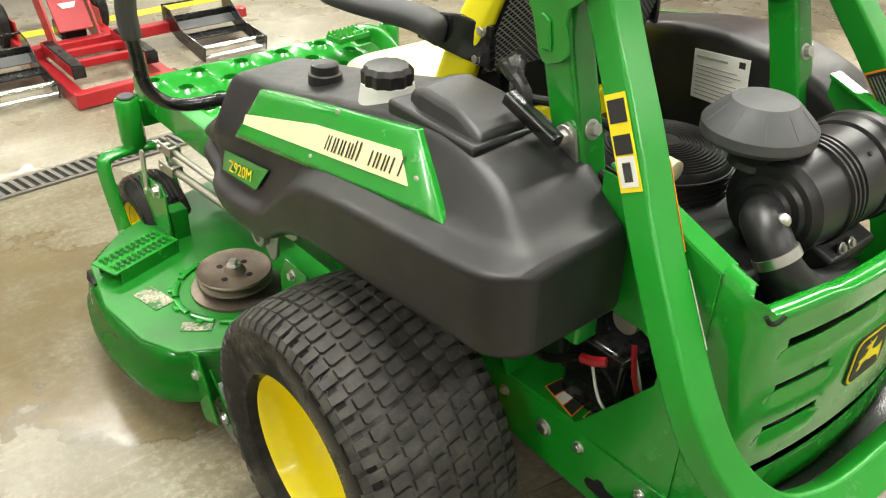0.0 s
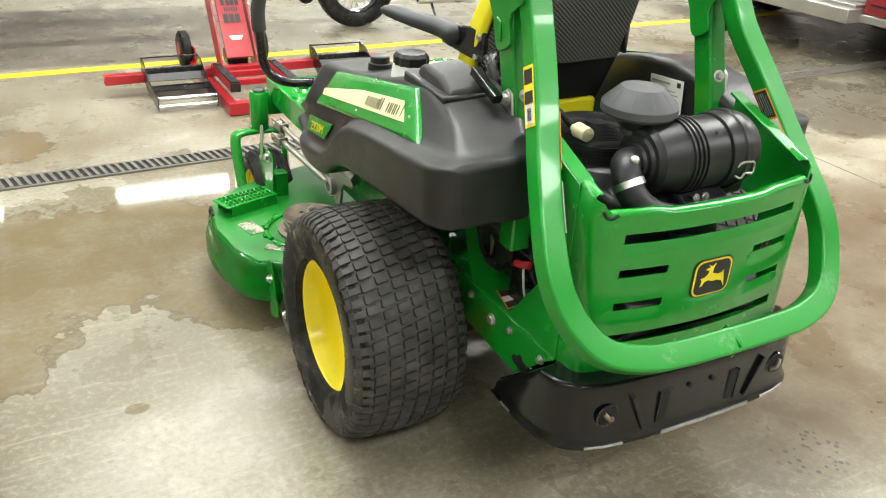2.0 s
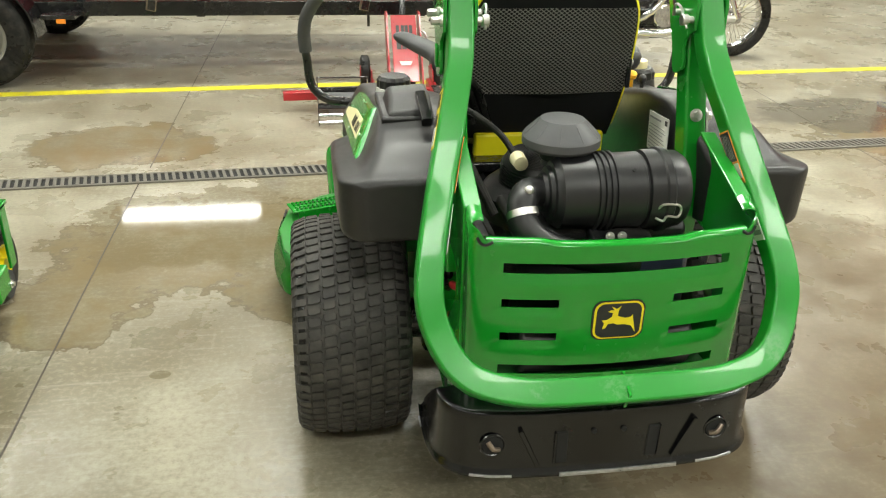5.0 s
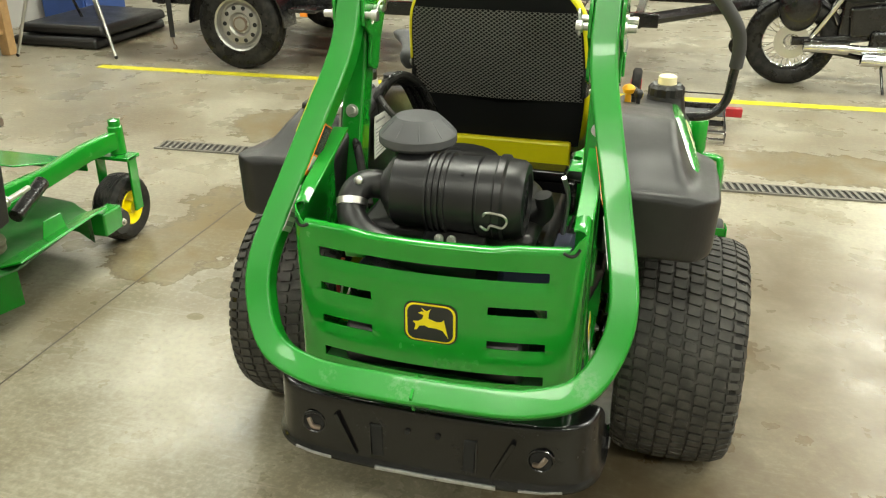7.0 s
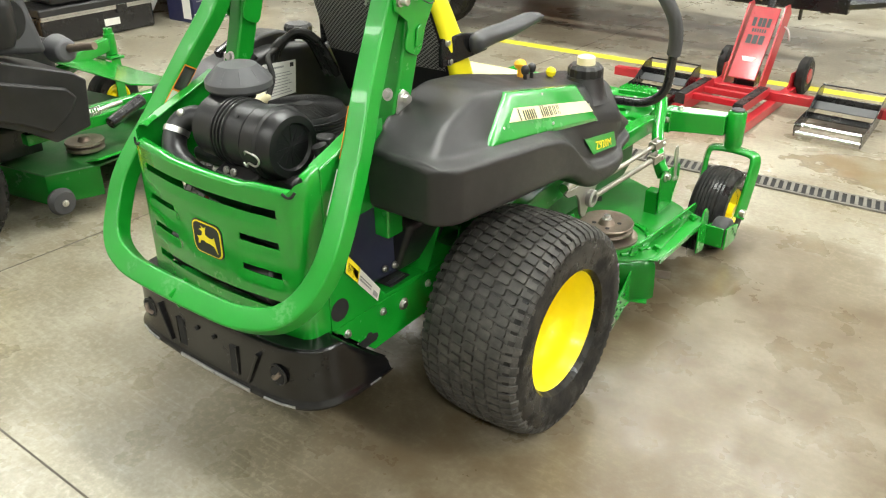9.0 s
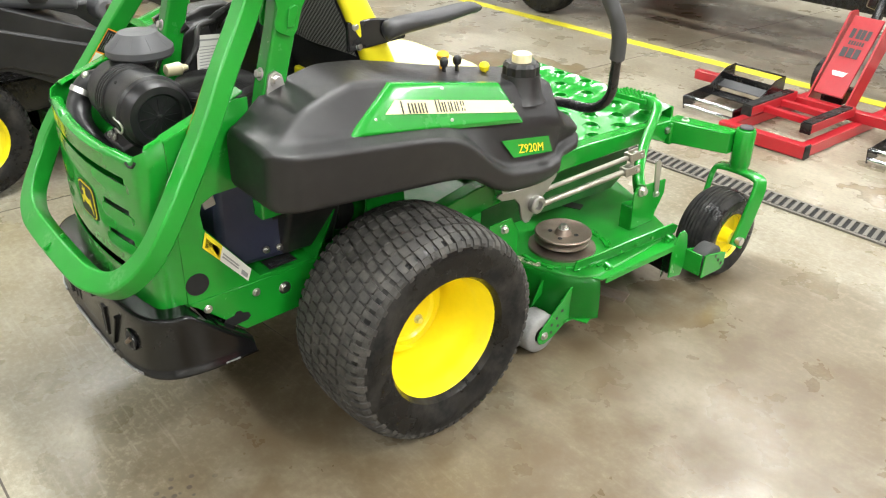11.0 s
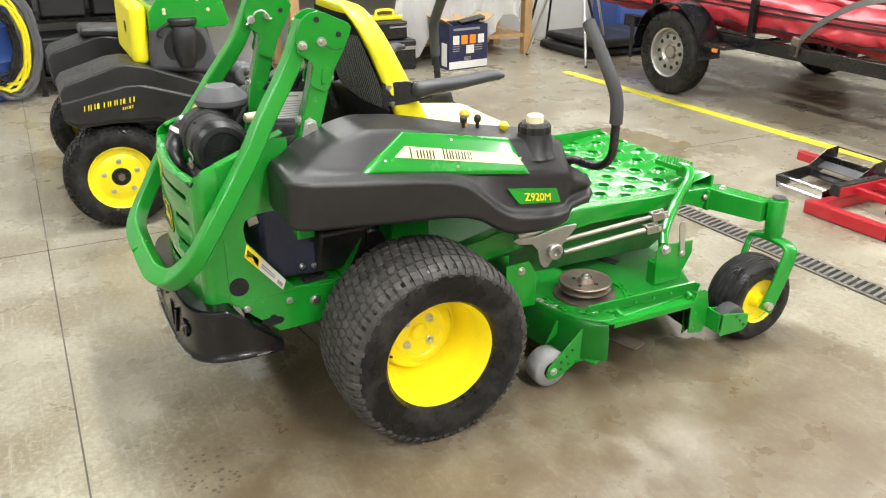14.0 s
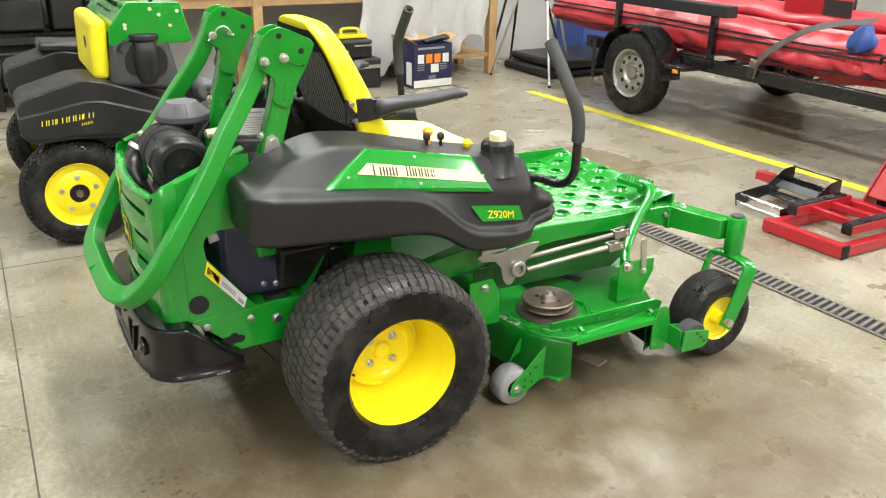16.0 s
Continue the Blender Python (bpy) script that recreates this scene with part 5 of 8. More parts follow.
for s in (-1, 1):
    part("cylinder_head", box((s * 0.22 + 0.02, -0.20, 0.58), (0.16, 0.17, 0.17), (0, s * 20, 0)), ENGINE, eng, bevel=0.015)
    for k in range(5):
        part("cooling_fin", box((s * (0.16 + 0.025 * k) + 0.02, -0.20, 0.60), (0.005, 0.20, 0.20), (0, s * 20, 0)), ENGINE, eng)
    part("rocker_cover", box((s * 0.285, -0.16, 0.59), (0.02, 0.12, 0.13)), BLACK_PAINT, eng, bevel=0.01)
part("muffler", cyl((-0.2, -0.60, 0.56), (0.2, -0.60, 0.56), 0.07, seg=24), ENGINE, mower, bevel=0.01)
part("engine_top_cover", box((0.0, -0.44, 0.80), (0.40, 0.22, 0.04)), ENGINE, eng, bevel=0.015)
YC, ZC = -0.520, 0.893
rings_ = [(-0.160, 0.028), (-0.157, 0.042), (-0.149, 0.045), (-0.147, 0.056), (-0.139, 0.060), (-0.137, 0.070), (-0.130, 0.074), (-0.124, 0.081), (-0.052, 0.083)]
for k in range(4):
    rings_ += [(-0.050 + 0.013 * k, 0.0835), (-0.0485 + 0.013 * k, 0.0885), (-0.0435 + 0.013 * k, 0.0885), (-0.042 + 0.013 * k, 0.0835)]
rings_ += [(0.058, 0.0845), (0.060, 0.081), (0.064, 0.081), (0.066, 0.0885), (0.098, 0.0895), (0.102, 0.094), (0.116, 0.094), (0.121, 0.087), (0.148, 0.085), (0.160, 0.077), (0.162, 0.06), (0.154, 0.055), (0.152, 0.02), (0.158, 0.0001)]
can = part("air_cleaner", lathe(rings_, (0.015, YC, ZC), "x", 48), CANISTER, mower, "black ribbed air cleaner canister", angle=35)
for k in range(6):
    t = math.pi * k / 6
    part("end_rib", box((0.1685, YC, ZC), (0.004, 0.0035, 0.10), (math.degrees(t), 0, 0)), CANISTER, can)
part("drain_hole", cyl((0.045, YC - 0.052, ZC + 0.064), (0.045, YC - 0.055, ZC + 0.0675), 0.004, seg=10), DARK, can)
part("canister_foot", box((0.03, YC - 0.035, ZC - 0.095), (0.14, 0.09, 0.05), (20, 0, 0)), ENGINE, can, bevel=0.008)
for xx in (0.0, 0.028):
    bolt((xx, YC - 0.075, ZC - 0.078), (0, -1, 0.4), 0.007, 0.006, can)
clip = [(0.075, -0.082, 0.004), (0.085, -0.092, 0.022), (0.118, -0.092, 0.020), (0.128, -0.088, 0.006), (0.120, -0.092, -0.008), (0.096, -0.094, -0.004), (0.088, -0.092, -0.016), (0.072, -0.088, -0.010)]
part("wire_clip", tube([(a + 0.02, YC + b, ZC + c - 0.022) for a, b, c in clip], 0.0028, 8, 4), STEEL, can, "bright wire clip")
pre = part("pre_cleaner", lathe([(0.985, 0.070), (0.978, 0.080), (0.986, 0.087), (1.002, 0.087), (1.007, 0.084), (1.036, 0.054), (1.041, 0.049), (1.043, 0.0001)], (-0.086, -0.455, 0.0), "z", 40), CAP_GREY, mower,
           "grey conical air pre-cleaner cap", angle=25)
part("stem", lathe([(0.94, 0.045), (0.95, 0.042), (0.955, 0.048), (0.985, 0.055)], (-0.086, -0.465, 0), "z", 28), PLASTIC, pre)
for k in range(10):
    t = 2 * math.pi * k / 10
    part("cap_rib", cyl((-0.086 + 0.083 * math.cos(t), -0.455 + 0.083 * math.sin(t), 1.007), (-0.086 + 0.054 * math.cos(t), -0.455 + 0.054 * math.sin(t), 1.035), 0.0016, seg=5), CAP_GREY, pre)
hose = part("intake_hose", tube([(-0.140, YC - 0.005, ZC + 0.004), (-0.176, YC - 0.022, ZC + 0.010), (-0.196, YC - 0.052, ZC - 0.003), (-0.195, YC - 0.080, ZC - 0.040), (-0.160, YC - 0.100, ZC - 0.075), (-0.09, YC - 0.106, ZC - 0.100), (0.0, YC - 0.095, ZC - 0.125),
                                 (0.06, YC - 0.05, ZC - 0.16)], 0.032, 20, 6), CANISTER, mower, "black rubber intake hose with steel clamp")
part("clamp", sweep([(-0.1985, YC - 0.063, ZC - 0.014), (-0.1968, YC - 0.072, ZC - 0.026)], ring(0.0348, 24)), STEEL, hose)
part("plug", ball((-0.184, YC - 0.056, ZC + 0.029), 0.011), STEEL, hose)
part("fuel_filter", lathe([(-0.03, 0.006), (-0.024, 0.017), (0.018, 0.019), (0.024, 0.012), (0.04, 0.008)], (-0.150, -0.345, 0.905), "y", 20), OFFWHITE, mower, "cream plastic fuel filter")
part("fuel_hose", tube([(-0.150, -0.31, 0.905), (-0.18, -0.26, 0.945), (-0.24, -0.22, 0.985), (-0.28, -0.15, 0.99)], 0.008, 10), RUBBER, mower)
part("black_hose", tube([(-0.27, -0.24, 0.99), (-0.29, -0.30, 0.94), (-0.26, -0.36, 0.88), (-0.22, -0.42, 0.80)], 0.011, 10), RUBBER, mower)
for k in range(3):
    part("control_hose", tube([(-0.16 - 0.022 * k, -0.02, 0.90), (-0.20 - 0.02 * k, -0.05, 1.00), (-0.245 - 0.012 * k, -0.09, 1.035 - 0.008 * k), (-0.285, -0.13 - 0.012 * k, 0.99), (-0.30, -0.16, 0.90)], 0.012, 10), RUBBER, mower)
part("hose_elbow", tube([(0.165, -0.44, 0.80), (0.205, -0.45, 0.84), (0.200, -0.46, 0.885)], 0.020, 12), PLASTIC, mower)
part("oil_cap", cyl((0.12, -0.36, 0.835), (0.12, -0.36, 0.865), 0.026, seg=20), PLASTIC, mower, bevel=0.004)
part("dipstick", tube([(0.235, -0.33, 0.74), (0.245, -0.35, 0.84), (0.235, -0.38, 0.90)], 0.006, 8), STEEL, mower)
# panel behind the seat with a printed notice
part("seat_pan", box((0.0, 0.02, 0.70), (0.46, 0.03, 0.10)), BLACK_PAINT, mower, bevel=0.01)

# rear bumper
def bumper():
    ctrl = [(0.0, -0.728), (0.10, -0.727), (0.20, -0.722), (0.280, -0.712), (0.336, -0.690), (0.370, -0.650), (0.383, -0.595), (0.386, -0.54), (0.385, -0.49), (0.381, -0.435)]
    plan = smooth_path([(-x, y, 0) for x, y in ctrl[:0:-1]] + [(x, y, 0) for x, y in ctrl], 5)
    bm = bmesh.new()
    rows = []
    for i, p in enumerate(plan):
        t = (plan[min(i + 1, len(plan) - 1)] - plan[max(i - 1, 0)]).normalized()
        n = Vector((t.y, -t.x, 0))
        f = max(0.0, min(1.0, (p.y + 0.600) / 0.165))
        zt = 0.450 - 0.140 * f
        zb = 0.284 - 0.002 * f
        w = 0.10 * max(0.0, 1 - 3 * f) + 0.012
        hgt = zt - zb
        prof = [(-w, zt + 0.004), (-0.014, zt + 0.004), (-0.006, zt + 0.002), (-0.002, zt - 0.004), (-0.001, zt - hgt * 0.12), (0.000, zt - hgt * 0.5), (0.002, zb + min(0.03, hgt * 0.4)),
                (0.008, zb + 0.016 * min(1.0, hgt * 8)), (0.014, zb + 0.008), (0.013, zb + 0.002), (0.004, zb - 0.002), (-0.02, zb - 0.002)]
        rows.append([bm.verts.new(p + n * a + Vector((0, 0, z))) for a, z in prof])
    for r0, r1 in zip(rows, rows[1:]):
        for i in range(len(r0) - 1):
            bm.faces.new((r0[i], r1[i], r1[i + 1], r0[i + 1]))
    bmesh.ops.recalc_face_normals(bm, faces=bm.faces)
    bmesh.ops.solidify(bm, geom=bm.faces, thickness=0.004)
    return part("rear_bumper", bm, BUMPER_PAINT, mower, "black steel rear bumper with scuffed lower edge", angle=60, weighted=True)


bump = bumper()
for s in (-1, 1):
    part("slot", box((s * 0.107, -0.7265, 0.358), (0.028, 0.008, 0.086), (0, s * 2, 0)), DARK, bump, bevel=0.003)
    part("slot_edge", box((s * 0.123, -0.7275, 0.358), (0.004, 0.011, 0.086)), BLACK_PAINT, bump, bevel=0.0015)
    part("hook_hole", lathe([(-0.0035, 0.0001), (-0.0035, 0.024), (0.012, 0.023), (0.012, 0.0001)], (s * 0.264, -0.7160, 0.371), "y", 24, caps=False), DARK, bump)
    part("hook_ring", lathe([(-0.001, 0.031), (-0.004, 0.030), (-0.005, 0.027), (-0.001, 0.023)], (s * 0.264, -0.7160, 0.371), "y", 28, caps=False), BLACK_PAINT, bump)
    part("hook", tube([(s * 0.250, -0.720, 0.360), (s * 0.264, -0.727, 0.367), (s * 0.276, -0.720, 0.382)], 0.006, 8), WORN_STEEL, bump)
    part("bolt_hole", cyl((s * 0.035, -0.7325, 0.398), (s * 0.035, -0.722, 0.398), 0.0065, seg=12), DARK, bump)
    part("rib", sweep([(s * 0.160, -0.727, 0.312), (s * 0.205, -0.724, 0.412)], rect(0.016, 0.010, 0.003)), BUMPER_PAINT, bump, bevel=0.0)
    part("scuffed_corner", sweep([(s * 0.22, -0.7345, 0.2915), (s * 0.270, -0.7285, 0.2915), (s * 0.315, -0.716, 0.2915)], rect(0.005, 0.007, 0.002)), SCUFF, bump, "bare scuffed metal edge")
    part("scuffed_flank", sweep([(s * 0.4003, -0.530, 0.2912), (s * 0.4005, -0.515, 0.2912), (s * 0.4000, -0.490, 0.2912)], rect(0.004, 0.004, 0.001)), SCUFF, bump, "bare scuffed metal edge")
part("scuffed_edge", sweep([(-0.11, -0.7408, 0.2915), (0.04, -0.7418, 0.2918), (0.17, -0.7385, 0.2915)], rect(0.006, 0.011, 0.002)), SCUFF, bump, "bare scuffed metal edge")

# mower deck
DECK = [(-0.755, 0.60), (-0.775, 0.78), (-0.74, 0.98), (-0.62, 1.10), (-0.40, 1.20), (-0.12, 1.30), (0.12, 1.30), (0.36, 1.20), (0.56, 1.10), (0.62, 1.00), (0.650, 0.645), (0.634, 0.612),
        (0.585, 0.565), (0.50, 0.522), (0.40, 0.492), (0.20, 0.48), (0.0, 0.44), (-0.2, 0.46), (-0.42, 0.40), (-0.60, 0.44), (-0.71, 0.50)]
deck = part("mower_deck", slab(DECK, "z", 0.238, 0.012), GREEN_DECK, mower, "green steel mower deck", bevel=0.0055, segs=3)


def skirt(pts, zt, zb, name, flare=0.0):
    bm = bmesh.new()
    rows = []
    c = Vector((-0.05, 0.8, 0))
    for x, y in pts:
        d = (Vector((x, y, 0)) - c).normalized() * flare
        left = min(1.0, max(0.0, -x / 0.3))
        low = zb + 0.020 * left
        prof = [(-2.0, zt + 0.0055), (-1.1, zt + 0.005), (-0.35, zt + 0.002), (0.2, zt - 0.006), (0.55, zt - 0.018), (0.75, zt - 0.034), (0.95, low + 0.056), (1.0 + 0.55 * left, low + 0.044), (1.0 + 0.60 * left, low)]
        rows.append([bm.verts.new((x + d.x * k, y + d.y * k, z)) for k, z in prof])
    for a, b in zip(rows, rows[1:]):
        for k in range(len(a) - 1):
            bm.faces.new((a[k], b[k], b[k + 1], a[k + 1]))
    bmesh.ops.solidify(bm, geom=bm.faces, thickness=0.006)
    return part(name, bm, GREEN, deck, angle=60)


order = DECK[10:] + DECK[:10]
dense = [(p.x, p.y) for p in smooth_path([(x, y, 0) for x, y in order], 4)]
skirt(dense, 0.243, 0.096, "deck_skirt", 0.016)
# chute opening: upright flange, apron, end bracket with its roller, and the dark baffle inside
up = part("chute_flange", loft([[(0.572, 0.60, 0.246), (0.578, 0.60, 0.246), (0.590, 0.60, 0.286), (0.584, 0.60, 0.288)], [(0.584, 0.66, 0.246), (0.590, 0.66, 0.246), (0.606, 0.66, 0.294), (0.600, 0.66, 0.296)],
                                [(0.604, 1.05, 0.246), (0.610, 1.05, 0.246), (0.626, 1.05, 0.300), (0.620, 1.05, 0.302)], [(0.606, 1.085, 0.246), (0.612, 1.085, 0.246), (0.622, 1.085, 0.280), (0.616, 1.085, 0.282)]]), GREEN, deck, bevel=0.0015)
part("chute_apron", slab([(0.588, 0.60), (0.640, 0.622), (0.668, 0.640), (0.668, 0.668), (0.672, 1.02), (0.664, 1.045), (0.650, 1.06), (0.606, 1.08)], "z", 0.240, 0.006), GREEN, deck, bevel=0.0015)
part("apron_lip", box((0.670, 0.845, 0.234), (0.004, 0.38, 0.016)), GREEN, deck)
for y in (0.70, 1.02):
    tb = part("flange_clip", box((0.634, y, 0.256), (0.026, 0.016, 0.022), (0, 20, 0)), GREEN, deck, bevel=0.003)
    part("clip_bolt", cyl((0.640, y - 0.016, 0.250), (0.640, y + 0.016, 0.250), 0.006, seg=8), GREEN, tb)
for y in (0.79, 0.87, 0.95):
    part("flange_bolt", cyl((0.611, y, 0.272), (0.618, y, 0.274), 0.006, seg=8), GREEN, up)
# sheet below the deck top, with the shade put into its colour
part("under_deck", box((0.30, 0.85, 0.226), (0.60, 0.40, 0.008)), GREEN_SHADED, deck)
part("chute_baffle", loft([[(0.20, 1.075, 0.105), (0.20, 1.083, 0.105), (0.20, 1.083, 0.236), (0.20, 1.075, 0.236)], [(0.655, 1.015, 0.125), (0.655, 1.023, 0.125), (0.655, 1.023, 0.236), (0.655, 1.015, 0.236)]]), BLACK_PAINT, deck, "black inner chute baffle")
part("blade_tip", box((0.56, 0.75, 0.115), (0.22, 0.06, 0.006), (0, 0, 20)), WORN_STEEL, deck, "worn steel blade tip")
part("chute_foot", box((0.622, 0.600, 0.0955), (0.075, 0.050, 0.006), (0, 0, 20)), GREEN, deck, bevel=0.001)
rb_plate = [(1.005, 0.118), (1.072, 0.106), (1.086, 0.140), (1.196, 0.128), (1.214, 0.142), (1.214, 0.184), (1.128, 0.198), (1.092, 0.206), (1.078, 0.270), (1.060, 0.288), (1.034, 0.286), (1.005, 0.230)]
part("roller_bracket", slab(rb_plate, "x", 0.664, 0.007), GREEN, deck, bevel=0.002)
part("roller_bracket", slab([(1.090, 0.120), (1.200, 0.118), (1.222, 0.136), (1.222, 0.182), (1.200, 0.190), (1.120, 0.206), (1.095, 0.206)], "x", 0.738, 0.007), GREEN, deck, bevel=0.002)
part("bracket_web", box((0.700, 1.088, 0.168), (0.070, 0.007, 0.080)), GREEN, deck, bevel=0.001)
for yy, zz in ((1.18, 0.165), (1.20, 0.145), (1.16, 0.185)):
    part("adjust_hole", cyl((0.742, yy, zz), (0.7462, yy, zz), 0.006, seg=10), DARK, deck)
for x, y, z, r, w in ((0.702, 1.165, 0.160, 0.058, 0.060), (0.560, 0.455, 0.070, 0.070, 0.075), (-0.62, 0.385, 0.10, 0.085, 0.07)):
    sx = 1 if x > 0 else -1
    g = part("anti_scalp_roller", lathe([(-w * 0.34, 0.0001), (-w * 0.34, r * 0.40), (-w / 2, r * 0.46), (-w / 2, r * 0.86), (-w * 0.4, r * 0.97), (0, r), (w * 0.4, r * 0.97), (w / 2, r * 0.86), (w / 2, r * 0.46), (w * 0.34, r * 0.40), (w * 0.34, 0.0001)], (x, y, z), "x", 32), GRIP if y > 1 else ROLLER_GREY, deck, "dark plastic anti-scalp roller" if y > 1 else "grey worn anti-scalp roller", angle=50)
    part("roller_core", cyl((x - w * 0.42, y, z), (x + w * 0.42, y, z), r * 0.40, seg=20), DARK, g)
    if y > 1:
        continue
    ax = x + (w / 2 + 0.004) * sx
    arm = part("roller_arm", slab([(y - 0.028, z - 0.008), (y - 0.020, z - 0.026), (y + 0.004, z - 0.032), (y + 0.045, z - 0.018), (y + 0.105, z + 0.018), (y + 0.122, z + 0.024), (y + 0.130, z + 0.130), (y + 0.118, z + 0.146), (y + 0.104, z + 0.136), (y + 0.015, z + 0.052), (y - 0.022, z + 0.018)], "x", ax, 0.006), GREEN, deck, bevel=0.0015)
    for dy, dz in ((0.030, 0.030), (0.052, 0.048), (0.075, 0.068), (0.030, 0.002), (0.060, 0.016)):
        part("adjust_hole", cyl((ax - 0.001, y + dy, z + dz), (ax + 0.0072, y + dy, z + dz), 0.0055, seg=10), DARK, arm)
    part("arm_foot", box((ax - sx * 0.02, y + 0.112, z + 0.0185), (0.060, 0.05, 0.006)), GREEN, arm, bevel=0.001)
    part("arm_gusset", slab([(y + 0.02, z + 0.06), (y + 0.075, z + 0.10), (y + 0.075, z + 0.145), (y + 0.06, z + 0.145)], "x", x - sx * (w / 2 + 0.006), 0.006), GREEN, deck, bevel=0.001)
    bolt((ax + 0.006 * sx, y, z), (sx, 0, 0), 0.010, 0.008, deck)
for s in (-1, 1):
    c = (0.440 if s > 0 else -0.475, 0.690 if s > 0 else 0.655, 0.0)
    pl = part("spindle_pulley", lathe([(0.272, 0.03), (0.274, 0.088), (0.279, 0.095), (0.284, 0.093), (0.292, 0.078), (0.300, 0.094), (0.306, 0.097), (0.310, 0.094), (0.302, 0.075), (0.301, 0.03), (0.318, 0.022), (0.322, 0.0001)], c, "z", 48),
              WORN_STEEL, deck, "rusty bare-steel belt pulley")
    bolt((c[0], c[1], 0.320), (0, 0, 1), 0.012, 0.014, pl)
    for k in range(4):
        t = radians(30 + 90 * k)
        part("pulley_hole", cyl((c[0] + 0.045 * math.cos(t), c[1] + 0.045 * math.sin(t), 0.296), (c[0] + 0.045 * math.cos(t), c[1] + 0.045 * math.sin(t), 0.3030), 0.008, seg=10), DARK, pl)
    part("spindle_housing", lathe([(0.25, 0.115), (0.258, 0.115), (0.262, 0.06), (0.272, 0.05)], c, "z", 30), WORN_STEEL, deck)
    # low ring of guard tabs round the pulley
    for k in range(7):
        a0 = -102 + 30 * k
        seg = []
        for a in range(a0, a0 + 27, 4):
            t = radians(a if s > 0 else 180 - a)
            seg.append((c[0] + 0.154 * math.cos(t), c[1] + 0.154 * math.sin(t), 0.2535))
        gd = part("belt_guard", sweep(seg, rect(0.016, 0.010, 0.003)), GREEN, deck, angle=40)
        m_ = seg[3]
        part("guard_tab", box((m_[0] + 0.012 * (m_[0] - c[0]) / 0.154, m_[1] + 0.012 * (m_[1] - c[1]) / 0.154, 0.2535), (0.012, 0.020, 0.007), (0, 0, math.degrees(math.atan2(m_[1] - c[1], m_[0] - c[0])))), GREEN, gd, bevel=0.0015)
part("skirt_bracket", slab([(0.432, 0.272), (0.470, 0.262), (0.502, 0.206), (0.445, 0.066), (0.375, 0.098)], "x", -0.690, 0.006), GREEN, deck, bevel=0.0015)
bolt((-0.691, 0.455, 0.20), (-1, 0, 0), 0.009, 0.008, deck)
# tread plate on the closed side
stp = part("deck_step", box((-0.633, 0.917, 0.287), (0.212, 0.098, 0.006), (0, 0, 18)), GREEN, deck, "toothed green deck step plate", bevel=0.002)
ca, sa = math.cos(radians(18)), math.sin(radians(18))


def step_at(u, w):
    return -0.633 + u * ca - w * sa, 0.917 + u * sa + w * ca


for w in (-0.046, 0.046):
    x, y = step_at(0.008, w)
    part("step_leg", box((x, y, 0.267), (0.190, 0.005, 0.036), (0, 0, 18)), GREEN, stp)
for w in (-0.024, 0.022):
    x, y = step_at(0.0, w)
    part("step_slot", box((x, y, 0.2895), (0.176, 0.010, 0.003), (0, 0, 18)), DARK, stp)
    for i in range(11):
        for q in (-0.010, 0.010):
            x, y = step_at(-0.086 + i * 0.0172, w + q)
            part("step_tooth", cyl((x, y, 0.2898), (x, y, 0.2975), 0.0068, 0.0045, seg=6), GREEN, stp)
part("edge_flap", box((-0.757, 0.925, 0.240), (0.008, 0.075, 0.024), (0, 12, -6)), RUBBER, deck, "black rubber edge flap")
part("deck_label", box((0.230, 0.950, 0.2515), (0.10, 0.045, 0.002), (0, 0, 25)), INK, deck, "dark printed label")
part("deck_label", box((0.420, 0.515, 0.2515), (0.15, 0.026, 0.002), (0, 0, 18)), WORN_LABEL, deck, "faded paper label")
part("deck_label", box((-0.665, 0.735, 0.2515), (0.055, 0.10, 0.002), (0, 0, 12)), WORN_LABEL, deck, "faded paper label")
part("deck_label", box((-0.630, 0.560, 0.2515), (0.075, 0.035, 0.002), (0, 0, -35)), WORN_LABEL, deck, "faded paper label")

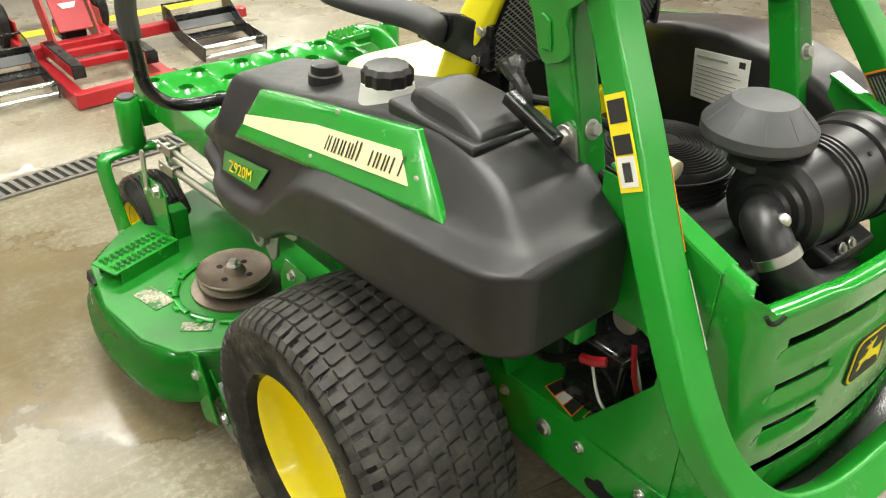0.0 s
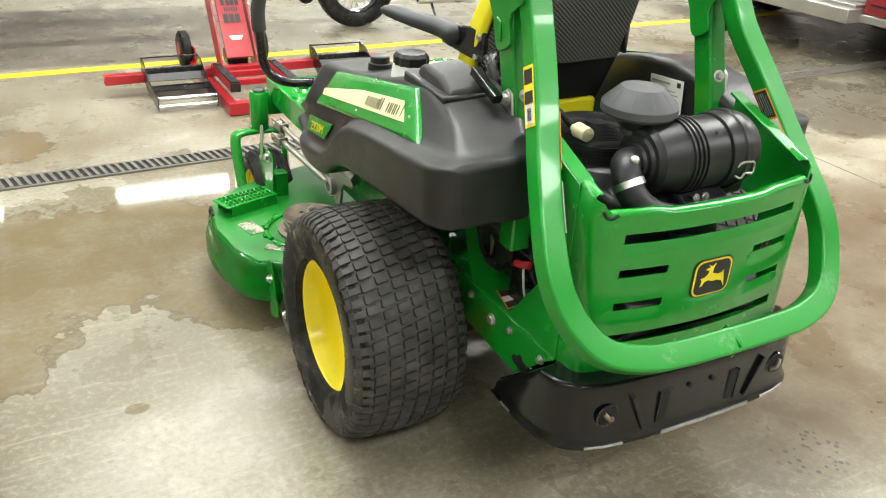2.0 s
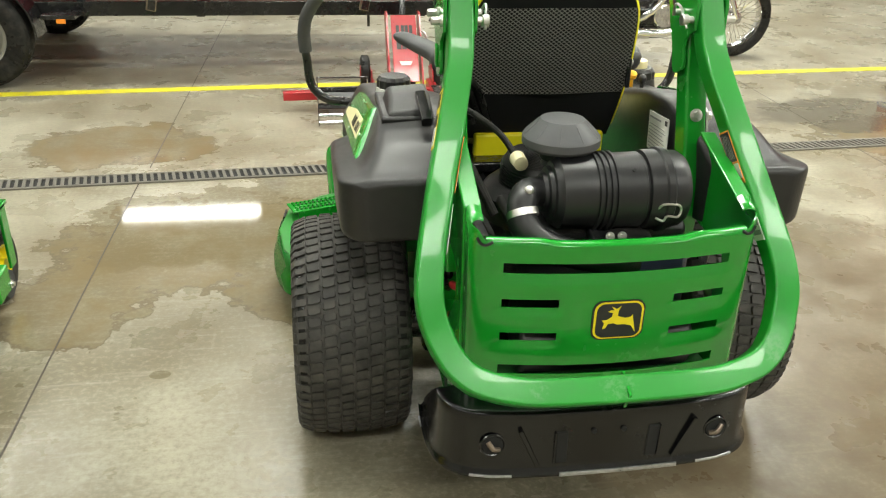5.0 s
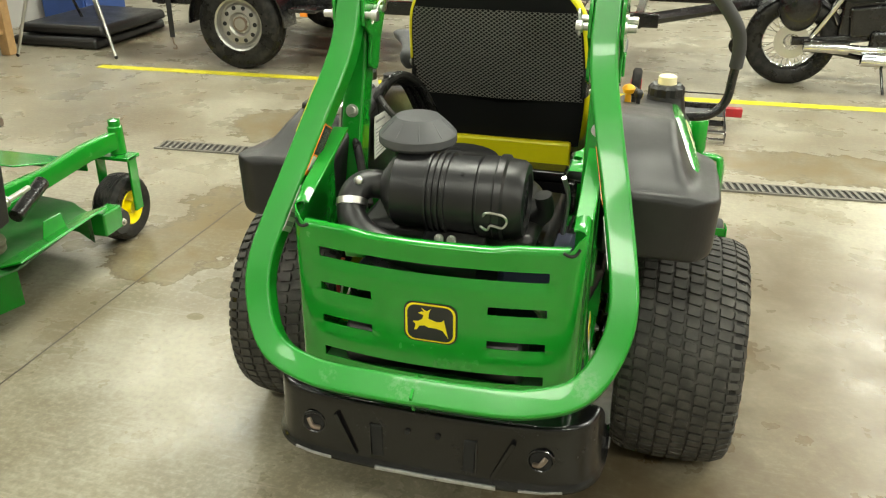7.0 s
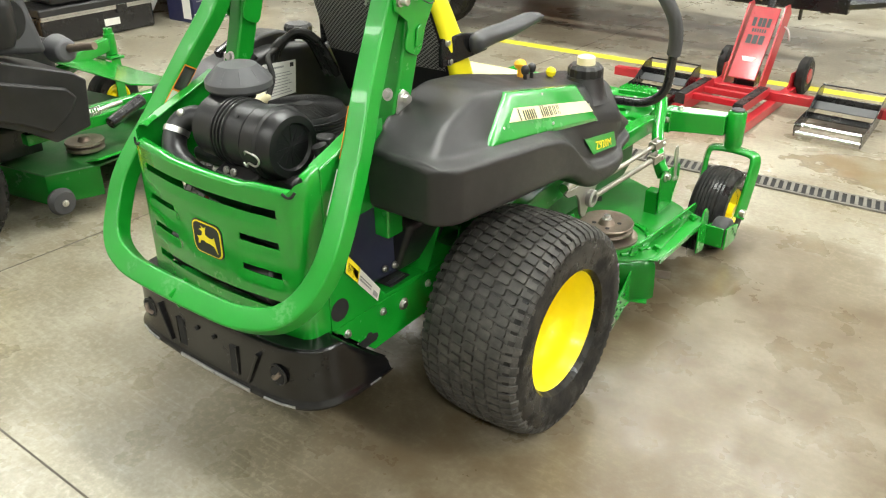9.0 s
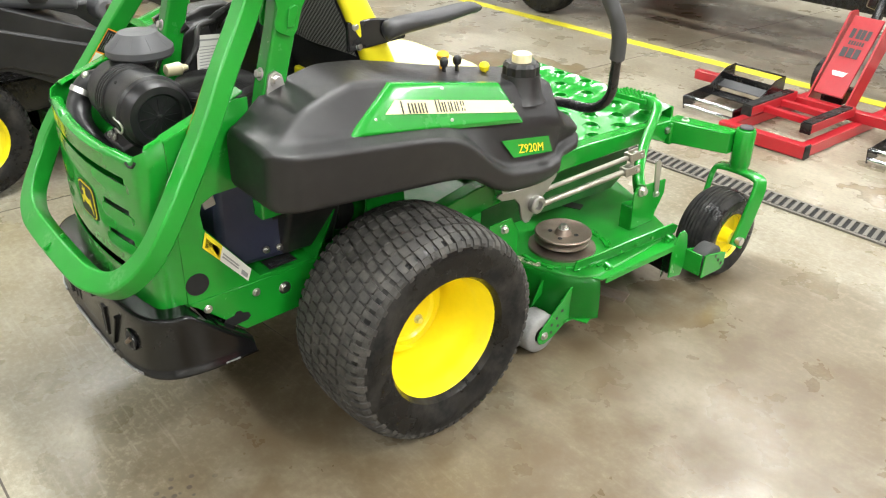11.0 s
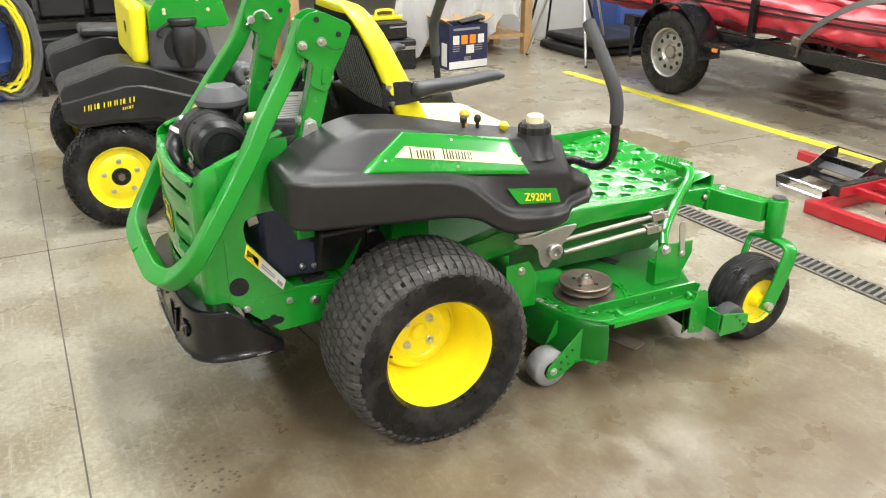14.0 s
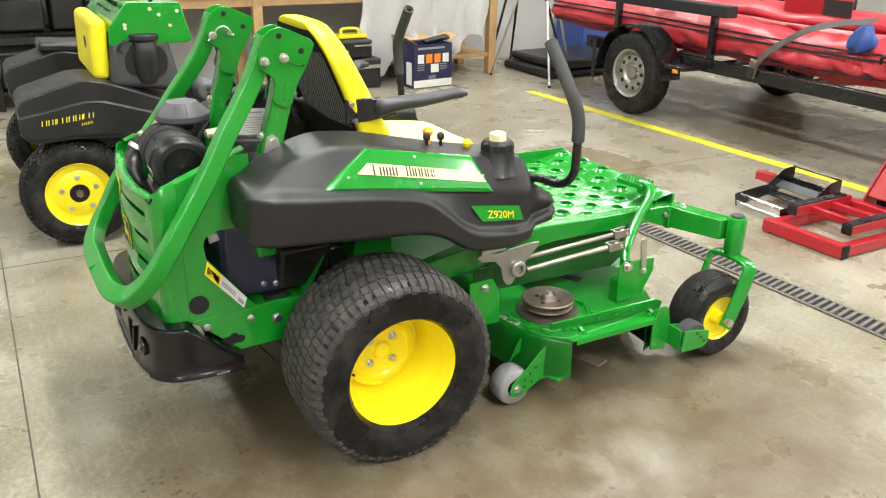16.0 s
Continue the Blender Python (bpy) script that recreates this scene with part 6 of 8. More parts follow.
# foot platform with raised drain holes
def foot_platform():
    xa, xb, ya, yb = -0.40, 0.33, 0.72, 1.36
    bm = bmesh.new()

    def zf(x, y):
        return 0.545 + 0.03 * max(0, (y - 1.18) / 0.18) - 0.02 * (1.18 - y) / 0.46
    cells = []
    nx, ny = 10, 9
    dx, dy = (xb - xa) / nx, (yb - ya) / ny
    for i in range(nx):
        for j in range(ny):
            x0, y0 = xa + i * dx, ya + j * dy
            cx, cy = x0 + dx / 2, y0 + dy / 2
            corners = [(x0, y0), (x0 + dx / 2, y0), (x0 + dx, y0), (x0 + dx, y0 + dy / 2), (x0 + dx, y0 + dy), (x0 + dx / 2, y0 + dy), (x0, y0 + dy), (x0, y0 + dy / 2)]
            vo = [bm.verts.new((a, b, zf(a, b))) for a, b in corners]
            if (i + j) % 2 or j < 1:
                bm.faces.new(vo)
                continue
            r1, r2 = min(dx, dy) * 0.47, min(dx, dy) * 0.33
            ang = [225, 270, 315, 0, 45, 90, 135, 180]
            v1 = [bm.verts.new((cx + r1 * math.cos(radians(a)), cy + r1 * math.sin(radians(a)), zf(cx, cy))) for a in ang]
            v2 = [bm.verts.new((cx + r2 * math.cos(radians(a)), cy + r2 * math.sin(radians(a)), zf(cx, cy) + 0.009)) for a in ang]
            v3 = [bm.verts.new((cx + r2 * math.cos(radians(a)), cy + r2 * math.sin(radians(a)), zf(cx, cy) - 0.004)) for a in ang]
            for k in range(8):
                q = (k + 1) % 8
                bm.faces.new((vo[k], vo[q], v1[q], v1[k]))
                bm.faces.new((v1[k], v1[q], v2[q], v2[k]))
                bm.faces.new((v2[k], v2[q], v3[q], v3[k]))
    bmesh.ops.remove_doubles(bm, verts=bm.verts, dist=0.0005)
    return part("foot_platform", bm, GREEN, mower, "green foot platform with raised drain holes", angle=40)


fp = foot_platform()
part("platform_edge", box((-0.035, 1.366, 0.545), (0.74, 0.012, 0.07)), GREEN, mower, bevel=0.003)
part("platform_side", box((-0.405, 1.05, 0.55), (0.008, 0.62, 0.09)), GREEN, mower, bevel=0.002)
# added dark sheet stands in for the shade seen through the platform holes
part("platform_shade", box((-0.035, 1.0, 0.47), (0.66, 0.50, 0.01)), DARK, mower)
# front axle, caster arms and casters
part("front_axle", box((-0.02, 1.345, 0.495), (0.80, 0.075, 0.085)), GREEN, mower, bevel=0.005)
for s in (-1, 1):
    PX, PY = (0.60, 1.45) if s > 0 else (0.455, 1.315)
    if s > 0:
        part("caster_arm", side(s, loft([[(0.34, 1.31, 0.455), (0.34, 1.39, 0.455), (0.34, 1.39, 0.545), (0.34, 1.31, 0.545)], [(0.44, 1.33, 0.462), (0.44, 1.41, 0.462), (0.44, 1.41, 0.545), (0.44, 1.33, 0.545)],
                                     [(0.57, 1.40, 0.455), (0.57, 1.47, 0.455), (0.57, 1.47, 0.535), (0.57, 1.40, 0.535)]])), GREEN, mower, bevel=0.004)
    part("caster_post", lathe([(0.415, 0.036), (0.42, 0.038), (0.545, 0.037), (0.552, 0.033), (0.556, 0.0001)], (s * PX, PY, 0), "z", 28), GREEN, mower, bevel=0.0)
    part("post_cap", lathe([(0.5565, 0.0001), (0.5565, 0.026), (0.561, 0.024), (0.562, 0.0001)], (s * PX, PY, 0), "z", 24), PLASTIC_GREY, mower)
    bolt((s * 0.40, 1.36, 0.547), (0, 0, 1), 0.010, 0.010, mower)
    bolt((s * 0.365, 1.30, 0.51), (s, 0, 0), 0.011, 0.012, mower)
    caster = part("front_caster", cyl((s * PX, PY, 0.40), (s * PX, PY, 0.418), 0.034), GREEN, mower, "pivoting front caster wheel in a green fork")
    W, HUB = 0.145, (s * (PX + 0.01), PY - 0.095, 0.170)
    ob = part("tyre", tyre_mesh(W, 0.168, 0.085, 0.002, ribs=True, seg=48), RUBBER, caster, "smooth ribbed caster tyre", angle=45)
    ob.matrix_basis = pose(*HUB)
    rim = [(W * 0.40, 0.092), (W * 0.44, 0.090), (W * 0.40, 0.084), (W * 0.22, 0.074), (W * 0.18, 0.05), (W * 0.22, 0.03), (W * 0.5, 0.026), (W * 0.5, 0.0001)]
    bm = lathe(rim, HUB, "x", 40, caps=False)
    lathe([(-a, r) for a, r in rim], HUB, "x", 40, bm=bm, caps=False)
    part("rim", bm, YELLOW, caster, "yellow caster rim")
    leg = [(0.0, PY, 0.392), (0.075, PY - 0.01, 0.390), (0.098, PY - 0.02, 0.365), (0.098, PY - 0.05, 0.27), (0.094, PY - 0.09, 0.165), (0.094, PY - 0.10, 0.145)]
    for q in (-1, 1):
        part("fork_leg", sweep(smooth_path([(s * (PX + 0.01) + q * a, b, c) for a, b, c in leg], 5), rect(0.020, 0.052, 0.008), up=(0, 1, 0)), GREEN, caster, angle=50)
        part("axle_nut", cyl((HUB[0] + q * 0.085, HUB[1], HUB[2]), (HUB[0] + q * 0.115, HUB[1], HUB[2]), 0.016, seg=12), STEEL, caster)

# deck lift linkage
for s in (-1, 1):
    for (a, b, r) in (((0.415, 0.60, 0.475), (0.475, 0.965, 0.525), 0.0085), ((0.42, 0.60, 0.43), (0.49, 0.93, 0.485), 0.0105)):
        rod = part("lift_rod", side(s, cyl(a, b, r, seg=14)), ROD, mower, "zinc-plated lift rod")
        e = Vector(b)
        for q in (-1, 1):
            part("clevis_cheek", side(s, box((e.x + q * 0.014, e.y + 0.012, e.z + 0.001), (0.005, 0.062, 0.030), (8, 0, -9))), ROD, rod, bevel=0.0015)
        part("clevis_block", side(s, box((e.x, e.y - 0.016, e.z), (0.026, 0.010, 0.028), (8, 0, -9))), ROD, rod, bevel=0.0015)
        part("clevis_pin", side(s, cyl((e.x - 0.020, e.y + 0.028, e.z + 0.003), (e.x + 0.024, e.y + 0.028, e.z + 0.003), 0.007, seg=12)), STEEL, rod)
    part("height_bracket", side(s, slab([(0.378, 0.518), (0.40, 0.500), (0.455, 0.492), (0.478, 0.466), (0.492, 0.410), (0.508, 0.392), (0.526, 0.392), (0.540, 0.410), (0.585, 0.470), (0.636, 0.522), (0.640, 0.536), (0.58, 0.536), (0.47, 0.520), (0.39, 0.526)], "x", 0.425, 0.010)), ALU, mower, "cast aluminium height-of-cut bracket", bevel=0.002)
    part("pivot_boss", side(s, lathe([(0.42, 0.03), (0.452, 0.03), (0.455, 0.026), (0.455, 0.016), (0.44, 0.015), (0.44, 0.0001)], (0, 0.545, 0.452), "x", 24)), ALU, mower)
    part("adjuster_spring", side(s, cyl((0.415, 0.40, 0.528), (0.415, 0.50, 0.540), 0.018, seg=14)), STEEL, mower)
    part("deck_hanger", side(s, slab([(0.955, 0.262), (0.950, 0.40), (0.975, 0.428), (1.02, 0.418), (1.122, 0.412), (1.124, 0.362), (1.083, 0.290), (1.078, 0.262)], "x", 0.512, 0.006)), GREEN, mower, bevel=0.002)
    part("hanger_link", side(s, slab([(1.060, 0.36), (1.080, 0.36), (1.070, 0.492), (1.060, 0.504), (1.046, 0.504), (1.040, 0.490)], "x", 0.5195, 0.006)), STEEL, mower, bevel=0.002)
    bolt((s * 0.522, 0.988, 0.404), (s, 0, 0), 0.014, 0.014, mower)
    bolt((s * 0.520, 1.070, 0.372), (s, 0, 0), 0.010, 0.010, mower)
    part("hanger_post", side(s, box((0.48, 0.99, 0.29), (0.05, 0.05, 0.10))), GREEN, deck, bevel=0.004)
    part("rear_hanger", side(s, slab([(0.36, 0.252), (0.48, 0.252), (0.479, 0.375), (0.445, 0.430), (0.352, 0.428)], "x", 0.43, 0.006)), GREEN, mower, bevel=0.002)
    bolt((s * 0.437, 0.414, 0.400), (s, 0, 0), 0.010, 0.012, mower)
arm = part("lift_pedal_arm", sweep(smooth_path([(0.51, 0.985, 0.41), (0.47, 1.02, 0.45), (0.42, 1.10, 0.52), (0.385, 1.19, 0.60), (0.35, 1.215, 0.622), (0.30, 1.215, 0.622)], 5), rect(0.034, 0.056, 0.010)), GREEN, mower, angle=40)
ped = part("lift_pedal", box((0.265, 1.215, 0.63), (0.13, 0.07, 0.02), (0, 0, 8)), GREEN, mower, "serrated green foot pedal", bevel=0.003)
for i in range(8):
    for j in range(4):
        part("pedal_tooth", cyl((0.208 + i * 0.0165, 1.185 + j * 0.018 + i * 0.002, 0.640), (0.208 + i * 0.0165, 1.185 + j * 0.018 + i * 0.002, 0.648), 0.0065, 0.004, seg=6), GREEN, ped)

# labels on the roll bar, tanks and side panel
def bar_face(s, z, outer):
    p = along_bar(s, z, z, 0)[0]
    return p + Vector((s * (0.0298 if outer else -0.0298), 0, 0))


for s in (-1, 1):
    lo, hi = bar_face(s, 0.892, False), bar_face(s, 0.995, False)
    d = Vector((0, 0.018, -0.0105))
    quad = [lo - d, lo + d, hi + d, hi - d]
    if s > 0:
        quad = [lo + d, lo - d, hi - d, hi + d]
    st = sticker(rollbar, "warning_label", quad, 0.0012, ORANGE, [(0.06, 0.42, 0.94, 0.97, INK), (0.06, 0.10, 0.94, 0.38, WHITE)] + [(0.14 + 0.15 * k, 0.47, 0.20 + 0.15 * k, 0.92, BAR_GREY) for k in range(5)])
    lo, hi = bar_face(s, 0.785, False), bar_face(s, 0.872, False)
    quad = [lo - d, lo + d, hi + d, hi - d]
    if s > 0:
        quad = [lo + d, lo - d, hi - d, hi + d]
    sticker(rollbar, "info_label", quad, 0.0012, WHITE, [(0.1, 0.12 + 0.2 * k, 0.9, 0.22 + 0.2 * k, BAR_GREY) for k in range(4)])
lo, hi = bar_face(-1, 0.975, True), bar_face(-1, 1.085, True)
d = Vector((0, 0.017, -0.009))
sticker(rollbar, "warning_label", [lo - d, lo + d, hi + d, hi - d][::-1], 0.0012, YELLOW_INK, [(0.1, 0.06, 0.9, 0.30, INK), (0.1, 0.42, 0.9, 0.62, INK), (0.1, 0.64, 0.9, 0.95, WHITE), (0.3, 0.70, 0.7, 0.9, INK)])
for s in (-1, 1):
    a = [(0.2745 * s, -0.225, 0.845), (0.2745 * s, -0.095, 0.845), (0.2745 * s, -0.085, 0.945), (0.2745 * s, -0.215, 0.955)]
    if s > 0:
        a = [a[1], a[0], a[3], a[2]]
    sticker(tanks[s], "notice", a, 0.0, WHITE, [(0.06, 0.84, 0.62, 0.89, BAR_GREY), (0.82, 0.82, 0.93, 0.94, INK)] + [(0.06, 0.08 + 0.085 * k, 0.88 - 0.07 * (k % 3), 0.10 + 0.085 * k, BAR_GREY) for k in range(8)], thick=0.002)
sticker(mower, "belt_label", [(0.3245, -0.523, 0.598), (0.3245, -0.411, 0.462), (0.3245, -0.399, 0.494), (0.3245, -0.511, 0.640)], 0.002, WHITE, [(0.0, 0.0, 0.36, 1.0, YELLOW_INK), (0.04, 0.12, 0.33, 0.70, INK), (0.40, 0.5, 0.75, 0.62, BAR_GREY), (0.40, 0.3, 0.75, 0.42, BAR_GREY), (0.82, 0.15, 0.96, 0.5, BAR_GREY)])
sticker(mower, "serial_plate", [(0.256, -0.336, 0.460), (0.310, -0.336, 0.460), (0.304, -0.250, 0.460), (0.256, -0.250, 0.460)], 0.0015, INK, [(0.5, 0.1, 0.8, 0.9, STEEL)])
sticker(mower, "warning_label", [(-0.318, -0.360, 0.460), (-0.266, -0.352, 0.460), (-0.251, -0.277, 0.460), (-0.297, -0.272, 0.460)], 0.0015, ORANGE, [(0.05, 0.03, 0.95, 0.33, INK), (0.05, 0.36, 0.95, 0.62, WHITE), (0.05, 0.66, 0.95, 0.97, INK)])
sticker(mower, "warning_label", [(-0.312, -0.408, 0.460), (-0.255, -0.408, 0.460), (-0.225, -0.362, 0.460), (-0.302, -0.372, 0.460)], 0.0015, YELLOW_INK, [(0.06, 0.08, 0.44, 0.92, INK), (0.50, 0.08, 0.94, 0.92, INK), (0.56, 0.2, 0.7, 0.8, WHITE)])
# engine bay detail seen through the side openings
part("starter_cover", loft([[(0.10, -0.46, 0.47), (0.27, -0.46, 0.47), (0.27, -0.45, 0.72), (0.10, -0.45, 0.72)], [(0.10, -0.24, 0.47), (0.285, -0.24, 0.47), (0.275, -0.26, 0.72), (0.10, -0.26, 0.72)]]), BLUE_BLACK, mower, "blue-black engine side cover", bevel=0.02)
for y, z in ((-0.33, 0.51), (-0.29, 0.505)):
    bolt((0.286, y, z), (1, 0, 0), 0.007, 0.008, mower)
part("oil_filter", cyl((0.18, -0.16, 0.60), (0.275, -0.16, 0.60), 0.045, seg=24), BLACK_PAINT, mower, bevel=0.006)
part("side_bracket", box((0.292, -0.478, 0.698), (0.006, 0.034, 0.030), (12, 0, 0)), ALU, mower, bevel=0.003)
part("pump_pulley", cyl((0.12, -0.09, 0.53), (0.26, -0.07, 0.53), 0.05, seg=20), ENGINE, mower, bevel=0.006)
part("terminal_boot", tube([(-0.302, -0.352, 0.586), (-0.300, -0.375, 0.592), (-0.290, -0.395, 0.598)], 0.0095, 10), RED, mower, "red battery terminal boot")
part("battery_cable", tube([(-0.290, -0.150, 0.64), (-0.292, -0.174, 0.560), (-0.299, -0.215, 0.530), (-0.300, -0.275, 0.534), (-0.300, -0.330, 0.572), (-0.302, -0.352, 0.586)], 0.0085, 10), RUBBER, mower)
part("battery", box((-0.20, -0.36, 0.53), (0.16, 0.13, 0.16)), BLACK_PAINT, mower, bevel=0.008)
part("white_wire", tube([(-0.285, -0.36, 0.58), (-0.30, -0.40, 0.52), (-0.29, -0.44, 0.50), (-0.285, -0.47, 0.56), (-0.28, -0.44, 0.64)], 0.003, 6), WHITE_PLASTIC, mower)
part("red_wire", tube([(-0.285, -0.44, 0.66), (-0.295, -0.46, 0.60), (-0.28, -0.48, 0.54)], 0.005, 6), RED, mower)
part("silver_cap", cyl((-0.28, -0.41, 0.69), (-0.24, -0.41, 0.69), 0.025), STEEL, mower)


# ---- other things in the hall ----
def wpart(name, bm, mat, parent, label="", **kw):
    """A part whose mesh is given in the hall's own coordinates."""
    ob = part(name, bm, mat, parent, label, **kw)
    if parent.parent is None:
        ob.matrix_parent_inverse = parent.matrix_basis.inverted()
    return ob


# -- stand-on mower beside the zero-turn
SX = -2.33
stand = thing("stand_on_mower", "green stand-on mower with black fenders and yellow knee pad", "stand-on mower", (SX, 0, 0))
FEND = [(-0.885, 0.585), (-0.892, 0.735), (-0.865, 0.772), (-0.64, 0.838), (-0.56, 0.842), (-0.48, 0.825), (-0.28, 0.745), (-0.05, 0.66), (-0.0, 0.62), (-0.02, 0.42), (-0.18, 0.39), (-0.30, 0.47), (-0.45, 0.545), (-0.66, 0.560), (-0.84, 0.552)]
for s in (-1, 1):
    x0 = SX + (0.30 if s > 0 else -0.66)
    f = wpart("fender", slab(FEND, "x", x0, 0.36), PLASTIC, stand, "black moulded wheel fender", bevel=0.030, segs=4)
    wpart("fender_crease", slab([(-0.900, 0.690), (-0.60, 0.745), (-0.50, 0.738), (-0.10, 0.61), (-0.06, 0.56), (-0.10, 0.50), (-0.20, 0.44), (-0.30, 0.50), (-0.45, 0.565), (-0.66, 0.578), (-0.84, 0.570), (-0.895, 0.60)], "x", SX + (0.648 if s > 0 else -0.672), 0.024), PLASTIC, f, bevel=0.010)
    hub = wpart("rear_wheel", cyl((SX + s * 0.30, -0.675, 0.272), (SX + s * 0.56, -0.675, 0.272), 0.035), DARK, stand, "drive wheel with a yellow rim")
    ob = part("tyre", tyre_mesh(0.22, 0.272, 0.155, 0.008, rows=7, count=46, seg=56), RUBBER, hub, "black turf tyre", angle=40)
    ob.matrix_basis = pose(SX + s * 0.545, -0.675, 0.272)
    ob = tagged(part("tread", tyre_mesh(0.22, 0.272, 0.155, 0.008, rows=5, count=52, seg=56, tread_only=True), RUBBER, hub, angle=30), kind="stuff")
    ob.matrix_basis = pose(SX + s * 0.545, -0.675, 0.272)
    bm = lathe([(s * 0.095, 0.168), (s * 0.100, 0.162), (s * 0.09, 0.152), (s * 0.075, 0.148), (s * 0.070, 0.120), (s * 0.082, 0.10), (s * 0.082, 0.05), (s * 0.060, 0.045), (s * 0.060, 0.0001)], (SX + s * 0.545, -0.675, 0.272), "x", 48, caps=False)
    rim = part("rim", bm, YELLOW, hub, "yellow steel rim")
    part("hub_cap", cyl((SX + s * 0.600, -0.675, 0.272), (SX + s * 0.616, -0.675, 0.272), 0.056, 0.050, seg=24), DARK, hub, bevel=0.004)
    part("hub_nut", cyl((SX + s * 0.60, -0.675, 0.272), (SX + s * 0.64, -0.675, 0.272), 0.022, 0.018, seg=6), WORN_STEEL, hub)
    for k in range(5):
        t = radians(72 * k + 20)
        bolt((SX + s * 0.628, -0.675 + 0.085 * math.cos(t), 0.272 + 0.085 * math.sin(t)), (s, 0, 0), 0.009, 0.010, hub)
    # front casters
    wpart("caster_post", lathe([(0.385, 0.034), (0.50, 0.032), (0.505, 0.026), (0.53, 0.026), (0.535, 0.0001)], (SX + s * 0.50, 0.82, 0), "z", 20), GREEN, stand)
    cs = wpart("front_caster", box((SX + s * 0.50, 0.80, 0.375), (0.17, 0.09, 0.016)), GREEN, stand, "front caster wheel in a green fork", bevel=0.003)
    for q in (-1, 1):
        part("fork_leg", box((SX + s * 0.50 + q * 0.08, 0.79, 0.26), (0.010, 0.055, 0.24)), GREEN, cs, bevel=0.002)
    ob = part("tyre", tyre_mesh(0.12, 0.145, 0.07, 0.0, ribs=True, seg=40), RUBBER, cs, "smooth caster tyre")
    ob.matrix_basis = pose(SX + s * 0.50, 0.78, 0.147)
    bm = lathe([(0.052, 0.078), (0.055, 0.072), (0.03, 0.06), (0.02, 0.03), (0.06, 0.025), (0.06, 0.0001)], (SX + s * 0.50, 0.78, 0.147), "x", 30, caps=False)
    lathe([(-0.052, 0.078), (-0.055, 0.072), (-0.03, 0.06), (-0.02, 0.03), (-0.06, 0.025), (-0.06, 0.0001)], (SX + s * 0.50, 0.78, 0.147), "x", 30, bm=bm, caps=False)
    part("rim", bm, YELLOW, cs, "yellow caster rim")
    wpart("front_rail", sweep([(SX + s * 0.33, 0.05, 0.36), (SX + s * 0.40, 0.45, 0.38), (SX + s * 0.46, 0.66, 0.43), (SX + s * 0.50, 0.80, 0.445)], rect(0.045, 0.075, 0.006)), GREEN, stand)
sd = wpart("mower_deck", slab([(SX - 0.62, 0.0), (SX - 0.60, 0.45), (SX - 0.45, 0.60), (SX + 0.0, 0.66), (SX + 0.40, 0.60), (SX + 0.56, 0.50), (SX + 0.62, 0.0), (SX + 0.55, -0.22), (SX + 0.2, -0.28), (SX - 0.2, -0.28), (SX - 0.55, -0.22)], "z", 0.215, 0.012), GREEN_SHADED, stand, "green steel mower deck", bevel=0.004)
rowpts = [(SX + 0.62, 0.0), (SX + 0.55, -0.22), (SX + 0.2, -0.28), (SX - 0.2, -0.28), (SX - 0.55, -0.22), (SX - 0.62, 0.0), (SX - 0.60, 0.45), (SX - 0.45, 0.60), (SX, 0.66), (SX + 0.40, 0.60), (SX + 0.54, 0.52)]
bm = bmesh.new()
rows = [(bm.verts.new((x, y, 0.22)), bm.verts.new((x, y, 0.085))) for x, y in rowpts]
for a, b in zip(rows, rows[1:]):
    bm.faces.new((a[0], b[0], b[1], a[1]))
bmesh.ops.solidify(bm, geom=bm.faces, thickness=0.006)
part("deck_skirt", bm, GREEN, sd)
part("chute_flange", loft([[(SX + 0.54, -0.02, 0.228), (SX + 0.66, -0.02, 0.27), (SX + 0.666, -0.02, 0.262), (SX + 0.54, -0.02, 0.220)], [(SX + 0.52, 0.50, 0.228), (SX + 0.64, 0.50, 0.275), (SX + 0.646, 0.50, 0.267), (SX + 0.52, 0.50, 0.220)]]), GREEN, sd, bevel=0.002)
part("roller_bracket", box((SX + 0.60, 0.54, 0.19), (0.07, 0.12, 0.10)), GREEN, sd, bevel=0.008)
for x, y, z in ((SX + 0.60, 0.60, 0.16), (SX + 0.61, -0.20, 0.115)):
    part("anti_scalp_roller", lathe([(-0.03, 0.02), (-0.03, 0.05), (0, 0.062), (0.03, 0.05), (0.03, 0.02)], (x, y, z), "x", 24), GRIP, sd, "dark plastic roller")
    bolt((x + 0.034, y, z), (1, 0, 0), 0.010, 0.010, sd)
part("spindle_pulley", lathe([(0.24, 0.03), (0.242, 0.085), (0.258, 0.085), (0.264, 0.07), (0.272, 0.088), (0.282, 0.086), (0.278, 0.03), (0.30, 0.02), (0.302, 0.0001)], (SX + 0.42, 0.06, 0), "z", 36), WORN_STEEL, sd, "dusty steel belt pulley")
part("hanger_bracket", slab([(0.22, 0.22), (0.36, 0.22), (0.34, 0.30), (0.24, 0.30)], "x", SX + 0.55, 0.006), GREEN, sd, bevel=0.003)
wpart("side_rail", box((SX + 0.47, 0.02, 0.375), (0.05, 0.50, 0.05)), GREEN, stand, bevel=0.005)
coil = [(SX + 0.56 + 0.018 * math.cos(a), -0.12 + a * 0.0020, 0.445 + 0.018 * math.sin(a)) for a in [k * 0.45 for k in range(230)]]
wpart("spring", sweep(coil, ring(0.0035, 6)), STEEL, stand, "coil tension spring")
wpart("spring_hook", cyl((SX + 0.56, 0.08, 0.445), (SX + 0.56, 0.20, 0.455), 0.010), STEEL, stand)
